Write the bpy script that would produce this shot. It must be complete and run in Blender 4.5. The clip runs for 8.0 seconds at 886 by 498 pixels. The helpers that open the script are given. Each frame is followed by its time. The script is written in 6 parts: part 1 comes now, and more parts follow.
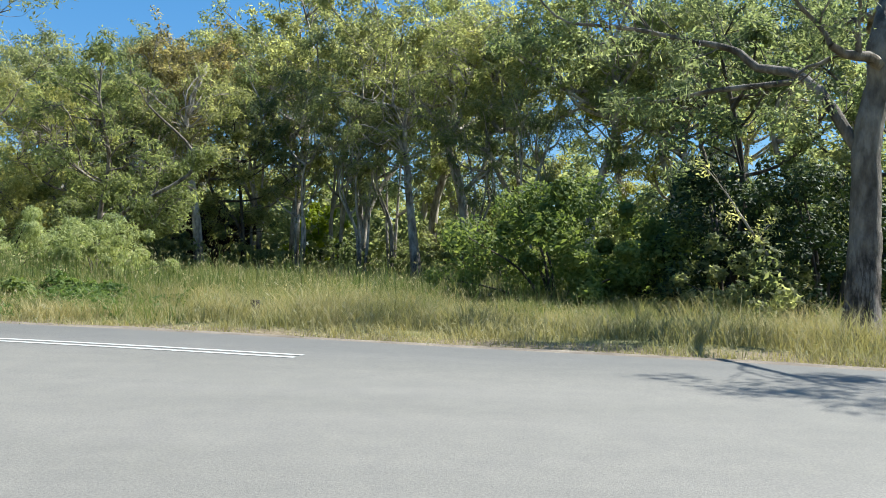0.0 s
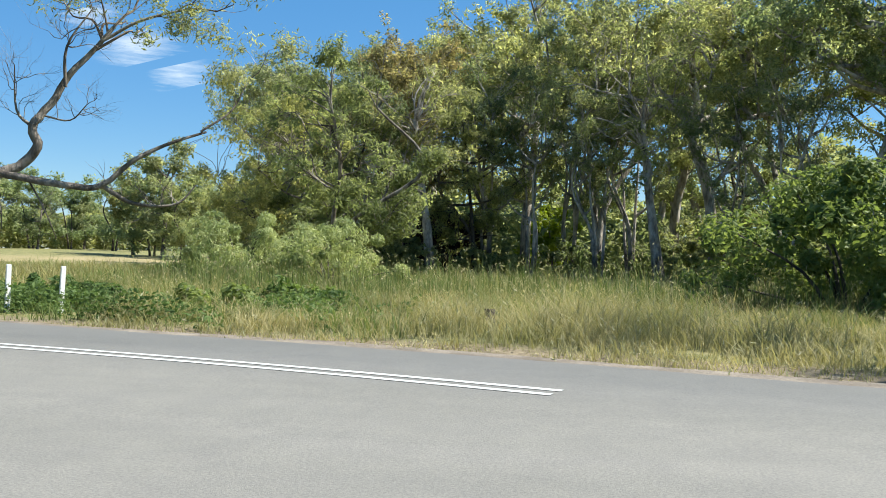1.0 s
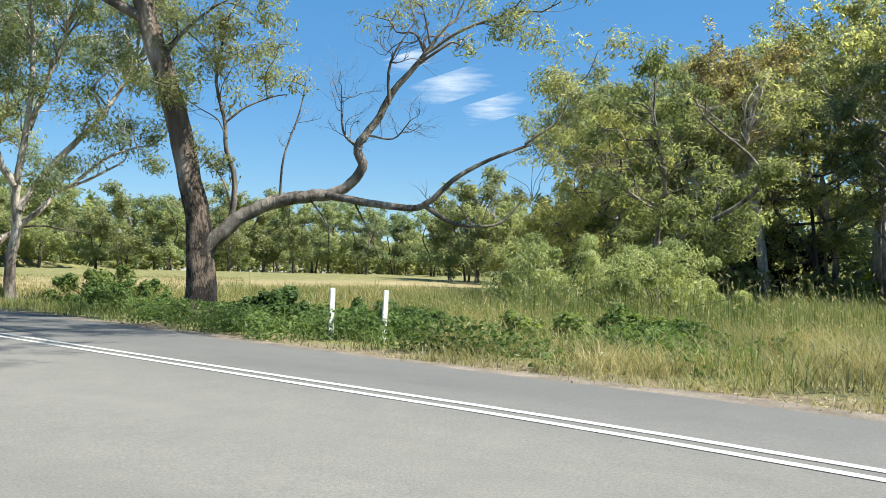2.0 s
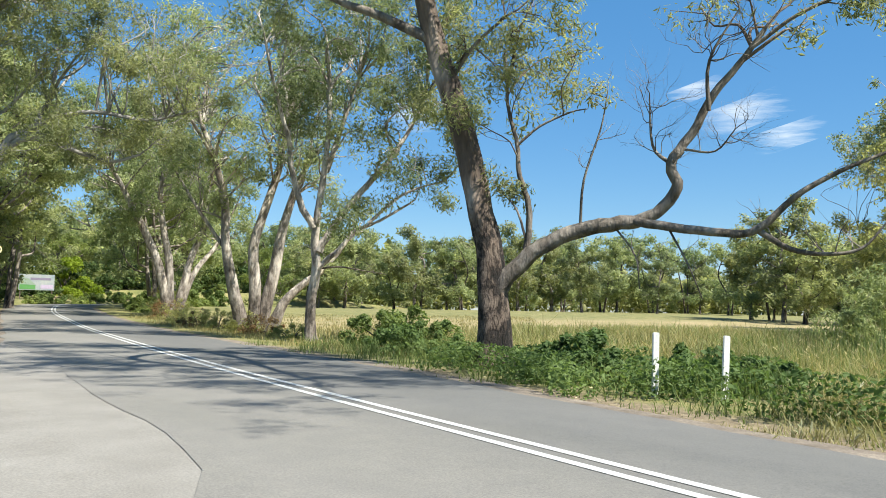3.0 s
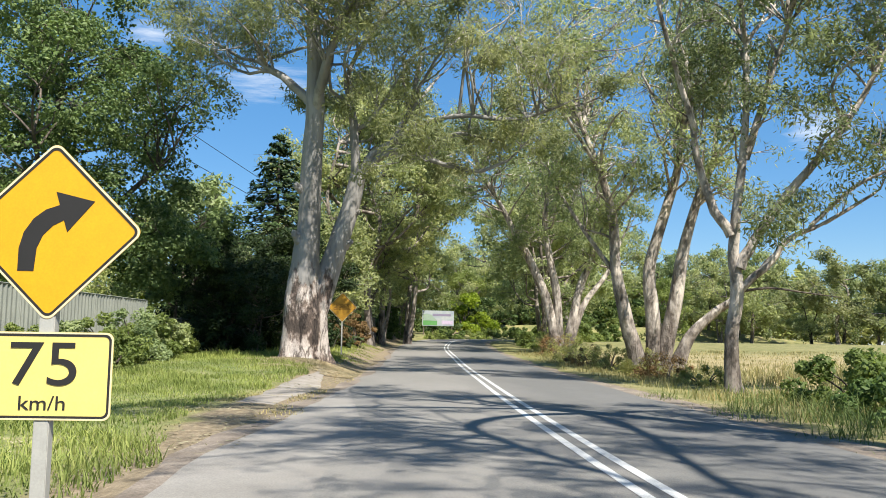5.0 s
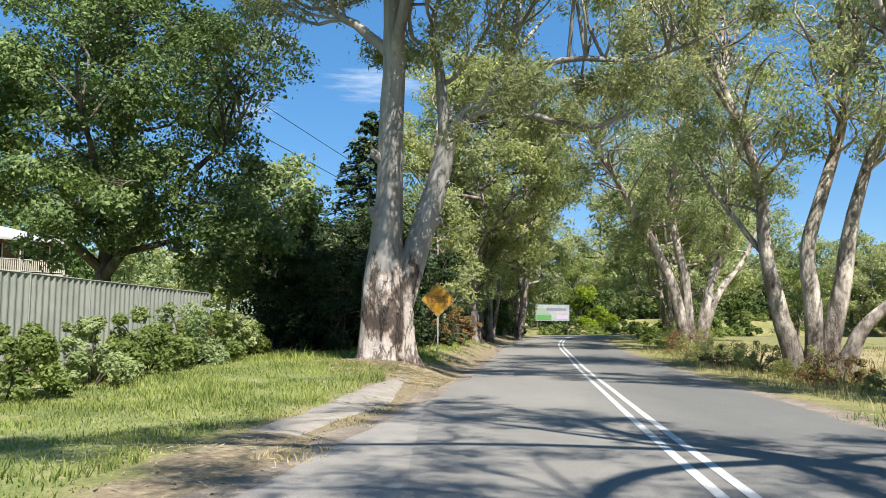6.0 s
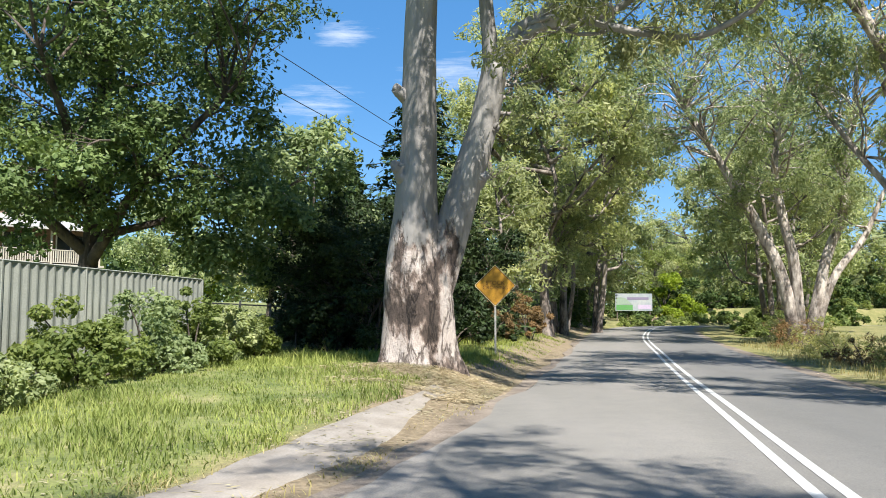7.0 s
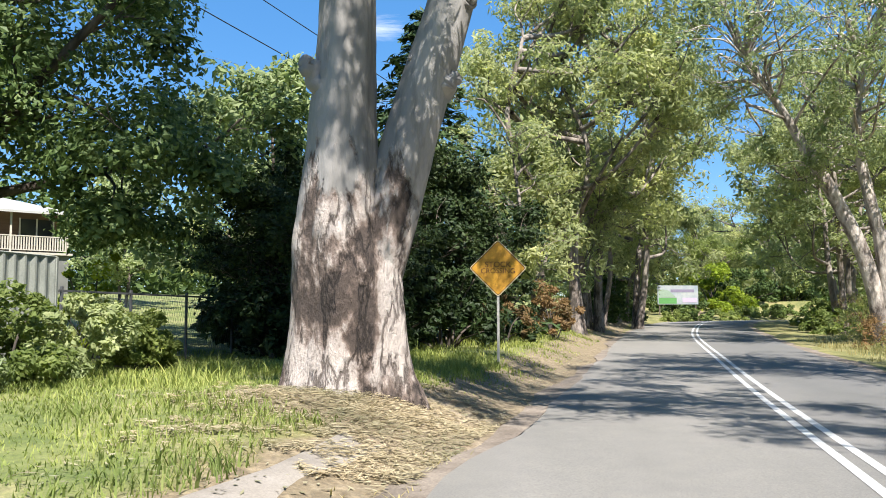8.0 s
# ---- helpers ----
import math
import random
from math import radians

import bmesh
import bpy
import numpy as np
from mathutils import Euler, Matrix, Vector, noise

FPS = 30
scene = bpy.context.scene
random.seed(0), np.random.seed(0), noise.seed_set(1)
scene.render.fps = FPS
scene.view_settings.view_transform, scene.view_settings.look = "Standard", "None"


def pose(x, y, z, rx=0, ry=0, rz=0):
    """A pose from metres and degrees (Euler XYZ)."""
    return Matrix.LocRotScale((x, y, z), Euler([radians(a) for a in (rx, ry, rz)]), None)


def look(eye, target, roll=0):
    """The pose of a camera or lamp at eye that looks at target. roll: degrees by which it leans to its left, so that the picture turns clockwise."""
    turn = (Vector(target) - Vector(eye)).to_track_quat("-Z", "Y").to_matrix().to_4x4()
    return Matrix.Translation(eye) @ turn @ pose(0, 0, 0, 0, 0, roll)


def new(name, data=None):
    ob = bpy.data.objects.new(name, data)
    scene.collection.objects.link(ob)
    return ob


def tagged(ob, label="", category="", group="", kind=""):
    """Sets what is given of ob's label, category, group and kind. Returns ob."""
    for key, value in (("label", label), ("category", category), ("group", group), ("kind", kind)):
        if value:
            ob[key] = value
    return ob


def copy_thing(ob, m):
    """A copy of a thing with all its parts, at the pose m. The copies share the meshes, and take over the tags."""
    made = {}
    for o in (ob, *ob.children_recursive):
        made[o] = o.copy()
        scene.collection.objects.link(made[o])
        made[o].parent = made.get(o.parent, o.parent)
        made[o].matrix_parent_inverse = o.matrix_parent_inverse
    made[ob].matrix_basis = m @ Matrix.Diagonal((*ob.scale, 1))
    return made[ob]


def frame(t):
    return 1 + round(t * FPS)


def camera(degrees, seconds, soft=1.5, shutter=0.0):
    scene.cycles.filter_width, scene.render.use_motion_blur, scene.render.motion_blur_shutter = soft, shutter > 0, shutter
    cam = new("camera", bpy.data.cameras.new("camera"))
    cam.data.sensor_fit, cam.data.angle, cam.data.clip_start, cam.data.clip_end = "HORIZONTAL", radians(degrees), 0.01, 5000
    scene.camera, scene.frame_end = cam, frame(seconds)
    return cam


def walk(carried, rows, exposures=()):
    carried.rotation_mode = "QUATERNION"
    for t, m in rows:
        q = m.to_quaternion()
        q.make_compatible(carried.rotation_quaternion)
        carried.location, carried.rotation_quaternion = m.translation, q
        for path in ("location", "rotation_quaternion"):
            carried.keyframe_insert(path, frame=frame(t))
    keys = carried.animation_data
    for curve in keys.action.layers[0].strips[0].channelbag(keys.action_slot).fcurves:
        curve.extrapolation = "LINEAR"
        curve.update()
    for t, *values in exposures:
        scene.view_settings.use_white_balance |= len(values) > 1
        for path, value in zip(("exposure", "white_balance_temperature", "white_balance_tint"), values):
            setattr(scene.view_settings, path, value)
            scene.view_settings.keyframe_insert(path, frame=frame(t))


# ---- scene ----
cam = camera(53.7, 8.0, soft=0.9)
METRES, EYE, TILT, LEAN, TURN = 37.0, 1.35, 0.4, -1.67, 0.0
ROWS = [
    (0.0, 0.0, 0.0, 0.0, 0.0, 0.0, 0.0),
    (0.5, -0.0074, 0.044, -0.0017, 6.62, -0.09, 0.24),
    (1.0, -0.0206, 0.0847, -0.003, 14.82, 0.45, 0.78),
    (1.5, -0.0422, 0.1184, -0.0034, 24.56, 1.05, 0.79),
    (2.0, -0.0673, 0.1454, -0.0035, 34.68, 2.38, 0.53),
    (3.5, -0.1699, 0.2183, -0.0002, 61.17, 6.12, 0.39),
    (4.0, -0.2157, 0.2408, 0.0011, 68.04, 6.79, 0.15),
    (4.5, -0.2678, 0.2628, 0.0031, 73.78, 7.25, 0.04),
    (5.0, -0.3302, 0.2833, 0.0055, 78.59, 7.44, -0.07),
    (6.5, -0.5618, 0.3317, 0.0143, 88.97, 6.88, 0.25),
    (7.0, -0.6524, 0.3456, 0.0177, 91.21, 6.64, 0.39),
    (7.5, -0.7522, 0.3601, 0.0212, 92.75, 6.44, 0.4),
    (8.0, -0.8568, 0.3764, 0.0252, 93.74, 6.28, 0.34),
]
walk(cam, [(t, pose(0, 0, EYE, TILT, LEAN, TURN) @ pose(METRES * x, METRES * y, METRES * z, 90 + pitch, roll, yaw)) for t, x, y, z, yaw, pitch, roll in ROWS],
     exposures=[(0.0, 1.17, 6250, 4), (1.2, 1.18, 6450, 4), (2.2, 1.2, 6550, 4), (4.5, 1.17, 6600, 8), (6.4, 1.22, 6480, 9), (8.0, 1.42, 6400, 11)])

# ---- light ----
SUN_AZ, SUN_EL = 18.0, 53.0          # degrees: bearing from +x towards +y, and height
world = bpy.data.worlds.new("sky")
scene.world = world
world.use_nodes = True
wt = world.node_tree
sky = wt.nodes.new("ShaderNodeTexSky")
sky.sky_type = "NISHITA"
sky.sun_disc = False
sky.sun_elevation = radians(SUN_EL)
sky.sun_rotation = radians(90 - SUN_AZ)
sky.altitude, sky.dust_density, sky.ozone_density, sky.air_density = 400, 0.1, 1.6, 1.0
wt.nodes["Background"].inputs["Strength"].default_value = 0.068
vivid = wt.nodes.new("ShaderNodeHueSaturation")
vivid.inputs["Saturation"].default_value = 1.3
wt.links.new(sky.outputs["Color"], vivid.inputs["Color"])
even = wt.nodes.new("ShaderNodeMix")                   # clear dry air: the blue reaches far down
even.data_type = "RGBA"
even.inputs[0].default_value, even.inputs[7].default_value = 0.45, (0.74, 2.4, 5.3, 1)
wt.links.new(vivid.outputs["Color"], even.inputs[6])
wt.links.new(even.outputs[2], wt.nodes["Background"].inputs["Color"])
sun = new("sun", bpy.data.lights.new("sun", "SUN"))
sun.data.energy, sun.data.angle, sun.data.color = 5.0, radians(0.55), (1.0, 0.955, 0.88)
sa, se = radians(SUN_AZ), radians(SUN_EL)
sun.matrix_world = look((math.cos(sa) * math.cos(se) * 90, math.sin(sa) * math.cos(se) * 90, math.sin(se) * 90), (0, 0, 0))

# ---- materials ----
def material(name):
    m = bpy.data.materials.new(name)
    m.use_nodes = True
    t = m.node_tree
    return m, t, t.nodes["Principled BSDF"]


def node(t, kind, **inputs):
    n = t.nodes.new(kind)
    for k, v in inputs.items():
        n.inputs[k.replace("_", " ")].default_value = v
    return n


def noise_node(t, scale, detail=4.0, rough=0.6, stretch=(1, 1, 1), coords="Object"):
    tc = t.nodes.new("ShaderNodeTexCoord")
    mp = t.nodes.new("ShaderNodeMapping")
    mp.inputs["Scale"].default_value = stretch
    n = node(t, "ShaderNodeTexNoise", Scale=scale, Detail=detail, Roughness=rough)
    t.links.new(tc.outputs[coords], mp.inputs["Vector"])
    t.links.new(mp.outputs["Vector"], n.inputs["Vector"])
    return n.outputs["Fac"]


def ramp(t, fac, stops):
    r = t.nodes.new("ShaderNodeValToRGB")
    e = r.color_ramp.elements
    while len(e) < len(stops):
        e.new(0.5)
    for i, (p, c) in enumerate(stops):
        e[i].position, e[i].color = p, (*c, 1)
    t.links.new(fac, r.inputs["Fac"])
    return r.outputs["Color"]


def blend(t, fac, a, b, kind="MIX"):
    n = t.nodes.new("ShaderNodeMix")
    n.data_type, n.blend_type = "RGBA", kind
    for socket, v in ((n.inputs[0], fac), (n.inputs[6], a), (n.inputs[7], b)):
        if hasattr(v, "is_linked"):
            t.links.new(v, socket)
        elif isinstance(v, tuple):
            socket.default_value = (*v, 1)
        else:
            socket.default_value = v
    return n.outputs[2]


def bump(t, bsdf, height, strength=0.3, distance=0.02):
    b = node(t, "ShaderNodeBump", Strength=strength, Distance=distance)
    t.links.new(height, b.inputs["Height"])
    t.links.new(b.outputs["Normal"], bsdf.inputs["Normal"])


def surface(name, stops, scale=3.0, fine=40.0, fine_amount=0.35, rough=0.8, bump_strength=0.3, bump_distance=0.01, metal=0.0, stretch=(1, 1, 1)):
    m, t, b = material(name)
    big = ramp(t, noise_node(t, scale, 5, 0.6, stretch), stops)
    grain = noise_node(t, fine, 6, 0.7, stretch)
    col = blend(t, fine_amount, big, ramp(t, grain, [(0.25, (0.25, 0.25, 0.25)), (0.75, (1.6, 1.6, 1.6))]), "MULTIPLY")
    t.links.new(col, b.inputs["Base Color"])
    b.inputs["Roughness"].default_value, b.inputs["Metallic"].default_value = rough, metal
    bump(t, b, grain, bump_strength, bump_distance)
    return m


def leaf_material(name, dark, mid, light, through_amount=0.32, gloss=0.45, straw=None):
    m, t, b = material(name)
    g = t.nodes.new("ShaderNodeNewGeometry")
    near_dark, near_light = tuple((a + b) / 2 for a, b in zip(dark, mid)), tuple((a + b) / 2 for a, b in zip(mid, light))
    col = ramp(t, g.outputs["Random Per Island"], [(0.0, near_dark), (0.45, mid), (1.0, near_light)])
    if straw:
        dried = ramp(t, g.outputs["Random Per Island"], [(0.0, tuple(0.55 * c for c in straw)), (1.0, tuple(min(0.8, 1.25 * c) for c in straw))])
        col = blend(t, ramp(t, noise_node(t, 0.3, 5, 0.7), [(0.44, (0, 0, 0)), (0.6, (0.85, 0.85, 0.85))]), col, dried)
    patch = ramp(t, noise_node(t, 0.45, 3, 0.6), [(0.32, (0.55, 0.62, 0.52)), (0.68, (1.3, 1.24, 1.15))])
    col = blend(t, 1.0, col, patch, "MULTIPLY")
    oi = t.nodes.new("ShaderNodeObjectInfo")
    tint = ramp(t, oi.outputs["Random"], [(0.0, (0.74, 0.82, 0.8)), (0.35, (0.95, 0.98, 0.96)), (0.7, (1.08, 1.06, 1.0)), (1.0, (1.22, 1.16, 0.98))])
    col = blend(t, 1.0, col, tint, "MULTIPLY")
    t.links.new(col, b.inputs["Base Color"])
    b.inputs["Roughness"].default_value = gloss + 0.12
    b.inputs["Specular IOR Level"].default_value = 0.25
    tr = t.nodes.new("ShaderNodeBsdfTranslucent")
    warm = blend(t, 1.0, col, (1.36, 1.38, 0.92), "MULTIPLY")
    t.links.new(warm, tr.inputs["Color"])
    mx = node(t, "ShaderNodeMixShader", Fac=through_amount)
    t.links.new(b.outputs[0], mx.inputs[1])
    t.links.new(tr.outputs[0], mx.inputs[2])
    t.links.new(mx.outputs[0], t.nodes["Material Output"].inputs["Surface"])
    return m


def bark_material(name, pale, grey, dark, low_rough=True, fibre_top=3.0, fibre_tone=1.0, grain=1.0):
    """Smooth streaky bark; with low_rough, cracked fibrous bark is kept towards the foot of the trunk."""
    m, t, b = material(name)
    streak = noise_node(t, 1.8 * grain, 6, 0.6, (1, 1, 0.34))
    col = ramp(t, streak, [(0.36, dark), (0.47, grey), (0.58, pale)])
    blotch = ramp(t, noise_node(t, 1.6 * grain, 6, 0.65, (1, 1, 0.5)), [(0.36, (0.5, 0.47, 0.45)), (0.5, (1.0, 1.0, 1.0)), (0.64, (1.22, 1.2, 1.16))])
    col = blend(t, 1.0, col, blotch, "MULTIPLY")
    relief = noise_node(t, 6 * grain, 7, 0.66, (1, 1, 0.35))
    if low_rough:
        tc = t.nodes.new("ShaderNodeTexCoord")
        sep = t.nodes.new("ShaderNodeSeparateXYZ")
        t.links.new(tc.outputs["Object"], sep.inputs[0])
        wob = node(t, "ShaderNodeMath")
        wob.operation = "MULTIPLY_ADD"
        t.links.new(noise_node(t, 1.1, 4, 0.6), wob.inputs[0])
        wob.inputs[1].default_value = 5.0
        t.links.new(sep.outputs["Z"], wob.inputs[2])
        low = node(t, "ShaderNodeMapRange")
        low.inputs[1].default_value, low.inputs[2].default_value = fibre_top + 0.6, fibre_top + 2.2
        low.inputs[3].default_value, low.inputs[4].default_value = 0.92, 0.0
        t.links.new(wob.outputs[0], low.inputs[0])
        # loose, peeling patches: pale new bark, brown old bark and dark scars
        k = fibre_tone
        scars = ramp(t, noise_node(t, 2.6 * grain, 7, 0.62, (1, 1, 0.42)), [(0.41, tuple(0.55 * c for c in dark)), (0.46, tuple(k * c for c in (0.155, 0.121, 0.102))), (0.51, tuple(k * c for c in (0.26, 0.214, 0.186))), (0.58, tuple(k * c for c in (0.347, 0.294, 0.26)))])
        shreds = ramp(t, noise_node(t, 26, 6, 0.7, (1, 1, 0.16)), [(0.32, (0.7, 0.68, 0.67)), (0.5, (1.0, 1.0, 1.0)), (0.68, (1.14, 1.13, 1.12))])
        flakes = ramp(t, noise_node(t, 7 * grain, 5, 0.7, (1, 1, 0.7)), [(0.36, (0.55, 0.5, 0.47)), (0.46, (1.0, 1.0, 1.0)), (0.62, (1.12, 1.12, 1.1))])
        torn = ramp(t, noise_node(t, 3.4 * grain, 8, 0.6, (1, 1, 0.38 if grain < 1.5 else 0.2)), [(0.455, (1, 1, 1)), (0.49, (0.3, 0.27, 0.25)), (0.505, (0.3, 0.27, 0.25)), (0.53, (1.1, 1.1, 1.1))])
        scars = blend(t, 0.85, scars, torn, "MULTIPLY")
        fibre = blend(t, 0.75, blend(t, 0.8, scars, flakes, "MULTIPLY"), shreds, "MULTIPLY")
        col = blend(t, low.outputs[0], col, fibre)
        deep = node(t, "ShaderNodeMath")
        deep.operation = "MULTIPLY"
        t.links.new(low.outputs[0], deep.inputs[0])
        t.links.new(noise_node(t, 6 * grain, 7, 0.75, (1, 1, 0.45)), deep.inputs[1])
        add = node(t, "ShaderNodeMath")
        add.operation = "ADD"
        t.links.new(deep.outputs[0], add.inputs[0])
        t.links.new(relief, add.inputs[1])
        relief = add.outputs[0]
    t.links.new(col, b.inputs["Base Color"])
    b.inputs["Roughness"].default_value = 0.85
    bump(t, b, relief, 0.9, 0.1)
    return m


def broken_bark_material(name, sleek, ragged_tones, grain, top):
    """Smooth bark above; below about that height it breaks into ragged plates, torn edges and dark cracks."""
    m, t, b = material(name)
    smooth = ramp(t, noise_node(t, 1.0 * grain, 7, 0.55, (1, 1, 0.3)), list(zip((0.34, 0.48, 0.56, 0.68), sleek)))
    smooth = blend(t, 0.6, smooth, ramp(t, noise_node(t, 4.5 * grain, 6, 0.65, (1, 1, 0.12)), [(0.36, (0.55, 0.53, 0.5)), (0.46, (1, 1, 1)), (0.7, (1.12, 1.1, 1.08))]), "MULTIPLY")
    plates = noise_node(t, 1.9 * grain, 7, 0.58, (1, 1, 0.6))
    torn = ramp(t, plates, list(zip((0.42, 0.455, 0.485, 0.505, 0.6), ragged_tones)))
    cracks = noise_node(t, 2.6 * grain, 8, 0.6, (1, 1, 0.3))
    torn = blend(t, 0.85, torn, ramp(t, cracks, [(0.455, (1, 1, 1)), (0.482, (0.22, 0.19, 0.17)), (0.496, (0.2, 0.17, 0.155)), (0.52, (1.05, 1.04, 1.03))]), "MULTIPLY")
    flakes = noise_node(t, 17 * grain, 6, 0.72, (1, 1, 0.5))
    torn = blend(t, 0.42, torn, ramp(t, flakes, [(0.36, (0.5, 0.46, 0.43)), (0.5, (1, 1, 1)), (0.64, (1.2, 1.18, 1.16))]), "MULTIPLY")
    tc = t.nodes.new("ShaderNodeTexCoord")
    sep = t.nodes.new("ShaderNodeSeparateXYZ")
    t.links.new(tc.outputs["Object"], sep.inputs[0])
    wob = node(t, "ShaderNodeMath")
    wob.operation = "MULTIPLY_ADD"
    t.links.new(noise_node(t, 2.0, 7, 0.66, (1, 1, 0.45)), wob.inputs[0])
    wob.inputs[1].default_value = 7.0
    t.links.new(sep.outputs["Z"], wob.inputs[2])
    low = node(t, "ShaderNodeMapRange")
    low.inputs[1].default_value, low.inputs[2].default_value = top + 3.3, top + 3.8
    low.inputs[3].default_value, low.inputs[4].default_value = 1.0, 0.0
    t.links.new(wob.outputs[0], low.inputs[0])
    t.links.new(blend(t, low.outputs[0], smooth, torn), b.inputs["Base Color"])
    b.inputs["Roughness"].default_value = 0.88
    rough = blend(t, 0.5, ramp(t, plates, [(0.4, (0, 0, 0)), (0.56, (1, 1, 1))]), ramp(t, cracks, [(0.44, (1, 1, 1)), (0.487, (0, 0, 0)), (0.53, (1, 1, 1))]))
    rough = blend(t, 0.3, rough, ramp(t, flakes, [(0.3, (0, 0, 0)), (0.7, (1, 1, 1))]))
    soft_relief = ramp(t, noise_node(t, 3.0, 5, 0.6, (1, 1, 0.4)), [(0.3, (0.55, 0.55, 0.55)), (0.7, (0.8, 0.8, 0.8))])
    bump(t, b, blend(t, low.outputs[0], soft_relief, rough), 1.0, 0.09)
    return m


def plain(name, colour, rough=0.6, metal=0.0, spread=0.12, scale=6.0):
    lo = tuple(c * (1 - spread) for c in colour)
    hi = tuple(min(1, c * (1 + spread)) for c in colour)
    return surface(name, [(0.3, lo), (0.7, hi)], scale=scale, fine=60, fine_amount=0.15, rough=rough, bump_strength=0.08, bump_distance=0.004, metal=metal)


M_LEAF_OLIVE = leaf_material("leaf_olive", (0.094, 0.110, 0.060), (0.236, 0.252, 0.150), (0.470, 0.470, 0.330), 0.6, 0.4)
M_LEAF_GREEN = leaf_material("leaf_green", (0.118, 0.131, 0.067), (0.314, 0.320, 0.177), (0.613, 0.583, 0.375), 0.68, 0.4)
M_LEAF_WEEP = leaf_material("leaf_weeping", (0.125, 0.150, 0.082), (0.299, 0.331, 0.190), (0.513, 0.516, 0.336), 0.56, 0.4)
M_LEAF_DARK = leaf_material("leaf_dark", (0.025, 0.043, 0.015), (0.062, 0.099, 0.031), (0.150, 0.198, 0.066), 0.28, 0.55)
M_LEAF_WOODS = leaf_material("leaf_woods", (0.103, 0.119, 0.070), (0.239, 0.254, 0.150), (0.477, 0.463, 0.302), 0.68, 0.4)
# Evergreen leaf darkened to near black, with the shade on it in the colour.
M_LEAF_SHADE = leaf_material("leaf_evergreen_shaded", (0.0124, 0.0223, 0.00868), (0.0279, 0.0465, 0.0155), (0.062, 0.0899, 0.0279), 0.18, 0.45)
M_LEAF_BRIGHT = leaf_material("leaf_bright", (0.075, 0.105, 0.034), (0.174, 0.218, 0.071), (0.324, 0.349, 0.142), 0.5, 0.45)
M_LEAF_WILLOW = leaf_material("leaf_willow", (0.166, 0.201, 0.101), (0.316, 0.356, 0.184), (0.482, 0.489, 0.318), 0.45)
M_LEAF_OAK = leaf_material("leaf_oak", (0.041, 0.070, 0.026), (0.116, 0.167, 0.062), (0.274, 0.333, 0.151), 0.3, 0.38)
M_LEAF_WATTLE = leaf_material("leaf_wattle", (0.130, 0.140, 0.072), (0.271, 0.280, 0.144), (0.452, 0.435, 0.265), 0.66, 0.4)
M_LEAF_LIME = leaf_material("leaf_lime", (0.112, 0.149, 0.0124), (0.205, 0.26, 0.0186), (0.31, 0.341, 0.0372), 0.45)
M_LEAF_TAN = leaf_material("leaf_olive_brown", (0.12, 0.105, 0.06), (0.27, 0.225, 0.13), (0.4, 0.34, 0.21), 0.68, 0.4)
M_LEAF_PLUM = leaf_material("leaf_plum", (0.0217, 0.0124, 0.0136), (0.0465, 0.0248, 0.026), (0.0806, 0.0434, 0.0372), 0.2)
M_LEAF_WEED = leaf_material("leaf_weed", (0.05, 0.085, 0.03), (0.12, 0.175, 0.06), (0.21, 0.27, 0.11), 0.45, 0.5)
M_LEAF_RUST = leaf_material("leaf_rust", (0.0868, 0.0434, 0.0217), (0.174, 0.105, 0.0496), (0.26, 0.174, 0.0868), 0.25)
M_CONIFER = leaf_material("leaf_conifer", (0.0124, 0.026, 0.00992), (0.0279, 0.0527, 0.0174), (0.062, 0.093, 0.0279), 0.12)
M_GRASS_TALL = leaf_material("grass_tall", (0.115, 0.125, 0.05), (0.25, 0.235, 0.115), (0.4, 0.36, 0.23), 0.38, 0.6, (0.36, 0.29, 0.165))
M_GRASS_GREEN = leaf_material("grass_green", (0.075, 0.105, 0.035), (0.15, 0.185, 0.065), (0.25, 0.26, 0.125), 0.38, 0.6)
M_GRASS_DRY = leaf_material("grass_dry", (0.2, 0.165, 0.085), (0.33, 0.28, 0.155), (0.44, 0.39, 0.25), 0.36, 0.6)
M_GRASS_LAWN = leaf_material("grass_lawn", (0.104, 0.143, 0.039), (0.200, 0.245, 0.078), (0.342, 0.341, 0.143), 0.38, 0.6)
M_LITTER = leaf_material("leaf_litter", (0.205, 0.149, 0.093), (0.372, 0.304, 0.217), (0.515, 0.453, 0.353), 0.15, 0.7)
M_SEED = leaf_material("seed_heads", (0.279, 0.248, 0.155), (0.372, 0.341, 0.236), (0.446, 0.422, 0.31), 0.3, 0.7)
M_BARK_GUM = bark_material("bark_gum", (0.492, 0.437, 0.384), (0.317, 0.281, 0.246), (0.134, 0.109, 0.091), True, 3.0, 0.62, 1.5)
M_BARK_GREY = bark_material("bark_grey", (0.248, 0.217, 0.186), (0.149, 0.124, 0.102), (0.062, 0.0496, 0.0403), True, 3.0, 0.7, 1.5)
M_BARK_BROWN = broken_bark_material("bark_brown", ((0.055, 0.04, 0.031), (0.115, 0.083, 0.064), (0.19, 0.148, 0.12), (0.33, 0.28, 0.24)), ((0.016, 0.012, 0.01), (0.034, 0.024, 0.019), (0.062, 0.044, 0.034), (0.11, 0.08, 0.062), (0.2, 0.152, 0.12)), 1.9, 3.2)
M_BARK_OLD = broken_bark_material("bark_old_gum", ((0.15, 0.143, 0.135), (0.225, 0.213, 0.2), (0.27, 0.255, 0.24), (0.35, 0.33, 0.305)), ((0.07, 0.052, 0.043), (0.155, 0.115, 0.094), (0.26, 0.207, 0.178), (0.38, 0.325, 0.29), (0.5, 0.44, 0.4)), 1.0, 2.6)
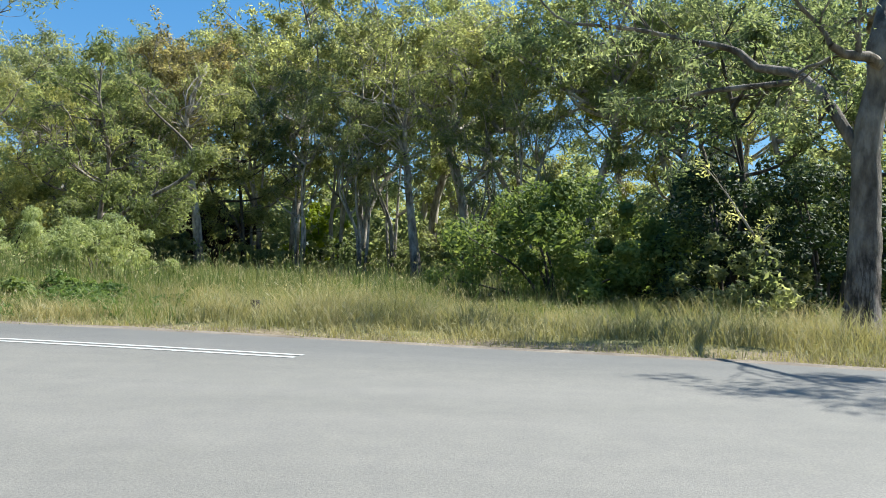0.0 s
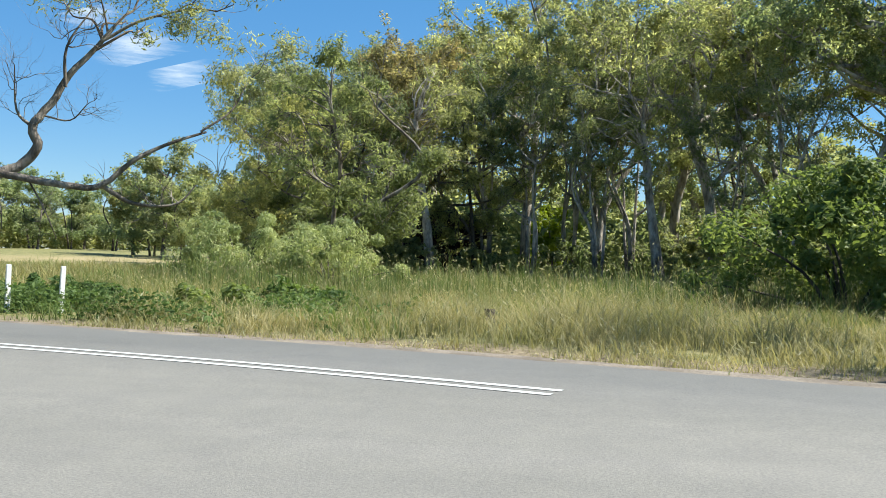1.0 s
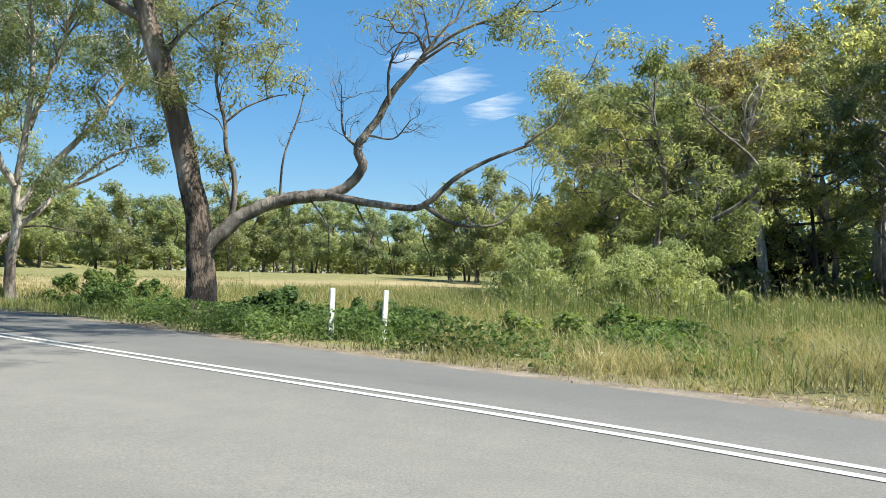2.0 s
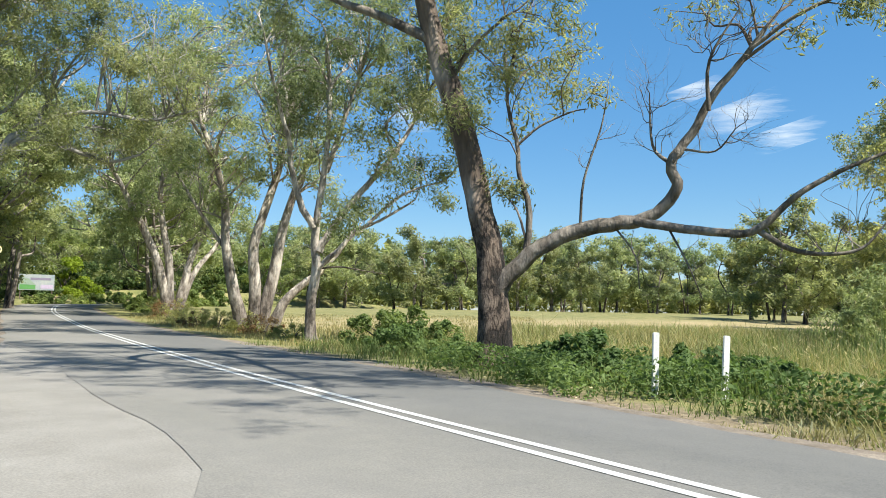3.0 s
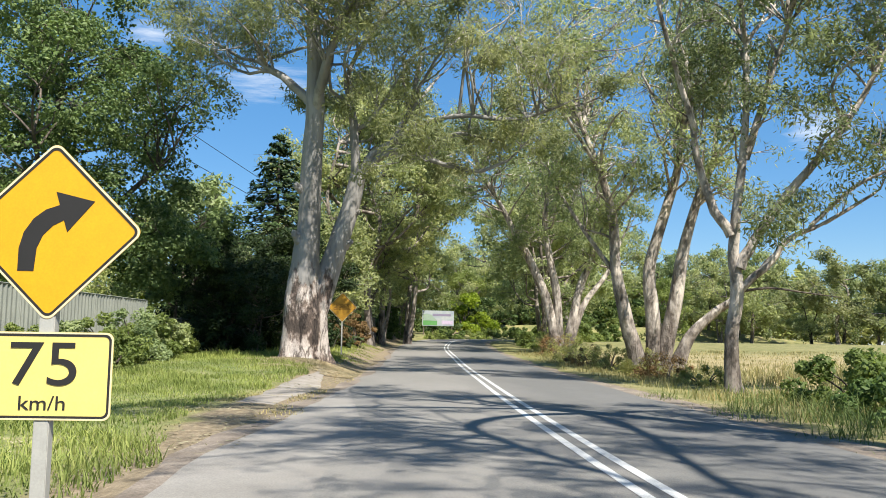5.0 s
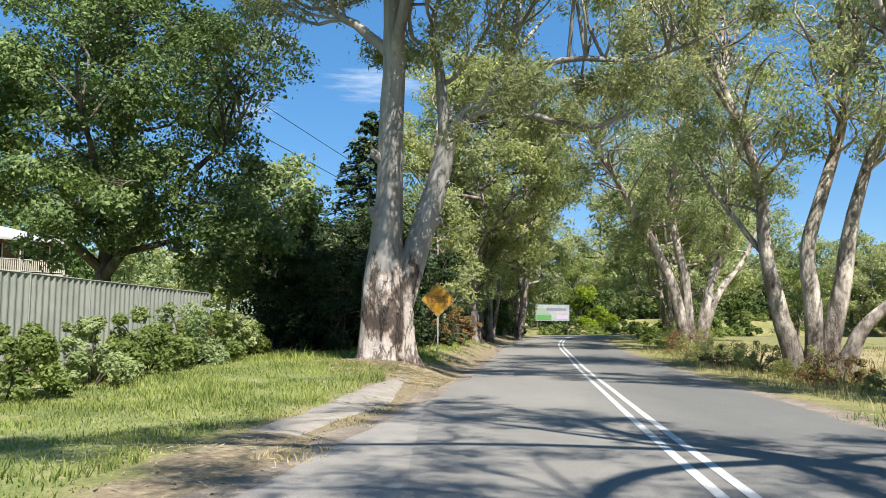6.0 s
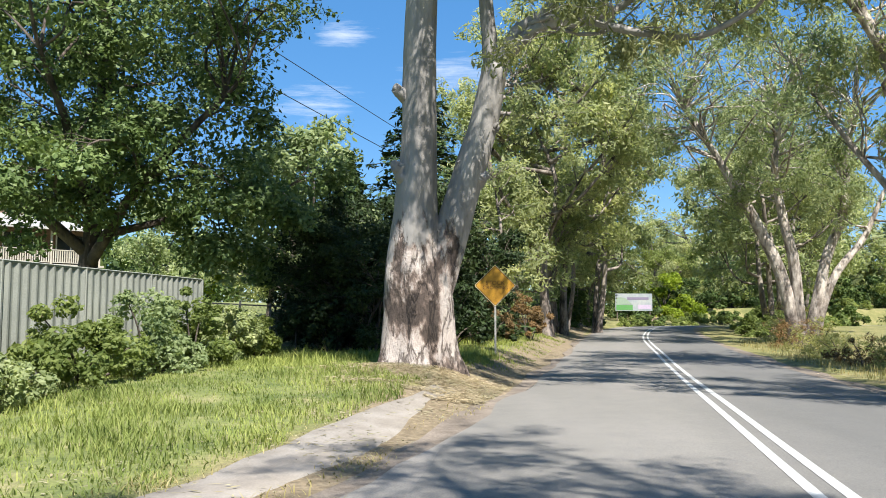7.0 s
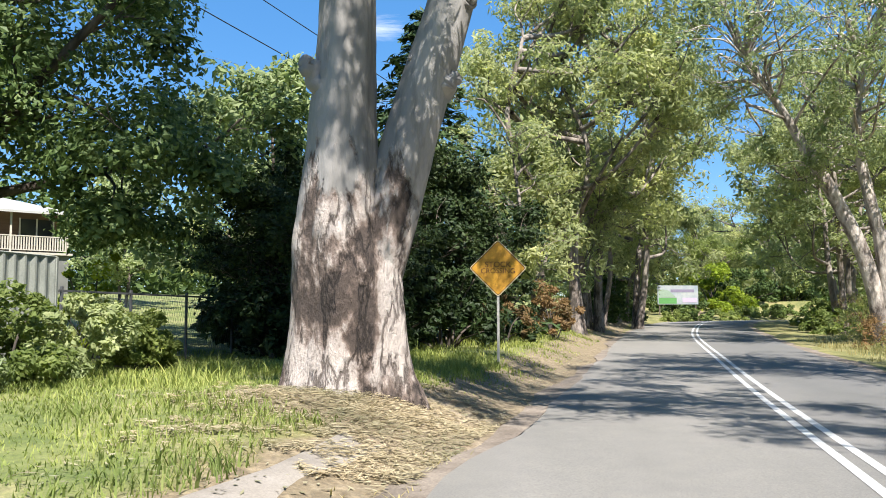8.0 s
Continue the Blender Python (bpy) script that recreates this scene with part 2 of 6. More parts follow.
M_BARK_DARK = bark_material("bark_dark", (0.124, 0.0992, 0.0775), (0.0713, 0.0558, 0.0446), (0.031, 0.0248, 0.0198), False)
M_GREY_METAL = plain("galvanised_metal", (0.36, 0.35, 0.32), 0.55, 0.2)
M_SIGN_YELLOW = plain("sign_yellow", (0.57, 0.285, 0.002), 0.55, 0.0, 0.05)
# Speed plate yellow, paled because the glare on it is in the colour.
M_PLATE_GLARE_YELLOW = plain("plate_glare_yellow", (0.62, 0.5, 0.15), 0.5, 0.0, 0.05)
M_SIGN_RIM = plain("sign_rim_cream", (0.6, 0.5, 0.3), 0.5, 0.0, 0.05)
M_SIGN_OLD = surface("sign_faded_orange", [(0.3, (0.413, 0.195, 0.015)), (0.7, (0.585, 0.3, 0.0188))], scale=5, rough=0.6)
M_SIGN_BLACK = plain("sign_black", (0.008, 0.007, 0.007), 0.75)
M_SIGN_RUST = plain("sign_rusty_letters", (0.09, 0.035, 0.008), 0.7)
M_WHITE = surface("white_paint", [(0.3, (0.555, 0.555, 0.525)), (0.7, (0.637, 0.637, 0.615))], scale=8, rough=0.55)
M_RED = plain("red_reflector", (0.562, 0.045, 0.03), 0.35)
M_WIRE = plain("black_cable", (0.02, 0.02, 0.022), 0.6)

# ---- building kit ----
def mesh(name, verts, faces, mat, smooth=True):
    """A mesh from arrays; faces all have the same number of corners, or a list of such arrays is given."""
    me = bpy.data.meshes.new(name)
    verts = np.asarray(verts, dtype=np.float32)
    groups = faces if isinstance(faces, list) else [faces]
    groups = [np.asarray(g, dtype=np.int32) for g in groups if len(g)]
    me.vertices.add(len(verts))
    me.vertices.foreach_set("co", verts.ravel())
    loops = np.concatenate([g.ravel() for g in groups])
    sizes = np.concatenate([np.full(len(g), g.shape[1]) for g in groups])
    starts = np.concatenate([[0], np.cumsum(sizes)[:-1]])
    me.loops.add(len(loops))
    me.loops.foreach_set("vertex_index", loops.astype(np.int32))
    me.polygons.add(len(sizes))
    me.polygons.foreach_set("loop_start", starts.astype(np.int32))
    me.polygons.foreach_set("use_smooth", np.full(len(sizes), smooth))
    me.materials.append(mat)
    me.update(calc_edges=True)
    return me


def part(name, data, parent, label="", at=(0, 0, 0)):
    ob = new(name, data)
    ob.parent = parent
    ob.location = at
    return tagged(ob, label) if label else ob


def bm_mesh(name, bm, mat, smooth=False):
    me = bpy.data.meshes.new(name)
    bm.to_mesh(me)
    bm.free()
    me.materials.append(mat)
    for p in me.polygons:
        p.use_smooth = smooth
    return me


def box(name, size, at, mat, bevel=0.0, turn=0.0):
    bm = bmesh.new()
    bmesh.ops.create_cube(bm, size=1.0, matrix=Matrix.Translation(at) @ Matrix.Rotation(turn, 4, "Z") @ Matrix.Diagonal((*size, 1)))
    if bevel:
        bmesh.ops.bevel(bm, geom=bm.edges[:], offset=bevel, segments=2, affect="EDGES")
    return bm_mesh(name, bm, mat)


def flat_shape(name, outline, thick, mat):
    """A plate in the xz plane from an outline of (x, z), with its face towards -y."""
    bm = bmesh.new()
    vs = [bm.verts.new((x, 0, z)) for x, z in outline]
    f = bm.faces.new(vs)
    ext = bmesh.ops.extrude_face_region(bm, geom=[f])
    bmesh.ops.translate(bm, verts=[v for v in ext["geom"] if isinstance(v, bmesh.types.BMVert)], vec=(0, -thick, 0))
    bmesh.ops.recalc_face_normals(bm, faces=bm.faces[:])
    return bm_mesh(name, bm, mat)


def ring_shape(name, outer, inner, thick, mat):
    """A flat band between two outlines of equal count, in the xz plane."""
    n = len(outer)
    verts = [(x, 0, z) for x, z in outer] + [(x, 0, z) for x, z in inner]
    verts += [(x, -thick, z) for x, z in outer] + [(x, -thick, z) for x, z in inner]
    faces = []
    for i in range(n):
        j = (i + 1) % n
        faces += [(2 * n + i, 2 * n + j, 3 * n + j, 3 * n + i), (i, j, 2 * n + j, 2 * n + i), (n + j, n + i, 3 * n + i, 3 * n + j)]
    return mesh(name, verts, np.array(faces), mat, False)


def rounded(w, h, r, steps=5):
    pts = []
    for cx, cz, a0 in ((w / 2 - r, h / 2 - r, 0), (-w / 2 + r, h / 2 - r, 90), (-w / 2 + r, -h / 2 + r, 180), (w / 2 - r, -h / 2 + r, 270)):
        for k in range(steps + 1):
            a = radians(a0 + 90 * k / steps)
            pts.append((cx + r * math.cos(a), cz + r * math.sin(a)))
    return pts


def turned(pts, degrees):
    c, s = math.cos(radians(degrees)), math.sin(radians(degrees))
    return [(c * x - s * z, s * x + c * z) for x, z in pts]


def lettering(name, text, size, mat, parent, at, turn=(90, 0, 0), depth=0.002, squeeze=1.0):
    cu = bpy.data.curves.new(name, "FONT")
    cu.body, cu.size, cu.extrude, cu.align_x, cu.align_y = text, size, depth, "CENTER", "CENTER"
    tmp = bpy.data.objects.new(name, cu)
    scene.collection.objects.link(tmp)
    me = bpy.data.meshes.new_from_object(tmp.evaluated_get(bpy.context.evaluated_depsgraph_get()))
    bpy.data.objects.remove(tmp)
    me.materials.clear()
    me.materials.append(mat)
    ob = part(name, me, parent, at=at)
    ob.rotation_euler = [radians(a) for a in turn]
    ob.scale = (squeeze, 1, 1)
    return ob


# -- limbs and leaves --
def smooth_line(pts, per=3):
    """A Catmull-Rom line through the points."""
    p = np.asarray(pts, float)
    if len(p) < 3:
        return p
    q = np.vstack([2 * p[0] - p[1], p, 2 * p[-1] - p[-2]])
    out = []
    for i in range(1, len(q) - 2):
        for k in range(per):
            s = k / per
            out.append(0.5 * (2 * q[i] + (q[i + 1] - q[i - 1]) * s + (2 * q[i - 1] - 5 * q[i] + 4 * q[i + 1] - q[i + 2]) * s * s + (3 * q[i] - q[i - 1] - 3 * q[i + 1] + q[i + 2]) * s ** 3))
    out.append(p[-1])
    return np.array(out)


def tube(pts, radii, sides=6, knobby=0.0, rng=None):
    """Verts and quads of a tapering limb along a line."""
    pts, radii = np.asarray(pts, float), np.asarray(radii, float)
    tan = np.gradient(pts, axis=0)
    tan /= np.linalg.norm(tan, axis=1)[:, None] + 1e-9
    ref = np.array([0.31, 0.87, 0.38])
    u = np.cross(tan, ref)
    u /= np.linalg.norm(u, axis=1)[:, None] + 1e-9
    v = np.cross(tan, u)
    a = np.arange(sides) * 2 * np.pi / sides
    rr = np.repeat(radii[:, None], sides, 1)
    if knobby and rng is not None:
        run = np.concatenate([[0], np.cumsum(np.linalg.norm(np.diff(pts, axis=0), axis=1))])[:, None]
        f = rng.uniform(0, 6, 5)
        lobes = 0.6 * np.sin(2 * a + f[0] + 0.5 * run) + 0.6 * np.sin(3 * a + f[1] - 0.35 * run) + 0.45 * np.sin(5 * a + f[2] + 0.3 * run) + 0.3 * np.sin(8 * a + f[3] - 0.2 * run) + 0.4 * np.sin(1.1 * run + f[4])
        rr = rr * (1 + knobby * lobes * (1 + 1.6 * np.exp(-run / 0.8)))
        if sides > 15:                                 # burls and worn hollows on the thick trunks
            for i in range(len(pts)):
                for j in range(sides):
                    q = Vector((math.cos(a[j]) * 1.5, math.sin(a[j]) * 1.5, float(run[i, 0]) * 0.6 + f[0]))
                    rr[i, j] *= 1 + knobby * (1.1 * noise.noise(q) + 0.8 * noise.noise(q * 2.7) + 0.4 * noise.noise(q * 6.0))
    verts = pts[:, None, :] + rr[..., None] * (np.cos(a)[None, :, None] * u[:, None, :] + np.sin(a)[None, :, None] * v[:, None, :])
    n = len(pts)
    i = np.arange(n - 1)[:, None] * sides
    k = np.arange(sides)[None, :]
    k2 = (k + 1) % sides
    quads = np.stack([i + k, i + k2, i + sides + k2, i + sides + k], -1).reshape(-1, 4)
    return verts.reshape(-1, 3), quads


def joined(tubes):
    vs, fs, base = [], [], 0
    for v, f in tubes:
        vs.append(v)
        fs.append(f + base)
        base += len(v)
    return np.vstack(vs), np.vstack(fs)


def leaves(rng, centres, length, width, droop=0.6, spread=0.35, out=None, loose=0.6):
    """Rhombic leaves at the centres: verts and quads. out: the ways that the leaves face, outwards from their clumps."""
    n = len(centres)
    d = rng.normal(size=(n, 3))
    d[:, 2] = d[:, 2] * 0.6 - droop
    if out is None:
        d /= np.linalg.norm(d, axis=1)[:, None]
        s = np.cross(d, rng.normal(size=(n, 3)))
    else:
        face = out / (np.linalg.norm(out, axis=1)[:, None] + 1e-9) + loose * rng.normal(size=(n, 3)) + np.array([0, 0, 0.2])
        face /= np.linalg.norm(face, axis=1)[:, None] + 1e-9
        d -= face * np.sum(d * face, axis=1)[:, None]
        d /= np.linalg.norm(d, axis=1)[:, None] + 1e-9
        s = np.cross(face, d)
    s /= np.linalg.norm(s, axis=1)[:, None] + 1e-9
    ln = length * (1 + spread * rng.normal(size=(n, 1))).clip(0.4, 1.9)
    wd = width * (1 + spread * rng.normal(size=(n, 1))).clip(0.4, 1.9)
    nrm = np.cross(d, s)
    a = centres - d * ln * 0.5
    b = centres + s * wd * 0.5 - nrm * wd * 0.15
    c = centres + d * ln * 0.5
    e = centres - s * wd * 0.5 - nrm * wd * 0.15
    return np.stack([a, b, c, e], 1).reshape(-1, 3), np.arange(4 * n).reshape(-1, 4)


def gathered(rng, ends, reach, pull, most):
    """Draws twig ends together into separate clumps: the new places, the clump of each (-1: past the most that one holds), all clumps, and their middles."""
    ends = np.asarray(ends, float)
    hubs = []
    for e in ends[rng.permutation(len(ends))]:
        if all((e[0] - h[0]) ** 2 + (e[1] - h[1]) ** 2 + (e[2] - h[2]) ** 2 > reach * reach for h in hubs):
            hubs.append(e)
    hubs = np.array(hubs)
    own = np.argmin(((ends[:, None, :] - hubs[None]) ** 2).sum(2), 1)
    total = np.maximum(np.bincount(own, minlength=len(hubs)), 1)
    mid = np.stack([np.bincount(own, ends[:, k], len(hubs)) / total for k in range(3)], 1)
    tight = pull * rng.uniform(0.75, 1.2, len(hubs))[own][:, None]
    places = mid[own] + (ends - mid[own]) * tight * np.array([1, 1, 0.8])
    order = np.argsort(own + rng.uniform(0, 0.5, len(own)))
    rank = np.empty(len(own), int)
    rank[order] = np.arange(len(own)) - np.searchsorted(own[order], own[order])
    return places, np.where(rank < most, own, -1), own, mid


def grow(rng, p, d, length, r, depth, limbs, ends, up=0.05, kink=0.22, fork=0.75, sides=5):
    """A limb that forks: adds to limbs (line, radii) and to ends (place)."""
    p, d = np.array(p, float), np.array(d, float) / np.linalg.norm(d)
    n = 5 if depth >= 2 else 3
    pts = [p]
    for _ in range(n):
        d = d + rng.normal(size=3) * kink + np.array([0, 0, up])
        d /= np.linalg.norm(d)
        p = p + d * length / n
        pts.append(p)
    tip = r * (0.55 if depth else 0.25)
    limbs.append((np.array(pts), np.linspace(r, tip, n + 1), depth))
    if depth == 0:
        ends += [pts[1] * 0.4 + pts[2] * 0.6, pts[3]]
        return
    for k in range(rng.integers(2, 4) + 1):
        at = pts[rng.integers(n // 2, n)] if k else pts[-1]
        side = rng.normal(size=3)
        side -= d * side.dot(d)
        side /= np.linalg.norm(side) + 1e-9
        grow(rng, at, d + side * fork * rng.uniform(0.6, 1.3), length * rng.uniform(0.6, 0.82), tip * rng.uniform(0.6, 0.95), depth - 1, limbs, ends, up, kink, fork, sides)


def puff(rng, ends, per, radius, flat=0.8):
    """Leaf places in hanging tufts round the ends of the twigs, dense in the middle, of uneven size."""
    ends = np.asarray(ends)
    if not len(ends):
        return np.zeros((0, 3)), np.zeros(0, int)
    n = len(ends)
    size = radius * rng.uniform(0.55, 1.35, n)
    count = np.maximum(3, (per * (size / radius) ** 2).astype(int))
    idx = np.repeat(np.arange(n), count)
    q = rng.normal(size=(len(idx), 3))
    q /= np.linalg.norm(q, axis=1)[:, None]
    q *= (size[idx] * rng.uniform(0, 1, len(idx)) ** 0.45)[:, None] * np.array([1, 1, flat])
    return ends[idx] + q - np.array([0, 0, 0.25]) * size[idx][:, None], idx


def lobe_shell(rng, n):
    """Places on the outside of a rounded leafy lobe of unit size, most of them on its top and sides."""
    q = rng.normal(size=(n, 3))
    q /= np.linalg.norm(q, axis=1)[:, None]
    q[:, 2] = np.where(rng.uniform(size=n) < 0.65, np.abs(q[:, 2]), q[:, 2])
    return q * rng.uniform(0.62, 1.0, (n, 1))


def crown_core(seed, centre, half, n):
    """Places for tufts filling the inside of a crown."""
    rng = np.random.default_rng(seed)
    q = rng.normal(size=(n, 3))
    q /= np.linalg.norm(q, axis=1)[:, None]
    return np.array(centre) + q * rng.uniform(0, 1, (n, 1)) ** 0.4 * np.array(half)


def crown_lobes(seed, centre, half, tufts, lobes):
    """Places for tufts in uneven leafy lobes inside an ellipsoid."""
    rng = np.random.default_rng(seed)
    out = []
    for _ in range(lobes):
        d = rng.normal(size=3)
        d /= np.linalg.norm(d)
        c = np.array(centre) + d * np.array(half) * rng.uniform(0.4, 0.9)
        out.append(c + lobe_shell(rng, tufts // lobes) * rng.uniform(0.14, 0.27) * half[0] * np.array([1.2, 1.2, 0.7]))
    return np.vstack(out)


def make_tree(name, label, limbs_in, bark, leaf, seed, origin, leaf_size=(0.2, 0.06), per=50, radius=0.7, droop=0.7, group="", category="tree", extra_ends=(), sides=7, trunk_sides=16, first_is_trunk=1, knobby=0.06, arms=False, clump=1.35, pull=0.84, arm_from=0.0, limb_bark=None, most=21):
    """A tree from named main limbs: (points, first radius, last radius, forks, length of the sprouts, count of sprouts along it)."""
    rng = np.random.default_rng(seed)
    o = np.array(origin, float)
    root = tagged(new(name), label, category, group)
    root.location = origin
    ends, fine, spine, girth = list(np.asarray(extra_ends, float).reshape(-1, 3)), [], [], []
    for i, (pts, r0, r1, depth, slen, count) in enumerate(limbs_in):
        main = i < first_is_trunk
        line = smooth_line(np.array(pts, float) - o, 5 if main else 4)
        k = np.linspace(0, 1, len(line))
        rad = np.interp(k, np.linspace(0, 1, len(r0)), r0) if isinstance(r0, tuple) else r0 + (r1 - r0) * k
        if main:
            foot = np.linalg.norm(line - line[0], axis=1)
            if not isinstance(r0, tuple):
                rad = rad * (1 + 0.36 * np.exp(-foot / (1.4 * r0)))
            line = np.vstack([line[0] - [0, 0, 0.35], line])
            rad = np.concatenate([[rad[0] * 1.08], rad])
        if not isinstance(r0, tuple):
            line = line + rng.normal(size=line.shape) * ((0.03 if main else 0.1) * np.minimum(rad, 0.25))[:, None]
        if depth < 0:                                      # a broken stub, rounded over at its end
            tail = (line[-1] - line[-2]) / (np.linalg.norm(line[-1] - line[-2]) + 1e-9)
            line = np.vstack([line, line[-1] + tail * 0.35 * rad[-1], line[-1] + tail * 0.5 * rad[-1]])
            rad = np.concatenate([rad, [0.7 * rad[-1], 0.02 * rad[-1]]])
        spine.append(line[len(line) // 2:])
        girth.append(rad[len(line) // 2:])
        v, f = tube(line, rad, trunk_sides if main else sides, knobby if main else knobby * 0.7, rng)
        part("trunk" if main else "limb", mesh("trunk" if main else "limb", v, f, bark if main else limb_bark or bark), root)
        if depth >= 0:
            heads = [(line[-1], line[-1] - line[-2], 1.0)]
            for _ in range(count):
                j = rng.integers(int(len(line) * 0.55), len(line) - 1)
                side = rng.normal(size=3) + np.array([0, 0, 0.35])
                heads.append((line[j], side / np.linalg.norm(side) + 0.5 * (line[j + 1] - line[j]) / (np.linalg.norm(line[j + 1] - line[j]) + 1e-9), rng.uniform(0.55, 0.9)))
            for p, d, s in heads:
                grow(rng, p, d, slen * s, max(r1 * s * 0.8, 0.012), depth, fine, ends, up=0.06)
    if per and ends:
        ends, kept, own, mid = gathered(rng, ends, clump, pull, most)
    if arms and len(extra_ends):                           # boughs that carry the clumps of the crown
        spine = np.vstack(spine)
        girth = np.concatenate(girth)[spine[:, 2] > arm_from]
        spine = spine[spine[:, 2] > arm_from]
        hung = np.bincount(own[:len(extra_ends)], minlength=len(mid)) / np.maximum(np.bincount(own, minlength=len(mid)), 1)
        for h, e in enumerate(mid):
            if hung[h] < 0.5:
                continue
            far = np.linalg.norm(spine - e, axis=1) + 1.5 * np.clip(spine[:, 2] - e[2] + 1.0, 0, 9)
            b, thick = spine[int(np.argmin(far))], girth[int(np.argmin(far))]
            reach = np.linalg.norm(e - b)
            mids = [b + (e - b) * s + np.array([0, 0, 0.12 * reach * math.sin(math.pi * s)]) + rng.normal(size=3) * 0.09 * reach for s in (0.33, 0.66)]
            fine.append((smooth_line([b, *mids, e], 3), np.linspace(min(0.025 + 0.01 * reach, 0.75 * thick), 0.01, 10), 2))
            mine = np.flatnonzero(own == h)
            for j in mine[:5]:
                p = mids[1] + (e - mids[1]) * rng.uniform(0, 0.8)
                fine.append((np.array([p, (p + ends[j]) / 2 + rng.normal(size=3) * 0.12, ends[j]]), np.array([0.016, 0.01, 0.005]), 0))
    if fine:
        v, f = joined([tube(p, r, 5 if dep >= 2 else 3) for p, r, dep in fine])
        tagged(part("branchwork", mesh("branchwork", v, f, bark), root), kind="stuff")
    if per and len(ends):
        ends, own = ends[kept >= 0], own[kept >= 0]
        q, idx = puff(rng, ends, per, radius)
        out = q - mid[own[idx]] + np.array([0, 0, 0.3 * clump])
        v, f = leaves(rng, q, *leaf_size, droop, out=out)
        tagged(part("crown", mesh("crown", v, f, leaf, False), root), kind="stuff")
    return root


def make_bush(name, label, origin, size, leaf, seed, count=6000, leaf_size=(0.12, 0.07), clumps=24, category="bush", droop=0.2, group="", bark=None, stems=9):
    """A bush of leafy clumps on thin stems: size is half width, half depth, height."""
    rng = np.random.default_rng(seed)
    root = tagged(new(name), label, category, group)
    root.location = origin
    clumps = int(clumps * 1.7)
    a = rng.uniform(0, 2 * np.pi, clumps)
    rr = np.sqrt(rng.uniform(0.02, 1.15, clumps))
    top = np.sqrt(np.clip(1 - rr ** 2 * 0.8, 0.05, 1))
    hz = rng.uniform(0.1, 1.12, clumps) * top
    c = np.stack([np.cos(a) * rr * size[0], np.sin(a) * rr * size[1], hz * size[2]], 1)
    cr = rng.uniform(0.35, 1.2, clumps) * 0.21 * (size[0] * size[1] * size[2]) ** (1 / 3)
    idx = rng.integers(0, clumps, count)
    q = rng.normal(size=(count, 3))
    q /= np.linalg.norm(q, axis=1)[:, None]
    q = c[idx] + q * (cr[idx] * rng.uniform(0.45, 1.12, count) ** 0.6)[:, None] * np.array([1, 1, 0.85])
    q[:, 2] = np.abs(q[:, 2]) + 0.03
    v, f = leaves(rng, q, *leaf_size, droop, out=q - c[idx] + np.array([0, 0, 0.2]) * cr[idx][:, None])
    tagged(part("foliage", mesh("foliage", v, f, leaf, False), root), kind="stuff")
    lines = []
    for k in range(min(stems, clumps)):
        e = c[k]
        lines.append(tube(smooth_line([(e[0] * 0.15, e[1] * 0.15, -0.2), (e[0] * 0.45, e[1] * 0.45, e[2] * 0.55), tuple(e)]), np.linspace(0.035, 0.012, 7) * max(1, size[2] / 2), 4))
    v, f = joined(lines)
    tagged(part("stemwork", mesh("stemwork", v, f, bark or M_BARK_DARK), root), kind="stuff")
    return root


def blades(rng, xy, z, height, width, lean=0.35, flat=0.3):
    """Grass blades of two joined triangles at the places: verts and faces."""
    n = len(xy)
    a = rng.uniform(0, 2 * np.pi, n)
    h = height * (1 + flat * rng.normal(size=n)).clip(0.3, 2)
    w = width * rng.uniform(0.6, 1.4, n)
    side = np.stack([np.cos(a), np.sin(a), np.zeros(n)], 1)
    bend = np.stack([-np.sin(a), np.cos(a), np.zeros(n)], 1) * (lean * h * rng.uniform(0.2, 1.6, n))[:, None]
    base = np.column_stack([xy, z])
    p0, p1 = base - side * w[:, None] / 2, base + side * w[:, None] / 2
    up = np.array([0, 0, 1.0])
    mid = base + up * (h * 0.6)[:, None] + bend * 0.35
    m0, m1 = mid - side * w[:, None] * 0.35, mid + side * w[:, None] * 0.35
    tip = base + up * h[:, None] + bend
    v = np.stack([p0, p1, m1, m0, tip], 1).reshape(-1, 3)
    k = np.arange(n)[:, None] * 5
    return v, [np.hstack([k, k + 1, k + 2, k + 3]), np.hstack([k + 3, k + 2, k + 4])]

# ---- road and ground ----
ROAD_X = np.array([-142, -139, -134, -126, -112, -100, -80, -60, -50, -40, -30, -20, -10, -5, 0, 8, 20, 60.0])
ROAD_Y = np.array([110, 68, 52, 41.4, 33.2, 29.2, 24.4, 20.85, 19.07, 17.3, 15.5, 13.8, 12.3, 11.55, 10.4, 8.3, 5.2, -6.0])


def road_y(x):
    return np.interp(x, ROAD_X, ROAD_Y)


def smoothstep(x, a, b):
    s = np.clip((np.asarray(x, float) - a) / (b - a), 0, 1)
    return s * s * (3 - 2 * s)


def road_z(x):
    return 1.25 * smoothstep(-np.asarray(x, float), 42, 122)


def ripple(x, y):
    return 0.03 * np.sin(0.9 * x + 1.3 * np.sin(0.5 * y)) * np.sin(1.1 * y + 0.7) + 0.02 * np.sin(2.3 * x + 0.4 * y) * np.sin(1.9 * y - 0.6 * x)


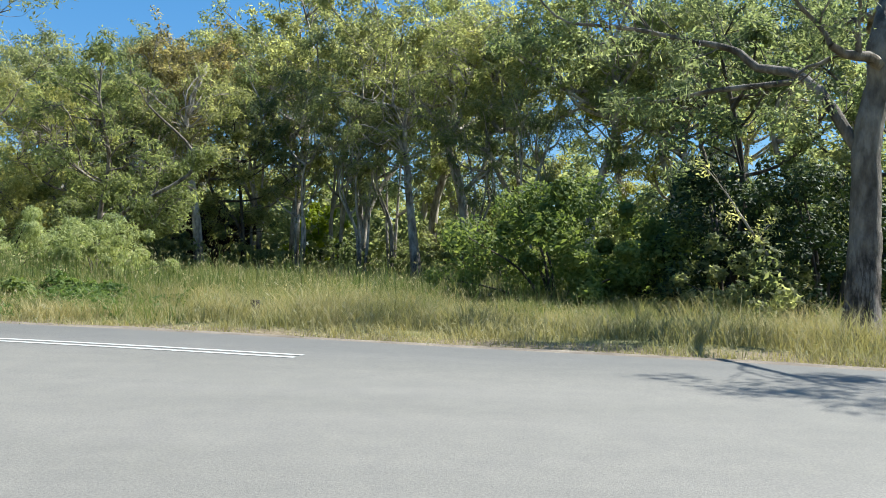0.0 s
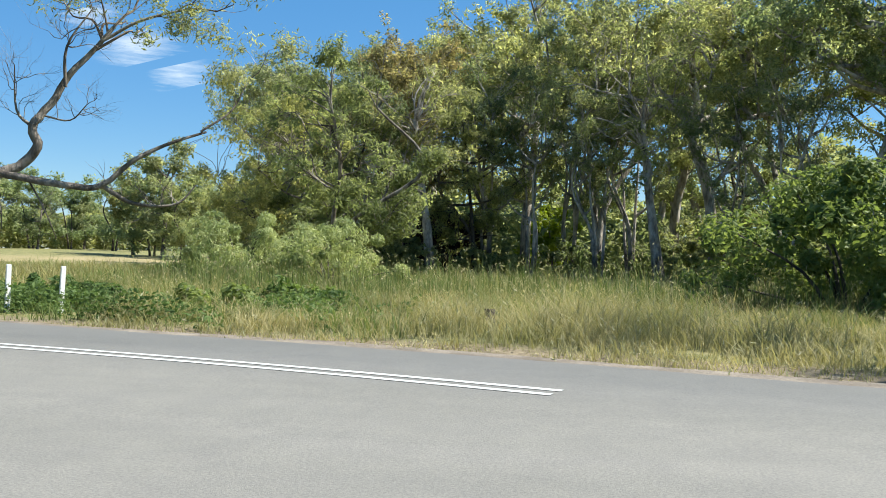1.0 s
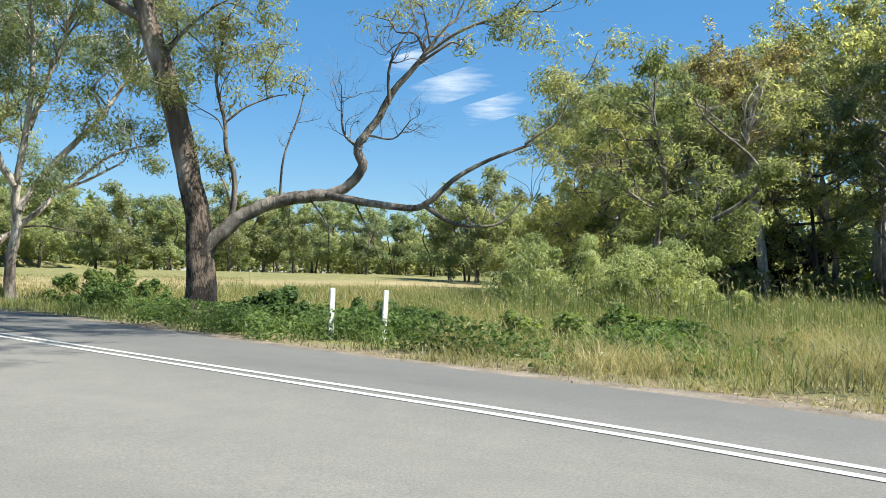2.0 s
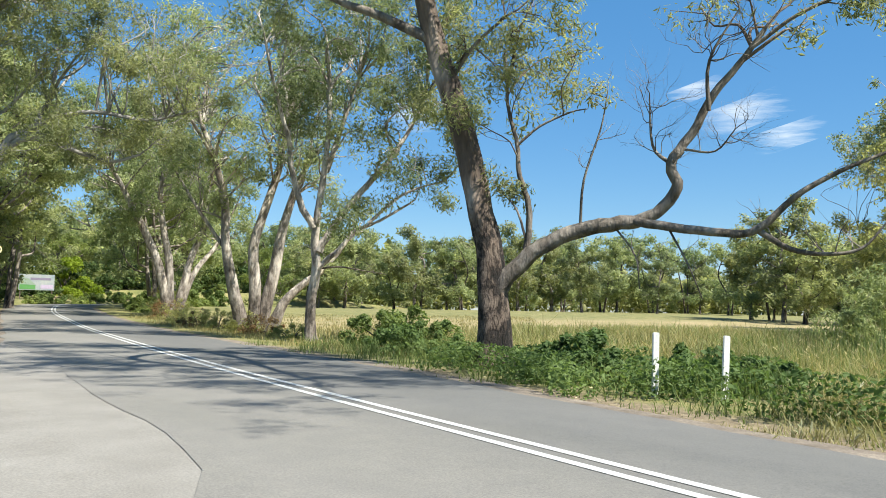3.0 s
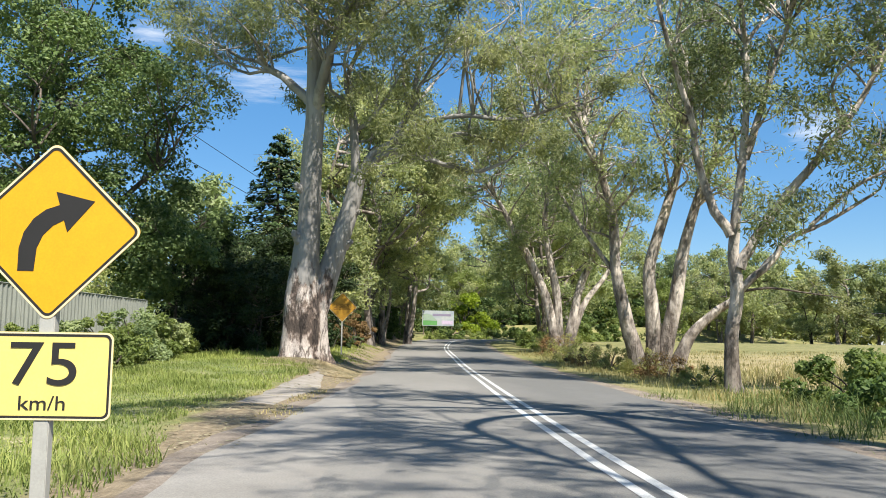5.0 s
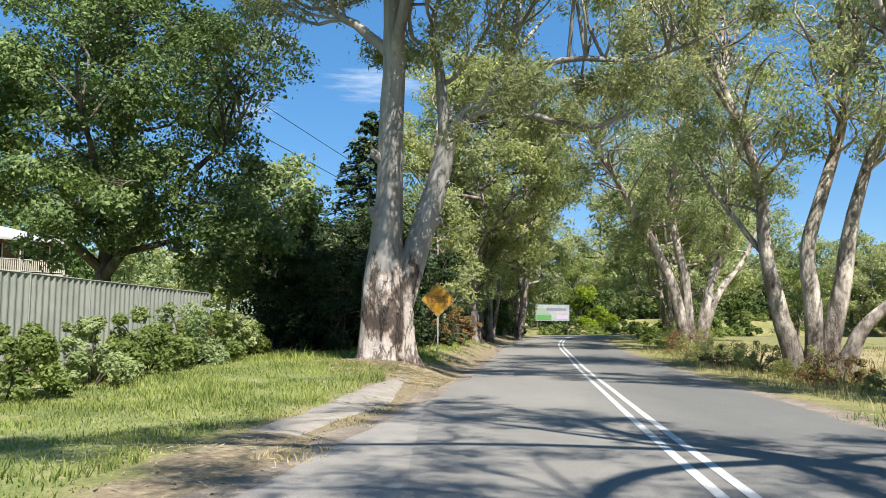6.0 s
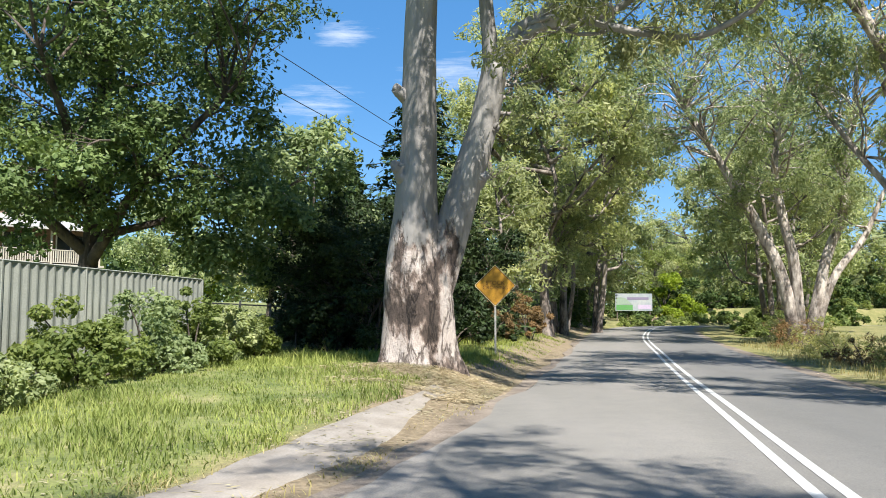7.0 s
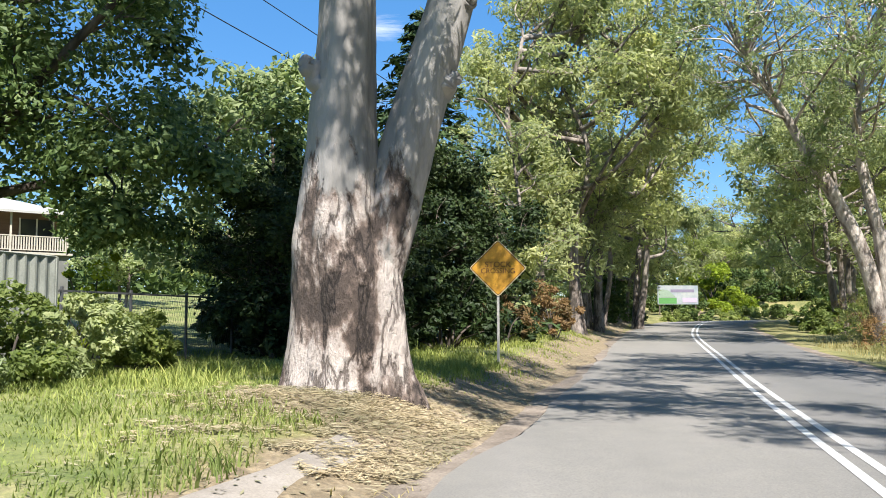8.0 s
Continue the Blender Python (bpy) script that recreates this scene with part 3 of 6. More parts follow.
def ground_z(x, y):
    x, y = np.asarray(x, float), np.asarray(y, float)
    s = (y - road_y(x)) * 0.98           # distance from the painted line, to the paddock's side
    z = road_z(x)
    bank = smoothstep(-s, 4.0, 6.2) * smoothstep(-x, 33, 43.5)
    z = z + bank * 0.47 + smoothstep(-s, 9, 18) * smoothstep(-x, 44, 60) * 0.35 + smoothstep(-s, 14, 34) * smoothstep(-x, 46, 72) * 1.5
    z = z - 0.16 * smoothstep(s, 4.0, 8.0) * (1 - smoothstep(-x, 55, 70))
    z = z - 0.17 * smoothstep(-s, 4.0, 4.9) * (1 - smoothstep(-s, 6.0, 9.0)) * smoothstep(-x, 10, 14) * (1 - smoothstep(-x, 20, 27))
    onroad = (1 - smoothstep(np.abs(s + 0.3), 3.0, 4.6))
    side_road = (1 - smoothstep(np.abs(x - 0.5), 5, 7)) * (s < 1)
    rough = ripple(x, y) * (1 - np.maximum(onroad, side_road))
    fade = 1 - smoothstep(np.hypot(x, y), 300, 900)
    return (z + rough) * fade - 0.05 * np.maximum(onroad, side_road)


def ground_sheet():
    near_x = np.arange(-75, 25.01, 0.5)
    near_y = np.arange(-12, 48.01, 0.5)
    xs = np.concatenate([-np.geomspace(2600, 160, 14), np.arange(-155, -75, 2.0), near_x, np.arange(27, 80, 3.0), np.geomspace(90, 2600, 14)])
    ys = np.concatenate([-np.geomspace(2600, 60, 14), np.arange(-55, -12, 3.0), near_y, np.arange(50, 140, 3.0), np.geomspace(150, 2600, 14)])
    gx, gy = np.meshgrid(xs, ys, indexing="ij")
    v = np.stack([gx, gy, ground_z(gx, gy)], -1).reshape(-1, 3)
    i, j = np.meshgrid(np.arange(len(xs) - 1), np.arange(len(ys) - 1), indexing="ij")
    a = (i * len(ys) + j).ravel()
    f = np.stack([a, a + len(ys), a + len(ys) + 1, a + 1], -1)
    return v, f


def ground_material():
    m, t, b = material("verge_ground")
    tc = t.nodes.new("ShaderNodeTexCoord")
    soil = ramp(t, noise_node(t, 0.8, 6, 0.65), [(0.35, (0.0992, 0.112, 0.0341)), (0.5, (0.167, 0.161, 0.0558)), (0.68, (0.248, 0.211, 0.0992))])
    turf = ramp(t, noise_node(t, 1.1, 6, 0.65), [(0.35, (0.093, 0.124, 0.031)), (0.52, (0.155, 0.177, 0.0558)), (0.68, (0.26, 0.236, 0.118))])
    sep = t.nodes.new("ShaderNodeSeparateXYZ")
    t.links.new(tc.outputs["Object"], sep.inputs[0])
    lawn = node(t, "ShaderNodeMath")
    lawn.operation = "MULTIPLY_ADD"                    # the garden's side of the road is mown
    t.links.new(sep.outputs["X"], lawn.inputs[0])
    lawn.inputs[1].default_value = 0.17
    t.links.new(sep.outputs["Y"], lawn.inputs[2])
    side = node(t, "ShaderNodeMapRange")
    side.inputs[1].default_value, side.inputs[2].default_value = 5.2, 4.2
    t.links.new(lawn.outputs[0], side.inputs[0])
    soil = blend(t, side.outputs[0], soil, turf)
    # the paddock past the junction is dried golden
    gold = ramp(t, noise_node(t, 0.12, 6, 0.7), [(0.32, (0.186, 0.167, 0.0744)), (0.5, (0.285, 0.229, 0.118)), (0.68, (0.347, 0.279, 0.161))])
    inward = node(t, "ShaderNodeMapRange")
    inward.inputs[1].default_value, inward.inputs[2].default_value = 17.5, 20.0
    t.links.new(lawn.outputs[0], inward.inputs[0])
    west = node(t, "ShaderNodeMapRange")
    west.inputs[1].default_value, west.inputs[2].default_value = -15.0, -23.0
    t.links.new(sep.outputs["X"], west.inputs[0])
    paddock = node(t, "ShaderNodeMath")
    paddock.operation = "MULTIPLY"
    t.links.new(inward.outputs[0], paddock.inputs[0])
    t.links.new(west.outputs[0], paddock.inputs[1])
    near = node(t, "ShaderNodeMapRange")
    near.inputs[1].default_value, near.inputs[2].default_value = -78.0, -64.0
    t.links.new(sep.outputs["X"], near.inputs[0])
    dried = node(t, "ShaderNodeMath")
    dried.operation = "MULTIPLY"
    t.links.new(paddock.outputs[0], dried.inputs[0])
    t.links.new(near.outputs[0], dried.inputs[1])
    soil = blend(t, dried.outputs[0], soil, gold)
    # trodden, leaf-strewn strips beside the asphalt
    bare = ramp(t, noise_node(t, 6, 6, 0.7), [(0.3, (0.11, 0.082, 0.05)), (0.5, (0.19, 0.15, 0.096)), (0.7, (0.28, 0.228, 0.155))])
    wander = node(t, "ShaderNodeMath")
    wander.operation = "MULTIPLY_ADD"
    t.links.new(noise_node(t, 0.7, 5, 0.7), wander.inputs[0])
    wander.inputs[1].default_value = 1.6
    t.links.new(lawn.outputs[0], wander.inputs[2])
    for lo, hi, soft_in, soft_out in ((5.5, 7.6, 0.35, 0.2), (12.8, 15.0, 0.3, 0.5)):
        up = node(t, "ShaderNodeMapRange")
        up.inputs[1].default_value, up.inputs[2].default_value = lo, lo + soft_in
        t.links.new(wander.outputs[0], up.inputs[0])
        down = node(t, "ShaderNodeMapRange")
        down.inputs[1].default_value, down.inputs[2].default_value = hi + soft_out, hi
        t.links.new(wander.outputs[0], down.inputs[0])
        both = node(t, "ShaderNodeMath")
        both.operation = "MULTIPLY"
        t.links.new(up.outputs[0], both.inputs[0])
        t.links.new(down.outputs[0], both.inputs[1])
        soil = blend(t, both.outputs[0], soil, bare)
    litter = ramp(t, noise_node(t, 14, 6, 0.75), [(0.3, (0.45, 0.45, 0.45)), (0.7, (1.45, 1.4, 1.3))])
    col = blend(t, 0.8, soil, litter, "MULTIPLY")
    t.links.new(col, b.inputs["Base Color"])
    b.inputs["Roughness"].default_value = 0.95
    bump(t, b, noise_node(t, 22, 6, 0.7), 0.6, 0.04)
    return m


v, f = ground_sheet()
ground = tagged(new("ground", mesh("ground", v, f, ground_material())), "grassy verge and paddock ground with dry patches", "ground", kind="structure")


def asphalt():
    m, t, b = material("asphalt")
    worn = ramp(t, noise_node(t, 0.35, 5, 0.6, (0.35, 1.6, 1)), [(0.3, (0.115, 0.112, 0.105)), (0.7, (0.14, 0.135, 0.128))])
    stone = ramp(t, noise_node(t, 55, 4, 0.8), [(0.28, (0.45, 0.45, 0.46)), (0.5, (0.95, 0.95, 0.95)), (0.75, (1.45, 1.43, 1.4))])
    col = blend(t, 0.75, worn, stone, "MULTIPLY")
    tc = t.nodes.new("ShaderNodeTexCoord")
    sep = t.nodes.new("ShaderNodeSeparateXYZ")
    t.links.new(tc.outputs["Object"], sep.inputs[0])
    lane = node(t, "ShaderNodeMath")
    lane.operation = "MULTIPLY_ADD"                    # the lane towards the garden is polished paler by wheels
    t.links.new(sep.outputs["X"], lane.inputs[0])
    lane.inputs[1].default_value = 0.17
    t.links.new(sep.outputs["Y"], lane.inputs[2])
    pale_lane = node(t, "ShaderNodeMapRange")
    pale_lane.inputs[1].default_value, pale_lane.inputs[2].default_value = 11.6, 9.6
    t.links.new(lane.outputs[0], pale_lane.inputs[0])
    col = blend(t, pale_lane.outputs[0], col, blend(t, 1.0, col, (1.42, 1.38, 1.32), "MULTIPLY"))
    patch = ramp(t, noise_node(t, 2.2, 5, 0.7), [(0.35, (0.94, 0.94, 0.95)), (0.65, (1.05, 1.05, 1.04))])
    col = blend(t, 1.0, col, patch, "MULTIPLY")
    t.links.new(col, b.inputs["Base Color"])
    b.inputs["Roughness"].default_value = 0.82
    bump(t, b, noise_node(t, 70, 4, 0.8), 0.5, 0.012)
    return m


M_ASPHALT = asphalt()
M_DIRT = surface("gravel_shoulder", [(0.3, (0.115, 0.09, 0.068)), (0.5, (0.185, 0.15, 0.118)), (0.7, (0.27, 0.225, 0.18))], scale=1.6, fine=30, fine_amount=0.75, rough=0.95, bump_strength=0.7, bump_distance=0.025)
M_LINE = surface("road_paint", [(0.3, (0.387, 0.387, 0.374)), (0.6, (0.499, 0.499, 0.487))], scale=5, fine=40, fine_amount=0.4, rough=0.7)
M_PATH = surface("worn_concrete_path", [(0.3, (0.174, 0.152, 0.127)), (0.5, (0.236, 0.208, 0.177)), (0.7, (0.291, 0.264, 0.232))], scale=1.4, fine=40, fine_amount=0.35, rough=0.9)


def centre_line(step=1.0):
    x, y = ROAD_X[::-1], ROAD_Y[::-1]
    p = smooth_line(np.column_stack([x, y, 0 * x]), 12)[:, :2]
    d = np.concatenate([[0], np.cumsum(np.hypot(*np.diff(p, axis=0).T))])
    s = np.arange(0, d[-1], step)
    p = np.column_stack([np.interp(s, d, p[:, 0]), np.interp(s, d, p[:, 1])])
    tan = np.gradient(p, axis=0)
    tan /= np.linalg.norm(tan, axis=1)[:, None]
    return p, np.column_stack([tan[:, 1], -tan[:, 0]])     # second: unit vectors towards the paddock


LINE, SIDE = centre_line()


def ribbon(name, offsets, mat, height, label, category, crown=0.0):
    """A strip along the road: offsets are arrays of distances towards the paddock, one for each lengthwise edge."""
    cols = []
    for o in offsets:
        p = LINE + SIDE * np.asarray(o)[:, None]
        z = road_z(p[:, 0]) + height - crown * np.asarray(o) ** 2
        cols.append(np.column_stack([p, z]))
    v = np.stack(cols, 1)
    n, k = v.shape[:2]
    i, j = np.meshgrid(np.arange(n - 1), np.arange(k - 1), indexing="ij")
    a = (i * k + j).ravel()
    return tagged(new(name, mesh(name, v.reshape(-1, 3), np.stack([a, a + 1, a + k + 1, a + k], -1), mat)), label, category, kind="structure")


lx = LINE[:, 0]
rng = np.random.default_rng(5)
def ragged(amount):
    n = rng.normal(size=len(lx))
    return amount * (n + np.roll(n, 1) + np.roll(n, 2)) / 2


edge_right = np.interp(-lx, [0, 8, 20, 60], [2.1, 2.3, 3.2, 3.4]) + ragged(0.06)
edge_left = -np.interp(-lx, [-20, 5, 11, 25, 33, 60], [4.2, 4.2, 2.75, 2.65, 3.62, 3.7]) + ragged(0.07)
road = ribbon("road", [edge_left, edge_left + 0.15, 0 * lx - 1.5, 0 * lx, 0 * lx + 1.3, edge_right - 0.15, edge_right], M_ASPHALT, 0.045, "worn grey asphalt country road", "road", 0.002)
ribbon("shoulder_right", [edge_right - 0.02, edge_right + 0.2, edge_right + 0.5 + ragged(0.12)], M_DIRT, 0.032, "strip of pale gravel along the asphalt edge", "gravel shoulder", 0.002)
apron = -np.interp(-lx, [-20, 6, 11, 18, 28, 34], [4.4, 4.4, 4.4, 4.1, 4.0, 3.64])
M_APRON = surface("bleached_asphalt", [(0.3, (0.186, 0.171, 0.152)), (0.7, (0.236, 0.22, 0.198))], scale=1.2, fine=55, fine_amount=0.5, rough=0.9, bump_strength=0.4)
ribbon("road_apron", [apron + ragged(0.08), 0.5 * (apron + edge_left), edge_left + 0.02], M_APRON, 0.038, "bleached pale asphalt widening at the junction", "road apron", 0.002)
ribbon("shoulder_left", [np.minimum(apron, edge_left) - 0.4 + ragged(0.15), np.minimum(apron, edge_left) - 0.15, np.minimum(apron, edge_left) + 0.3], M_DIRT, 0.03, "strip of pale dusty gravel beside the road", "gravel shoulder", 0.002)
# footpath along the garden's verge
on = np.where((lx < -26) & (lx > -44.5))[0]
cols = []
ends_in = smoothstep(lx[on] - lx[on].min(), 0, 3.0) * smoothstep(lx[on].max() - lx[on], 0, 3.0)
fray = ragged(0.13)[on]
for o in (-5.62, -5.42, -4.55, -4.35):
    p = LINE[on] + SIDE[on] * (o + 0.06 * np.sin(lx[on] * 0.9) + fray * (1 if o < -5 else -1))[:, None]
    cols.append(np.column_stack([p, ground_z(p[:, 0], p[:, 1]) + (-0.06 + 0.08 * ends_in if o in (-5.42, -4.55) else -0.14)]))
v = np.stack(cols, 1)
i, j = np.meshgrid(np.arange(len(on) - 1), np.arange(3), indexing="ij")
a = (i * 4 + j).ravel()
tagged(new("footpath", mesh("footpath", v.reshape(-1, 3), np.stack([a, a + 1, a + 5, a + 4], -1), M_PATH)), "worn pale footpath along the lawn", "footpath", kind="structure")
far_side = lx < -1.6
for off in (-0.13, 0.13):
    keep = np.where(far_side)[0]
    p = LINE[keep] + SIDE[keep] * off
    cols = [np.column_stack([LINE[keep] + SIDE[keep] * (off + w), road_z(lx[keep]) + 0.05]) for w in (-0.055, 0.055)]
    v = np.stack(cols, 1)
    a = np.arange(len(keep) - 1) * 2
    tagged(new("centre_line", mesh("centre_line", v.reshape(-1, 3), np.stack([a, a + 1, a + 3, a + 2], -1), M_LINE)), "worn white double centre line on the asphalt", "road marking", kind="structure")

# the side road from which the way turns out
xs, ys = np.linspace(-5, 6, 12), np.linspace(-45, 8.5, 50)
gx, gy = np.meshgrid(xs, ys, indexing="ij")
flare = 1 + 0.9 * smoothstep(gy, 2, 9)
v = np.stack([(gx - 0.5) * flare + 0.5, gy, 0 * gx + 0.034], -1).reshape(-1, 3)
i, j = np.meshgrid(np.arange(11), np.arange(49), indexing="ij")
a = (i * 50 + j).ravel()
tagged(new("side_road", mesh("side_road", v, np.stack([a, a + 50, a + 51, a + 1], -1), M_ASPHALT)), "asphalt side road joining at the junction", "road", kind="structure")

# ---- roadside gums ----
make_tree("gum_tree", "leaning rough-barked brown gum with a long low limb over the verge", [
    ([(-19.4, 19.5, -0.1), (-19.4, 19.5, 1.1), (-19.5, 19.4, 2.5), (-19.6, 19.2, 3.5), (-19.8, 19.0, 4.8), (-20.0, 18.7, 6.0), (-20.3, 18.5, 7.0), (-20.6, 18.1, 9.0), (-20.7, 17.6, 11.0)], 0.36, 0.17, 3, 3.2, 0),
    ([(-19.5, 19.4, 1.3), (-19.0, 19.7, 2.1), (-18.4, 20.2, 2.7), (-17.7, 20.7, 3.0), (-17.1, 21.2, 3.1), (-16.7, 21.6, 3.3), (-16.3, 21.8, 3.8), (-16.4, 21.7, 4.3), (-16.1, 22.0, 4.9), (-15.7, 22.2, 5.7), (-15.3, 22.5, 6.3), (-14.9, 22.8, 7.0)], 0.21, 0.05, 2, 1.3, 0),
    ([(-16.9, 21.2, 3.1), (-15.9, 21.5, 2.9), (-15.2, 22.1, 2.8), (-14.8, 22.4, 2.9), (-14.3, 22.8, 3.5), (-13.6, 23.3, 4.0), (-12.8, 23.9, 4.4)], 0.12, 0.03, -1, 0.8, 0),
    ([(-20.3, 18.4, 7.2), (-21.2, 17.6, 7.8), (-22.4, 16.6, 8.5), (-23.6, 15.6, 9.5)], 0.12, 0.06, 3, 2.2, 4),
    ([(-20.5, 18.1, 8.6), (-19.0, 16.8, 10.0), (-16.6, 16.0, 11.2), (-13.6, 16.2, 12.0), (-10.6, 16.6, 12.4)], 0.16, 0.06, 3, 2.4, 5),
    ([(-20.6, 17.9, 9.6), (-18.0, 18.4, 11.0), (-15.2, 18.4, 12.0), (-11.6, 17.6, 12.4), (-8.6, 17.0, 12.6)], 0.15, 0.06, 3, 2.4, 5),
    ([(-20.5, 18.2, 8.4), (-20.0, 19.6, 10.0), (-19.3, 21.0, 11.2)], 0.13, 0.06, 3, 2.2, 3),
    ([(-20.6, 17.9, 9.4), (-20.4, 16.0, 10.6), (-20.0, 14.0, 11.6), (-19.6, 12.4, 12.2)], 0.13, 0.06, 3, 2.2, 5),
    ([(-18.79, 19.86, 2.3), (-18.77, 19.88, 2.6), (-18.74, 19.91, 3.02), (-18.75, 19.9, 3.48), (-18.83, 19.83, 3.86), (-18.91, 19.74, 4.24), (-18.93, 19.72, 4.82), (-19.05, 19.61, 5.4), (-19.1, 19.56, 6.1), (-18.95, 19.7, 7.1)], 0.08, 0.028, 2, 1.5, 4),
    ([(-18.93, 19.72, 4.8), (-18.6, 20.05, 5.2), (-18.1, 20.5, 5.5), (-17.8, 20.7, 5.55)], 0.035, 0.012, -1, 0, 0),
    ([(-18.78, 19.87, 2.7), (-18.9, 19.76, 3.26), (-19.01, 19.64, 3.55), (-19.23, 19.43, 3.85)], 0.03, 0.012, 1, 0.5, 3),
    ([(-20.0, 18.8, 5.8), (-20.7, 19.0, 6.8), (-21.2, 19.3, 7.4)], 0.05, 0.03, 2, 1.4, 3),
    ([(-20.1, 18.7, 6.2), (-19.6, 19.0, 7.0), (-19.0, 19.4, 7.6)], 0.05, 0.03, 2, 1.5, 3),
    ([(-15.1, 22.6, 6.6), (-14.2, 23.0, 7.2), (-13.2, 23.6, 7.6)], 0.05, 0.03, 2, 1.5, 3),
    ([(-12.9, 23.8, 4.4), (-12.3, 24.3, 5.0), (-12.0, 24.6, 5.8)], 0.03, 0.02, 2, 1.1, 2),
], M_BARK_BROWN, M_LEAF_OLIVE, 11, (-19.4, 19.5, -0.1), (0.15, 0.035), 30, 0.34, 1.0, "roadside gums", trunk_sides=32, knobby=0.09, arms=True, limb_bark=M_BARK_GREY, extra_ends=np.vstack([crown_lobes(152, (5.4, -3.6, 12.8), (6.8, 4.4, 2.4), 500, 42), crown_lobes(352, (0.6, 0.5, 6.8), (2.5, 2.0, 1.6), 96, 18), crown_lobes(354, (4.6, 3.4, 7.5), (2.2, 1.6, 0.9), 34, 12), crown_lobes(355, (6.9, 4.9, 5.9), (1.1, 1.0, 1.0), 16, 7), crown_lobes(353, (-0.3, 0.2, 8.6), (2.6, 2.4, 1.6), 70, 12)]))

# thin dead and sparse boughs of the same gum's low limb
def bare_bough(seed, pts, r0, r1, depth, length, count):
    rng = np.random.default_rng(seed)
    limbs, ends = [], []
    line = smooth_line(np.array(pts), 4)
    limbs.append((line, np.linspace(r0, r1, len(line)), 3))
    for _ in range(int(count * 1.7)):
        j = rng.integers(2, len(line))
        side = rng.normal(size=3) + np.array([0, 0, 0.5])
        grow(rng, line[j], side, length, r1 * 0.9, depth, limbs, ends, up=0.12, kink=0.3)
    return joined([tube(p, r, 5 if d > 1 else 3) for p, r, d in limbs])


leaning = [o for o in scene.objects if o.name == "gum_tree"][0]
for k, (pts, r0, r1, depth, length, count) in enumerate([
    ([(-14.9, 22.4, 2.9), (-14.4, 22.8, 2.5), (-13.9, 23.2, 2.4), (-13.4, 23.6, 2.5), (-13.0, 23.8, 3.0)], 0.07, 0.018, 1, 0.7, 5),
    ([(-17.9, 20.6, 3.0), (-17.8, 20.6, 4.0), (-17.5, 20.8, 5.1), (-17.4, 20.9, 5.9)], 0.035, 0.012, 1, 0.6, 4),
    ([(-16.4, 21.7, 4.3), (-16.7, 21.5, 4.7), (-16.7, 21.4, 5.8)], 0.05, 0.012, 2, 0.8, 6),
    ([(-15.6, 21.9, 5.3), (-15.5, 21.8, 6.3), (-15.0, 22.1, 7.3)], 0.05, 0.015, 2, 0.9, 6),
    ([(-16.2, 21.9, 4.6), (-15.6, 22.1, 4.5), (-15.2, 22.2, 4.9)], 0.03, 0.012, 2, 0.6, 5),
    ([(-17.3, 21.0, 3.0), (-17.0, 21.3, 2.4), (-16.8, 21.2, 1.7)], 0.025, 0.01, 1, 0.5, 4),
    ([(-16.2, 21.4, 2.9), (-15.9, 21.6, 2.2), (-15.7, 21.8, 1.5)], 0.025, 0.01, 1, 0.5, 4),
]):
    v, f = bare_bough(200 + k, pts, r0, r1, depth, length, count)
    part("bare_bough", mesh("bare_bough", v - np.array([-19.4, 19.5, -0.1]), f, M_BARK_GREY), leaning, "leafless grey bough")

slender = make_tree("gum_tree", "slender pale gum with spreading limbs beside the road", [
    ([(-35.3, 23.6, -0.1), (-35.2, 23.5, 1.3), (-35.0, 23.6, 2.7), (-35.0, 23.5, 3.8), (-34.8, 23.5, 4.9), (-34.6, 23.6, 6.3), (-34.5, 23.7, 7.8), (-34.4, 23.7, 9.8)], 0.21, 0.08, 3, 2.2, 2),
    ([(-34.9, 23.4, 4.3), (-35.0, 22.8, 5.3), (-35.0, 22.4, 6.7), (-34.9, 22.2, 7.9), (-34.8, 22.0, 9.4)], 0.15, 0.06, 3, 2.0, 2),
    ([(-34.9, 23.6, 3.4), (-34.7, 24.2, 4.5), (-34.3, 25.1, 5.8), (-33.9, 26.1, 7.1), (-33.5, 26.9, 8.5), (-33.2, 27.4, 9.8)], 0.16, 0.06, 3, 1.8, 2),
    ([(-35.0, 23.6, 2.7), (-34.7, 24.5, 3.6), (-34.5, 24.9, 4.2), (-34.2, 25.9, 4.7), (-33.7, 27.1, 5.5)], 0.12, 0.04, 2, 1.2, 2),
    ([(-34.6, 23.7, 6.5), (-34.2, 24.2, 8.5), (-33.9, 24.7, 10.3)], 0.12, 0.05, 3, 2.0, 2),
    ([(-34.3, 25.5, 4.6), (-33.7, 26.4, 5.6), (-33.1, 27.2, 6.1), (-32.6, 28.0, 6.4), (-32.3, 28.6, 7.2)], 0.06, 0.025, 2, 0.9, 4),
    ([(-34.8, 22.3, 7.2), (-34.4, 21.6, 8.6), (-34.0, 21.0, 9.8), (-33.7, 20.6, 10.8)], 0.09, 0.05, 2, 1.5, 2),
], M_BARK_GUM, M_LEAF_OLIVE, 12, (-35.3, 23.6, -0.1), (0.19, 0.052), 26, 0.5, 0.9, "roadside gums", arms=True, extra_ends=np.vstack([crown_lobes(153, (0.8, 1.6, 11.6), (6.0, 4.8, 3.4), 600, 46), crown_lobes(253, (1.0, 1.2, 8.2), (4.4, 3.6, 2.4), 170, 22), crown_lobes(453, (2.2, 3.7, 6.7), (1.3, 1.9, 1.3), 120, 15), crown_lobes(454, (2.7, 4.6, 9.4), (1.5, 2.2, 1.6), 120, 14)]))

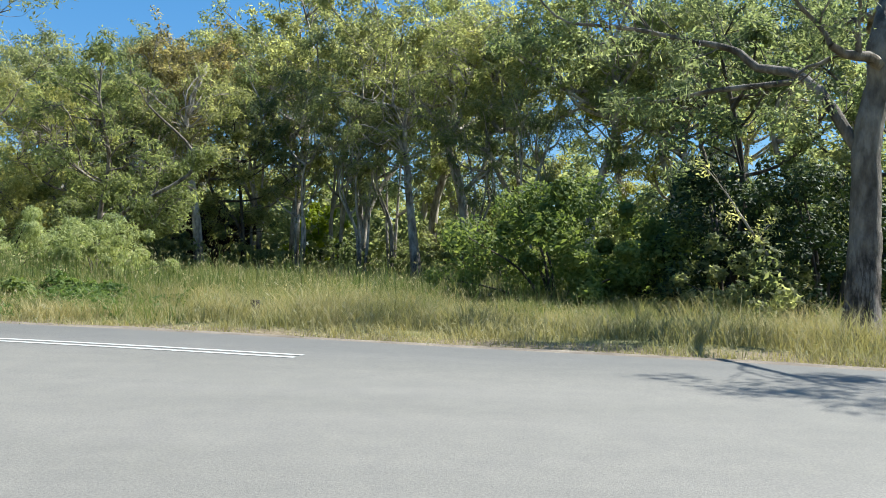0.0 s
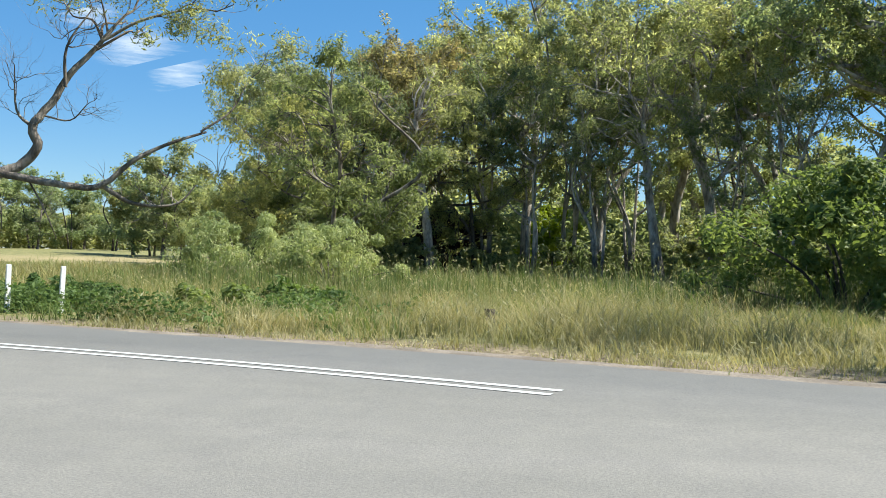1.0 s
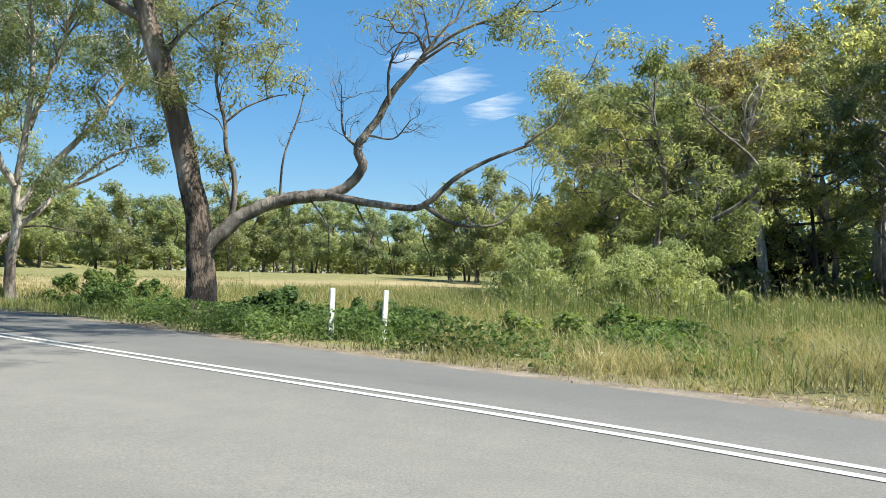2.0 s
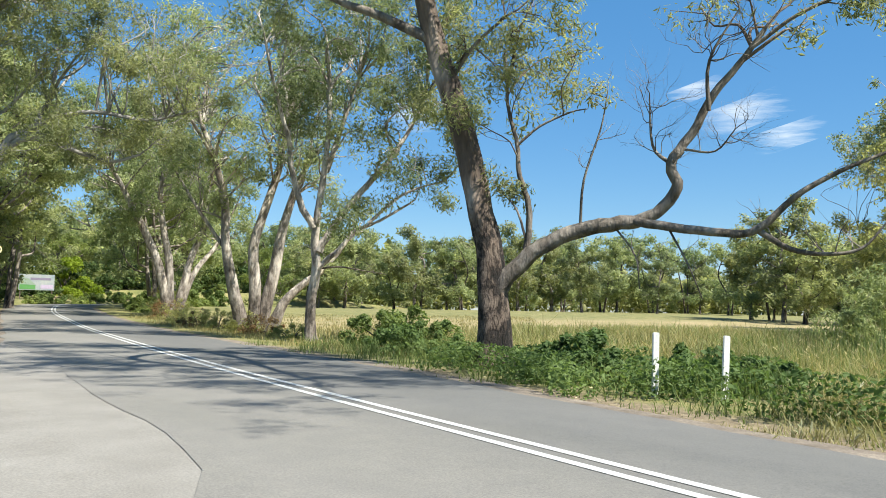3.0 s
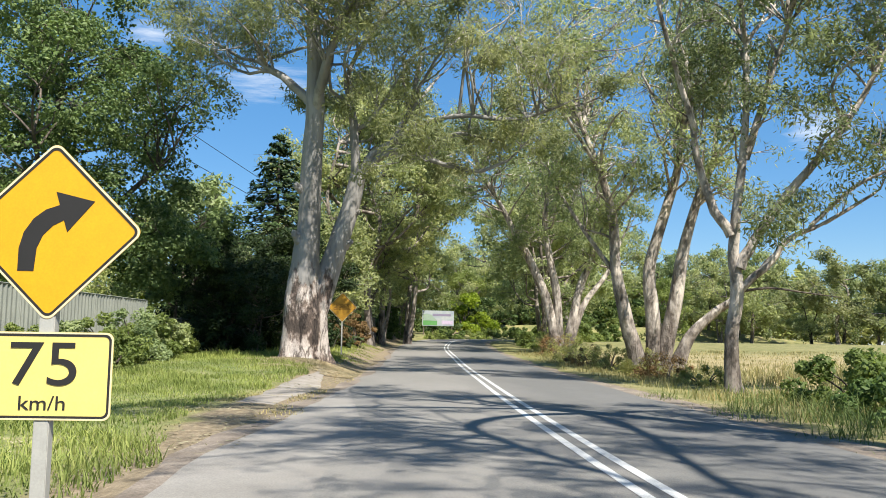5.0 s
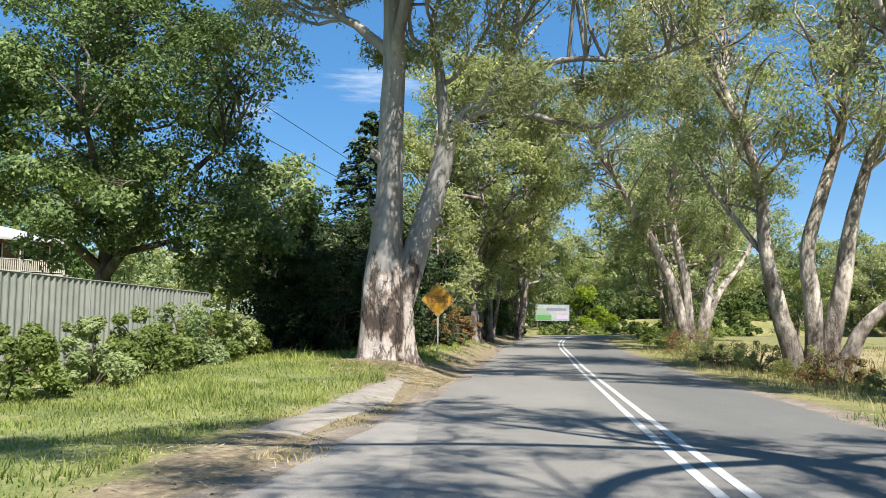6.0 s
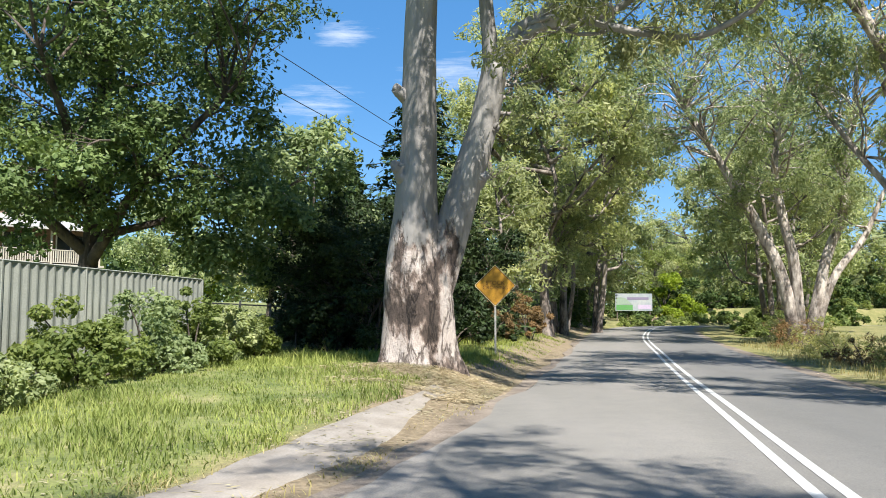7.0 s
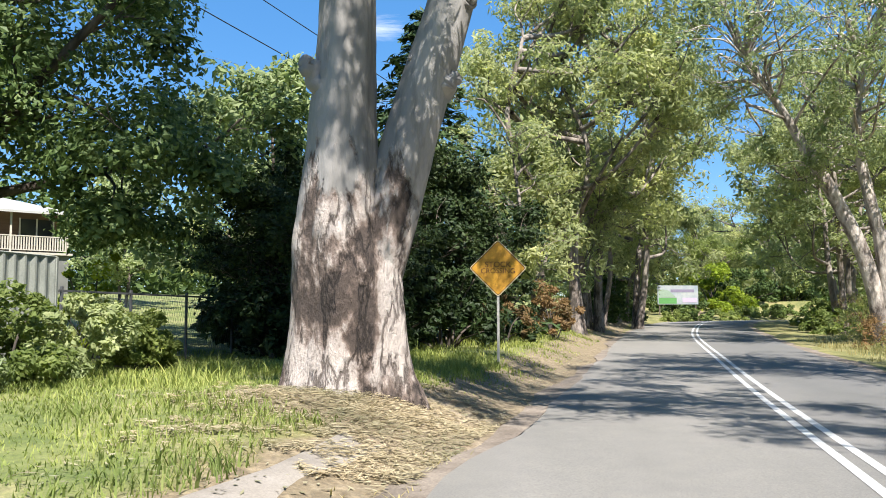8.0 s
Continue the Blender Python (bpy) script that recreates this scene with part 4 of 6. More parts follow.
v, f = bare_bough(230, [(-35.0, 23.7, 2.75), (-34.8, 24.5, 2.85), (-34.6, 25.3, 2.75), (-34.3, 26.4, 2.6)], 0.05, 0.012, 1, 0.5, 3)
part("dead_bough", mesh("dead_bough", v - np.array([-35.3, 23.6, -0.1]), f, M_BARK_DARK), slender, "blackened dead bough")

make_tree("gum_tree", "clump of several pale leaning gum trunks beside the road", [
    ([(-49.0, 26.9, 0.0), (-49.0, 26.2, 2.3), (-48.9, 25.7, 4.5), (-48.7, 25.5, 6.6), (-48.7, 25.0, 8.5), (-48.7, 24.1, 10.7)], 0.34, 0.12, 3, 2.4, 2),
    ([(-48.8, 27.4, 0.0), (-48.6, 27.3, 2.3), (-48.5, 27.1, 4.5), (-48.1, 27.6, 6.7), (-47.8, 28.1, 8.6), (-47.5, 28.3, 10.7)], 0.36, 0.12, 3, 2.4, 2),
    ([(-48.8, 27.7, 0.0), (-48.3, 28.2, 2.9), (-48.0, 28.5, 5.3), (-47.6, 29.0, 7.5), (-47.2, 29.7, 9.4)], 0.36, 0.14, 3, 2.4, 2),
    ([(-48.6, 28.3, 0.0), (-48.3, 28.9, 1.5), (-47.9, 29.9, 2.6), (-47.6, 30.7, 3.2), (-47.2, 31.7, 4.4)], 0.3, 0.1, 2, 1.6, 1),
    ([(-48.7, 24.8, 9.0), (-47.4, 22.9, 10.8), (-46.4, 21.2, 12.2)], 0.1, 0.06, 3, 2.8, 4),
    ([(-48.9, 25.9, 4.0), (-49.6, 24.5, 6.2), (-50.2, 23.4, 8.2)], 0.12, 0.06, 3, 2.6, 3),
], M_BARK_GUM, M_LEAF_WEEP, 13, (-48.8, 27.4, -0.1), (0.24, 0.065), 17, 0.56, 0.9, "roadside gums", first_is_trunk=4, arms=True, extra_ends=np.vstack([crown_lobes(154, (0.8, -1.6, 13.2), (7.0, 7.5, 4.0), 760, 54), crown_lobes(254, (1.0, -1.0, 9.2), (5.4, 5.6, 2.6), 230, 26)]))

make_tree("gum_tree", "many-stemmed gum arching over the far road edge", [
    ([(-69.7, 30.0, 0.3), (-69.5, 29.3, 3.7), (-69.2, 28.0, 6.5), (-69.0, 26.8, 8.5), (-68.8, 25.8, 10.2), (-68.6, 24.3, 12.4)], 0.36, 0.12, 3, 2.4, 2),
    ([(-69.7, 30.2, 0.3), (-69.4, 29.9, 4.4), (-69.2, 29.4, 6.5), (-69.0, 28.9, 9.4), (-68.7, 29.2, 12.3)], 0.34, 0.12, 3, 2.4, 2),
    ([(-69.7, 30.6, 0.3), (-69.4, 31.5, 4.7), (-69.3, 32.4, 7.0), (-69.0, 32.6, 9.9), (-68.8, 32.9, 12.2)], 0.32, 0.12, 3, 2.4, 2),
    ([(-69.7, 30.8, 0.3), (-69.5, 31.8, 3.6), (-69.4, 33.5, 5.9), (-69.2, 34.5, 8.2)], 0.26, 0.1, 3, 2.2, 2),
], M_BARK_GUM, M_LEAF_WEEP, 14, (-69.7, 30.4, 0.2), (0.28, 0.08), 16, 0.58, 0.9, "roadside gums", first_is_trunk=4, arms=True, extra_ends=np.vstack([crown_lobes(155, (0.8, -2.0, 13.0), (8.0, 9.0, 3.8), 760, 52), crown_lobes(255, (1.0, -0.6, 9.2), (5.6, 6.0, 2.4), 100, 20)]))

make_tree("gum_tree", "massive old gum with smooth grey trunk forking in two", [
    ([(-43.72, 11.8, 0.45), (-43.7, 11.8, 0.75), (-43.67, 11.8, 1.2), (-43.63, 11.81, 1.6), (-43.6, 11.8, 2.0), (-43.56, 11.74, 2.5), (-43.52, 11.73, 2.9), (-43.49, 11.74, 3.3), (-43.46, 11.76, 3.75), (-43.43, 11.77, 4.15), (-43.39, 11.81, 4.6), (-43.36, 11.84, 5.05), (-43.3, 11.87, 5.8), (-43.1, 11.9, 7.4), (-43.0, 11.95, 9.4), (-42.9, 11.8, 12.0), (-43.1, 11.5, 15.0)],
     (0.96, 0.87, 0.8, 0.76, 0.73, 0.67, 0.6, 0.53, 0.49, 0.465, 0.44, 0.42, 0.4, 0.37, 0.32, 0.24, 0.15), 0.15, 3, 3.4, 0),
    ([(-43.66, 11.95, 1.0), (-43.63, 12.08, 1.8), (-43.59, 12.28, 2.5), (-43.55, 12.5, 3.2), (-43.49, 12.76, 4.1), (-43.46, 12.91, 4.6), (-43.44, 13.05, 5.05), (-43.39, 13.28, 5.8), (-43.3, 13.45, 6.6), (-43.2, 13.55, 7.1)],
     (0.4, 0.42, 0.42, 0.385, 0.36, 0.355, 0.35, 0.33, 0.31, 0.29), 0.29, -1, 1.5, 0),
    ([(-43.2, 13.5, 6.9), (-43.1, 13.8, 7.4), (-43.0, 14.1, 7.9), (-42.9, 14.7, 8.3), (-42.8, 15.3, 9.4)], 0.21, 0.1, 3, 2.6, 3),
    ([(-43.2, 13.5, 6.9), (-43.1, 13.4, 7.8), (-43.0, 13.3, 8.9), (-42.9, 13.0, 10.4)], 0.2, 0.12, 3, 2.8, 3),
    ([(-43.1, 13.8, 7.3), (-42.6, 14.5, 7.8), (-42.0, 15.4, 7.7), (-41.5, 16.3, 7.3), (-40.9, 17.4, 7.0), (-40.3, 18.3, 7.3)], 0.13, 0.05, 2, 1.3, 3),
    ([(-43.0, 14.1, 7.6), (-42.2, 15.2, 8.6), (-41.3, 16.8, 9.0), (-40.6, 18.6, 8.8), (-40.0, 20.0, 9.2)], 0.12, 0.05, 2, 1.4, 4),
    ([(-42.8, 14.7, 8.2), (-42.6, 15.8, 8.0), (-42.2, 17.0, 8.6), (-41.8, 18.2, 8.3), (-41.5, 19.4, 8.8)], 0.1, 0.04, 2, 1.2, 4),
    ([(-43.0, 11.95, 9.4), (-43.5, 11.0, 10.4), (-44.2, 9.9, 11.3)], 0.2, 0.1, 3, 2.8, 2),
    ([(-43.0, 11.95, 9.2), (-41.8, 12.2, 10.6), (-41.0, 12.9, 12.8)], 0.2, 0.1, 3, 2.8, 3),
    ([(-43.3, 11.62, 4.6), (-43.15, 11.4, 4.8), (-43.1, 11.3, 4.93)], 0.2, 0.1, -1, 0, 0),
    ([(-43.3, 11.65, 6.35), (-43.1, 11.42, 6.5), (-43.05, 11.34, 6.62)], 0.17, 0.1, -1, 0, 0),
    ([(-43.4, 13.05, 4.5), (-43.28, 13.28, 4.66), (-43.24, 13.38, 4.66)], 0.19, 0.07, -1, 0, 0),
    ([(-43.35, 13.3, 5.65), (-43.22, 13.52, 5.76), (-43.18, 13.6, 5.74)], 0.18, 0.07, -1, 0, 0),
    ([(-43.4, 12.9, 4.95), (-43.3, 12.78, 5.0), (-43.27, 12.7, 4.97)], 0.05, 0.03, -1, 0, 0),
], M_BARK_OLD, M_LEAF_OLIVE, 15, (-43.72, 11.8, 0.45), (0.2, 0.05), 30, 0.44, 0.9, "roadside gums", trunk_sides=56, sides=28, knobby=0.055, arms=True, arm_from=6.9, extra_ends=np.vstack([crown_lobes(151, (0.7, -0.2, 14.8), (6.5, 6.5, 5.0), 800, 44), crown_lobes(251, (0.5, 5.0, 12.6), (5.4, 4.6, 2.6), 270, 30), crown_lobes(351, (5.2, 1.7, 12.6), (2.6, 3.0, 1.4), 240, 20), crown_lobes(451, (3.4, 7.2, 10.2), (3.4, 2.4, 1.5), 170, 18)]))

make_tree("gum_tree", "tall straight gum with long limbs arching over the verge", [
    ([(7.7, 16.0, -0.1), (7.7, 16.0, 0.9), (7.7, 16.0, 1.9), (7.7, 16.0, 2.9), (7.7, 16.0, 3.8), (7.9, 16.0, 4.7), (7.9, 16.0, 5.6), (8.8, 16.9, 7.6)], 0.32, 0.18, 3, 1.7, 3),
    ([(7.6, 16.0, 3.4), (7.1, 16.45, 4.5), (6.7, 16.75, 5.0), (6.05, 17.1, 5.2), (5.6, 17.3, 5.6), (4.7, 17.5, 5.8), (3.75, 17.6, 6.0), (2.4, 17.6, 6.1)], 0.12, 0.03, 2, 1.6, 14),
    ([(6.8, 16.65, 4.87), (5.7, 16.9, 4.76), (5.05, 17.2, 4.7), (4.35, 17.5, 4.55), (3.7, 17.6, 4.6), (3.4, 17.75, 4.25)], 0.06, 0.02, 1, 0.8, 4),
    ([(7.9, 16.0, 5.0), (8.6, 14.6, 6.6), (9.4, 13.2, 7.6), (10.2, 12.2, 8.4)], 0.1, 0.05, 3, 1.8, 2),
], M_BARK_GREY, M_LEAF_OLIVE, 16, (7.7, 16.0, -0.1), (0.15, 0.04), 16, 0.34, 0.9, "roadside gums", extra_ends=crown_lobes(256, (-0.8, 3.0, 7.4), (3.4, 1.6, 1.5), 170, 18))


# ---- woods: a few grown models, set out many times ----
def wood_tree(name, label, height, width, bark, leaf, seed, leaf_size, per, stems=1, bare=0.3, droop=0.6, radius=0.6, tufts=240, lobes=16, group="woods", forks=6, lean=0.12, twigs=2, clump=2.1, pull=0.78):
    """A free-standing tree at the origin, grown from stems and limbs, with leafy lobes round its crown."""
    rng = np.random.default_rng(seed)
    spec = []
    for k in range(stems):
        a = rng.uniform(0, 6.28)
        out = np.array([math.cos(a), math.sin(a), 0]) * (width * 0.22 if stems > 1 else width * lean)
        top = height * rng.uniform(0.68, 0.78)
        pts = [(0.15 * out[0], 0.15 * out[1], -0.1), tuple(0.35 * out + [0, 0, top * 0.33]), tuple(0.75 * out + rng.normal(size=3) * 0.12 * width * [1, 1, 0] + [0, 0, top * 0.66]), tuple(out + [0, 0, top])]
        r = height * 0.013 / math.sqrt(stems)
        spec.append((pts, r * 1.4, r * 0.5, twigs, height * 0.15, 1))
    # lobes of the crown, each on a limb of its own
    centre = np.array([0, 0, height * (bare + 1) / 2])
    half = np.array([width * 0.5, width * 0.5, height * (1 - bare) / 2])
    ends = []
    for k in range(lobes):
        d = rng.normal(size=3)
        d[2] = abs(d[2]) if k % 3 and bare > 0.15 else d[2]
        d /= np.linalg.norm(d)
        c = centre + d * half * rng.uniform(0.55, 0.95)
        lobe_r = rng.uniform(0.08, 0.17) * width
        ends.append(c + lobe_shell(rng, tufts // lobes) * lobe_r * np.array([1.2, 1.2, 0.75]))
        stem = np.array(spec[k % stems][0])
        h = np.clip(c[2] - height * rng.uniform(0.08, 0.2), stem[1][2], stem[3][2])
        base = np.array([np.interp(h, stem[:, 2], stem[:, 0]), np.interp(h, stem[:, 2], stem[:, 1]), h])
        if k < forks:
            mid = (base + c) / 2 + [0, 0, -0.03 * height] + rng.normal(size=3) * 0.03 * width
            spec.append(([tuple(base), tuple(mid), tuple(c)], height * 0.0075, height * 0.0025, 1, lobe_r * 1.1, 4))
    return make_tree(name, label, spec, bark, leaf, seed + 500, (0, 0, 0), leaf_size, per, radius, droop, group, arms=True, extra_ends=np.vstack(ends), first_is_trunk=stems, trunk_sides=9, sides=5, knobby=0.05, clump=clump * height / 16, pull=pull, most=26)


def set_out(model, places):
    """The model goes to the first place, copies to the others: x, y, turn, size."""
    for k, (x, y, turn, size) in enumerate(places):
        m = pose(x, y, float(ground_z(x, y)) - 0.1, 0, 0, turn)
        if k:
            ob = copy_thing(model, m)
            ob.scale = (size, size, size)
    x, y, turn, size = places[0]
    model.matrix_basis = pose(x, y, float(ground_z(x, y)) - 0.1, 0, 0, turn)
    model.scale = (size, size, size)


olive = wood_tree("gum_tree", "tall olive-leaved gum in the woods across the road", 19, 11, M_BARK_GUM, M_LEAF_OLIVE, 31, (0.25, 0.105), 26, 2, 0.22, 0.7, 0.46, tufts=380, lobes=30, forks=18, pull=0.95, clump=1.6)
green = wood_tree("gum_tree", "tall green gum with pale branching trunk in the woods", 19, 11, M_BARK_GUM, M_LEAF_GREEN, 32, (0.25, 0.105), 26, 1, 0.24, 0.7, 0.46, tufts=380, lobes=30, forks=18, pull=0.95, clump=1.6)
dark = wood_tree("tree", "dense dark green tree in the woods", 16, 10, M_BARK_DARK, M_LEAF_WOODS, 33, (0.27, 0.13), 22, 2, 0.1, 0.4, 0.48, tufts=360, lobes=28, pull=0.95, clump=1.6)
pale = wood_tree("wattle_tree", "pale yellow-green drooping tree at the edge of the woods", 12, 10, M_BARK_GREY, M_LEAF_WATTLE, 34, (0.3, 0.08), 26, 2, 0.06, 0.9, 0.42, tufts=400, lobes=28, forks=10, pull=0.98, clump=1.7)
far_olive = wood_tree("gum_tree", "distant olive-green gum at the far side of the paddock", 15, 10, M_BARK_GREY, M_LEAF_OLIVE, 35, (0.48, 0.2), 20, 1, 0.08, 0.4, 0.85, tufts=240, lobes=20, twigs=1, pull=0.86, clump=2.8)
far_green = wood_tree("tree", "distant green tree at the far side of the paddock", 14, 11, M_BARK_DARK, M_LEAF_WEEP, 36, (0.48, 0.2), 20, 2, 0.05, 0.4, 0.85, tufts=240, lobes=20, twigs=1, pull=0.86, clump=2.8)
set_out(olive, [(-29.9, 86, 20, 1.2), (-6.0, 61, 75, 1.1), (-17.0, 78, 60, 1.1), (-24, 68, 120, 0.95), (5.4, 55, 150, 1.0), (-36, 78, 10, 1.1), (14, 50, 70, 1.0), (22, 52, 250, 1.05)])
tan = wood_tree("gum_tree", "gum with olive-brown new leaves at the front of the woods", 17, 11, M_BARK_GUM, M_LEAF_TAN, 40, (0.25, 0.1), 26, 2, 0.2, 0.7, 0.46, tufts=340, lobes=28, forks=14, pull=0.95, clump=1.6)
set_out(tan, [(-18.4, 61.0, 200, 1.0)])
set_out(green, [(-11.7, 67.3, 0, 1.2), (-1.0, 66, 250, 1.15), (1.5, 82, 110, 1.3), (-27, 98, 40, 1.4), (-41.6, 88, 200, 1.15), (8, 50, 300, 1.0), (-7.5, 86, 170, 1.3), (30, 84, 30, 1.2), (17, 62, 130, 1.1), (-2, 84, 220, 1.2), (12.5, 50, 310, 0.8), (13.5, 64, 40, 1.0)])
set_out(dark, [(-20, 57, 0, 0.8), (-13, 58, 90, 0.75), (10.5, 29, 30, 0.72), (16, 33, 200, 0.8), (5, 72, 20, 1.0), (24, 52, 80, 0.9)])
poles = wood_tree("young_gum", "thin pale many-stemmed young gum with sparse leaves", 13, 6, M_BARK_GUM, M_LEAF_OLIVE, 48, (0.26, 0.07), 14, 4, 0.3, 0.9, 0.5, tufts=90, lobes=18, forks=14, group="woods", twigs=2)
set_out(poles, [(-9.5, 57.5, 0, 0.95), (-5.2, 56.0, 80, 0.9), (-12.6, 59.5, 150, 1.1), (1.6, 54.0, 220, 0.85), (-19.4, 54.6, 40, 0.9), (4.6, 50.0, 300, 0.9), (-7.6, 62.0, 190, 1.2), (-3.4, 59.0, 120, 1.05)])
set_out(pale, [(-17.8, 45.5, 0, 0.98), (-23.5, 53, 100, 1.0), (-29, 60, 60, 1.05)])
rng = np.random.default_rng(77)
row_a, row_b = [], []
for k in range(60):
    a = radians(22 + 70 * (k + rng.uniform(0, 1)) / 60)      # bearing to the left of +y, seen from the junction
    d = rng.uniform(150, 190) * (0.72 if a < radians(36) else 1.0)
    x, y = -2 - d * math.sin(a), 8 + d * math.cos(a)
    if x < -115 and y < 80:
        continue
    (row_a if k % 2 else row_b).append((x, y, rng.uniform(0, 360), rng.uniform(0.75, 1.2)))
set_out(far_olive, row_a)
set_out(far_green, row_b)

make_tree("gum_tree", "pale-trunked gum at the front of the woods", [
    ([(-15.4, 55.3, -0.3), (-15.5, 55.3, 1.7), (-15.7, 55.2, 3.8), (-16.0, 55.1, 6.0), (-16.4, 55.0, 9.5)], 0.34, 0.16, 2, 2.4, 4),
], M_BARK_GUM, M_LEAF_OLIVE, 17, (-15.4, 55.3, -0.3), (0.3, 0.09), 16, 0.55, 0.9, "woods", arms=True, extra_ends=crown_lobes(161, (-0.6, 0, 10.0), (4.5, 4.5, 4.2), 300, 22))
make_tree("gum_tree", "leaning white-trunked gum with spreading limbs in the woods", [
    ([(1.5, 57.7, -0.3), (1.2, 57.6, 4.8), (0.3, 57.4, 7.8), (-0.1, 57.2, 9.6)], 0.36, 0.2, 2, 2.4, 0),
    ([(-0.1, 57.2, 9.4), (-1.0, 57.0, 10.1), (-3.0, 56.4, 10.7), (-5.4, 55.7, 11.2)], 0.18, 0.06, 2, 2.2, 3),
    ([(0.1, 57.3, 8.6), (0.8, 57.5, 10.4), (1.5, 57.6, 13.2), (2.4, 57.9, 15.4)], 0.18, 0.06, 2, 2.6, 4),
    ([(1.2, 57.6, 5.4), (2.5, 58.0, 7.2), (2.9, 58.1, 9.4), (4.5, 58.5, 12.2)], 0.16, 0.06, 2, 2.4, 4),
], M_BARK_GUM, M_LEAF_GREEN, 18, (1.5, 57.7, -0.3), (0.3, 0.09), 16, 0.55, 0.9, "woods", arms=True, extra_ends=crown_lobes(162, (-1.0, 0, 14.5), (6.0, 5.0, 4.0), 300, 22))
make_tree("gum_tree", "grey-trunked gum at the front of the woods", [
    ([(-1.6, 54.9, -0.3), (-1.8, 54.8, 1.5), (-2.1, 54.7, 3.9), (-2.4, 54.6, 6.4), (-2.6, 54.6, 9.0)], 0.36, 0.15, 2, 2.4, 3),
], M_BARK_GUM, M_LEAF_GREEN, 19, (-1.6, 54.9, -0.3), (0.3, 0.09), 14, 0.55, 0.9, "woods", arms=True, extra_ends=crown_lobes(163, (-1.0, 0, 10.5), (4.0, 4.0, 4.0), 200, 18))
make_tree("sapling", "thin pale leaning sapling at the verge", [
    ([(10.3, 24.0, -0.3), (9.5, 24.0, 0.8), (8.4, 24.0, 2.3), (7.7, 24.0, 3.3)], 0.06, 0.025, 1, 1.0, 4),
], M_BARK_GUM, M_LEAF_GREEN, 20, (10.3, 24.0, -0.3), (0.12, 0.04), 12, 0.3, 0.7, "verge saplings")

# shrubs under the woods' edge, and the woods behind that close the view
under = make_bush("bush", "shadowy dark green undergrowth at the edge of the woods", (0, 0, 0), (3.4, 2.6, 3.0), M_LEAF_WOODS, 37, 5200, (0.3, 0.15), 30, group="undergrowth")
set_out(under, [(-23, 55, 0, 1.0), (-17.5, 55, 90, 0.9), (-12, 57, 40, 0.7), (-7, 60, 140, 0.8), (-2, 59, 10, 0.8), (4, 54, 200, 1.0), (-28, 62, 30, 1.2), (9, 35, 70, 1.0), (13.5, 28, 250, 0.9), (8.5, 24.5, 120, 0.7), (19, 36, 20, 1.3), (0, 64, 60, 1.2), (-20, 70, 0, 1.6), (4, 78, 50, 1.7), (14, 56, 10, 1.6), (-33, 72, 0, 1.6), (22, 46, 100, 1.5)])
plum = make_bush("plum_bush", "dark purple-leaved bush among the trunks", (-15.6, 60, -0.2), (3.0, 2.4, 4.2), M_LEAF_PLUM, 38, 5000, (0.28, 0.16), 26)
make_bush("bush", "lime-yellow sunlit shrub deep in the woods", (-10.2, 74, -0.2), (2.6, 2.2, 5.2), M_LEAF_LIME, 39, 3500, (0.4, 0.22), 20)


def far_woods(name, label, count, seed, spot, top, mat, size):
    """A belt of leafage, its height uneven along the belt."""
    rg = np.random.default_rng(seed)
    u, w = rg.uniform(0, 1, count), rg.uniform(0, 1, count)
    x, y = spot(u, w)
    crest = top * (0.72 + 0.2 * np.sin(37 * u + 3 * np.sin(11 * u)) + 0.12 * np.sin(131 * u) + 0.06 * np.sin(311 * u + 5 * w))
    z = ground_z(x, y) + crest * rg.uniform(0, 1, count) ** 0.8
    clump = np.sin(0.9 * x) * np.sin(0.8 * y + 1) * np.sin(1.1 * z)
    keep = clump > rg.uniform(-0.9, 0.25, count)
    out = -np.stack([0.9 * np.cos(0.9 * x) * np.sin(0.8 * y + 1) * np.sin(1.1 * z), 0.8 * np.sin(0.9 * x) * np.cos(0.8 * y + 1) * np.sin(1.1 * z), 1.1 * np.sin(0.9 * x) * np.sin(0.8 * y + 1) * np.cos(1.1 * z)], 1)
    v, f = leaves(rg, np.column_stack([x, y, z])[keep], *size, 0.2, out=out[keep] + np.array([0, 0, 0.2]))
    return tagged(new(name, mesh(name, v, f, mat, False)), label, "trees", kind="stuff")


def arc_spot(a0, a1, d0, d1):
    def spot(u, w):
        a = np.radians(a0 + (a1 - a0) * u)
        d = d0 + (d1 - d0) * w
        return -2 - d * np.sin(a), 8 + d * np.cos(a)
    return spot


far_woods("far_woods", "deep green woods behind the nearer trees", 64000, 300, arc_spot(-75, 26, 98, 116), 17, M_LEAF_WOODS, (1.1, 0.5))
far_woods("far_woods", "dense green thicket deep in the woods", 30000, 304, arc_spot(-75, 22, 72, 86), 7, M_LEAF_WOODS, (0.8, 0.45))
far_woods("far_woods", "distant olive woods beyond the paddock", 60000, 301, arc_spot(20, 78, 190, 225), 16, M_LEAF_OLIVE, (1.5, 0.7))
far_woods("far_woods", "green woods closing the view past the bend", 30000, 302, lambda u, w: (-160 - 22 * w, -34 + 149 * u), 15, M_LEAF_GREEN, (1.2, 0.6))
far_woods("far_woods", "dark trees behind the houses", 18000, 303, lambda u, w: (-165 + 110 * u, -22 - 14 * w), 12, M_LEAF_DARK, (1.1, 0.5))


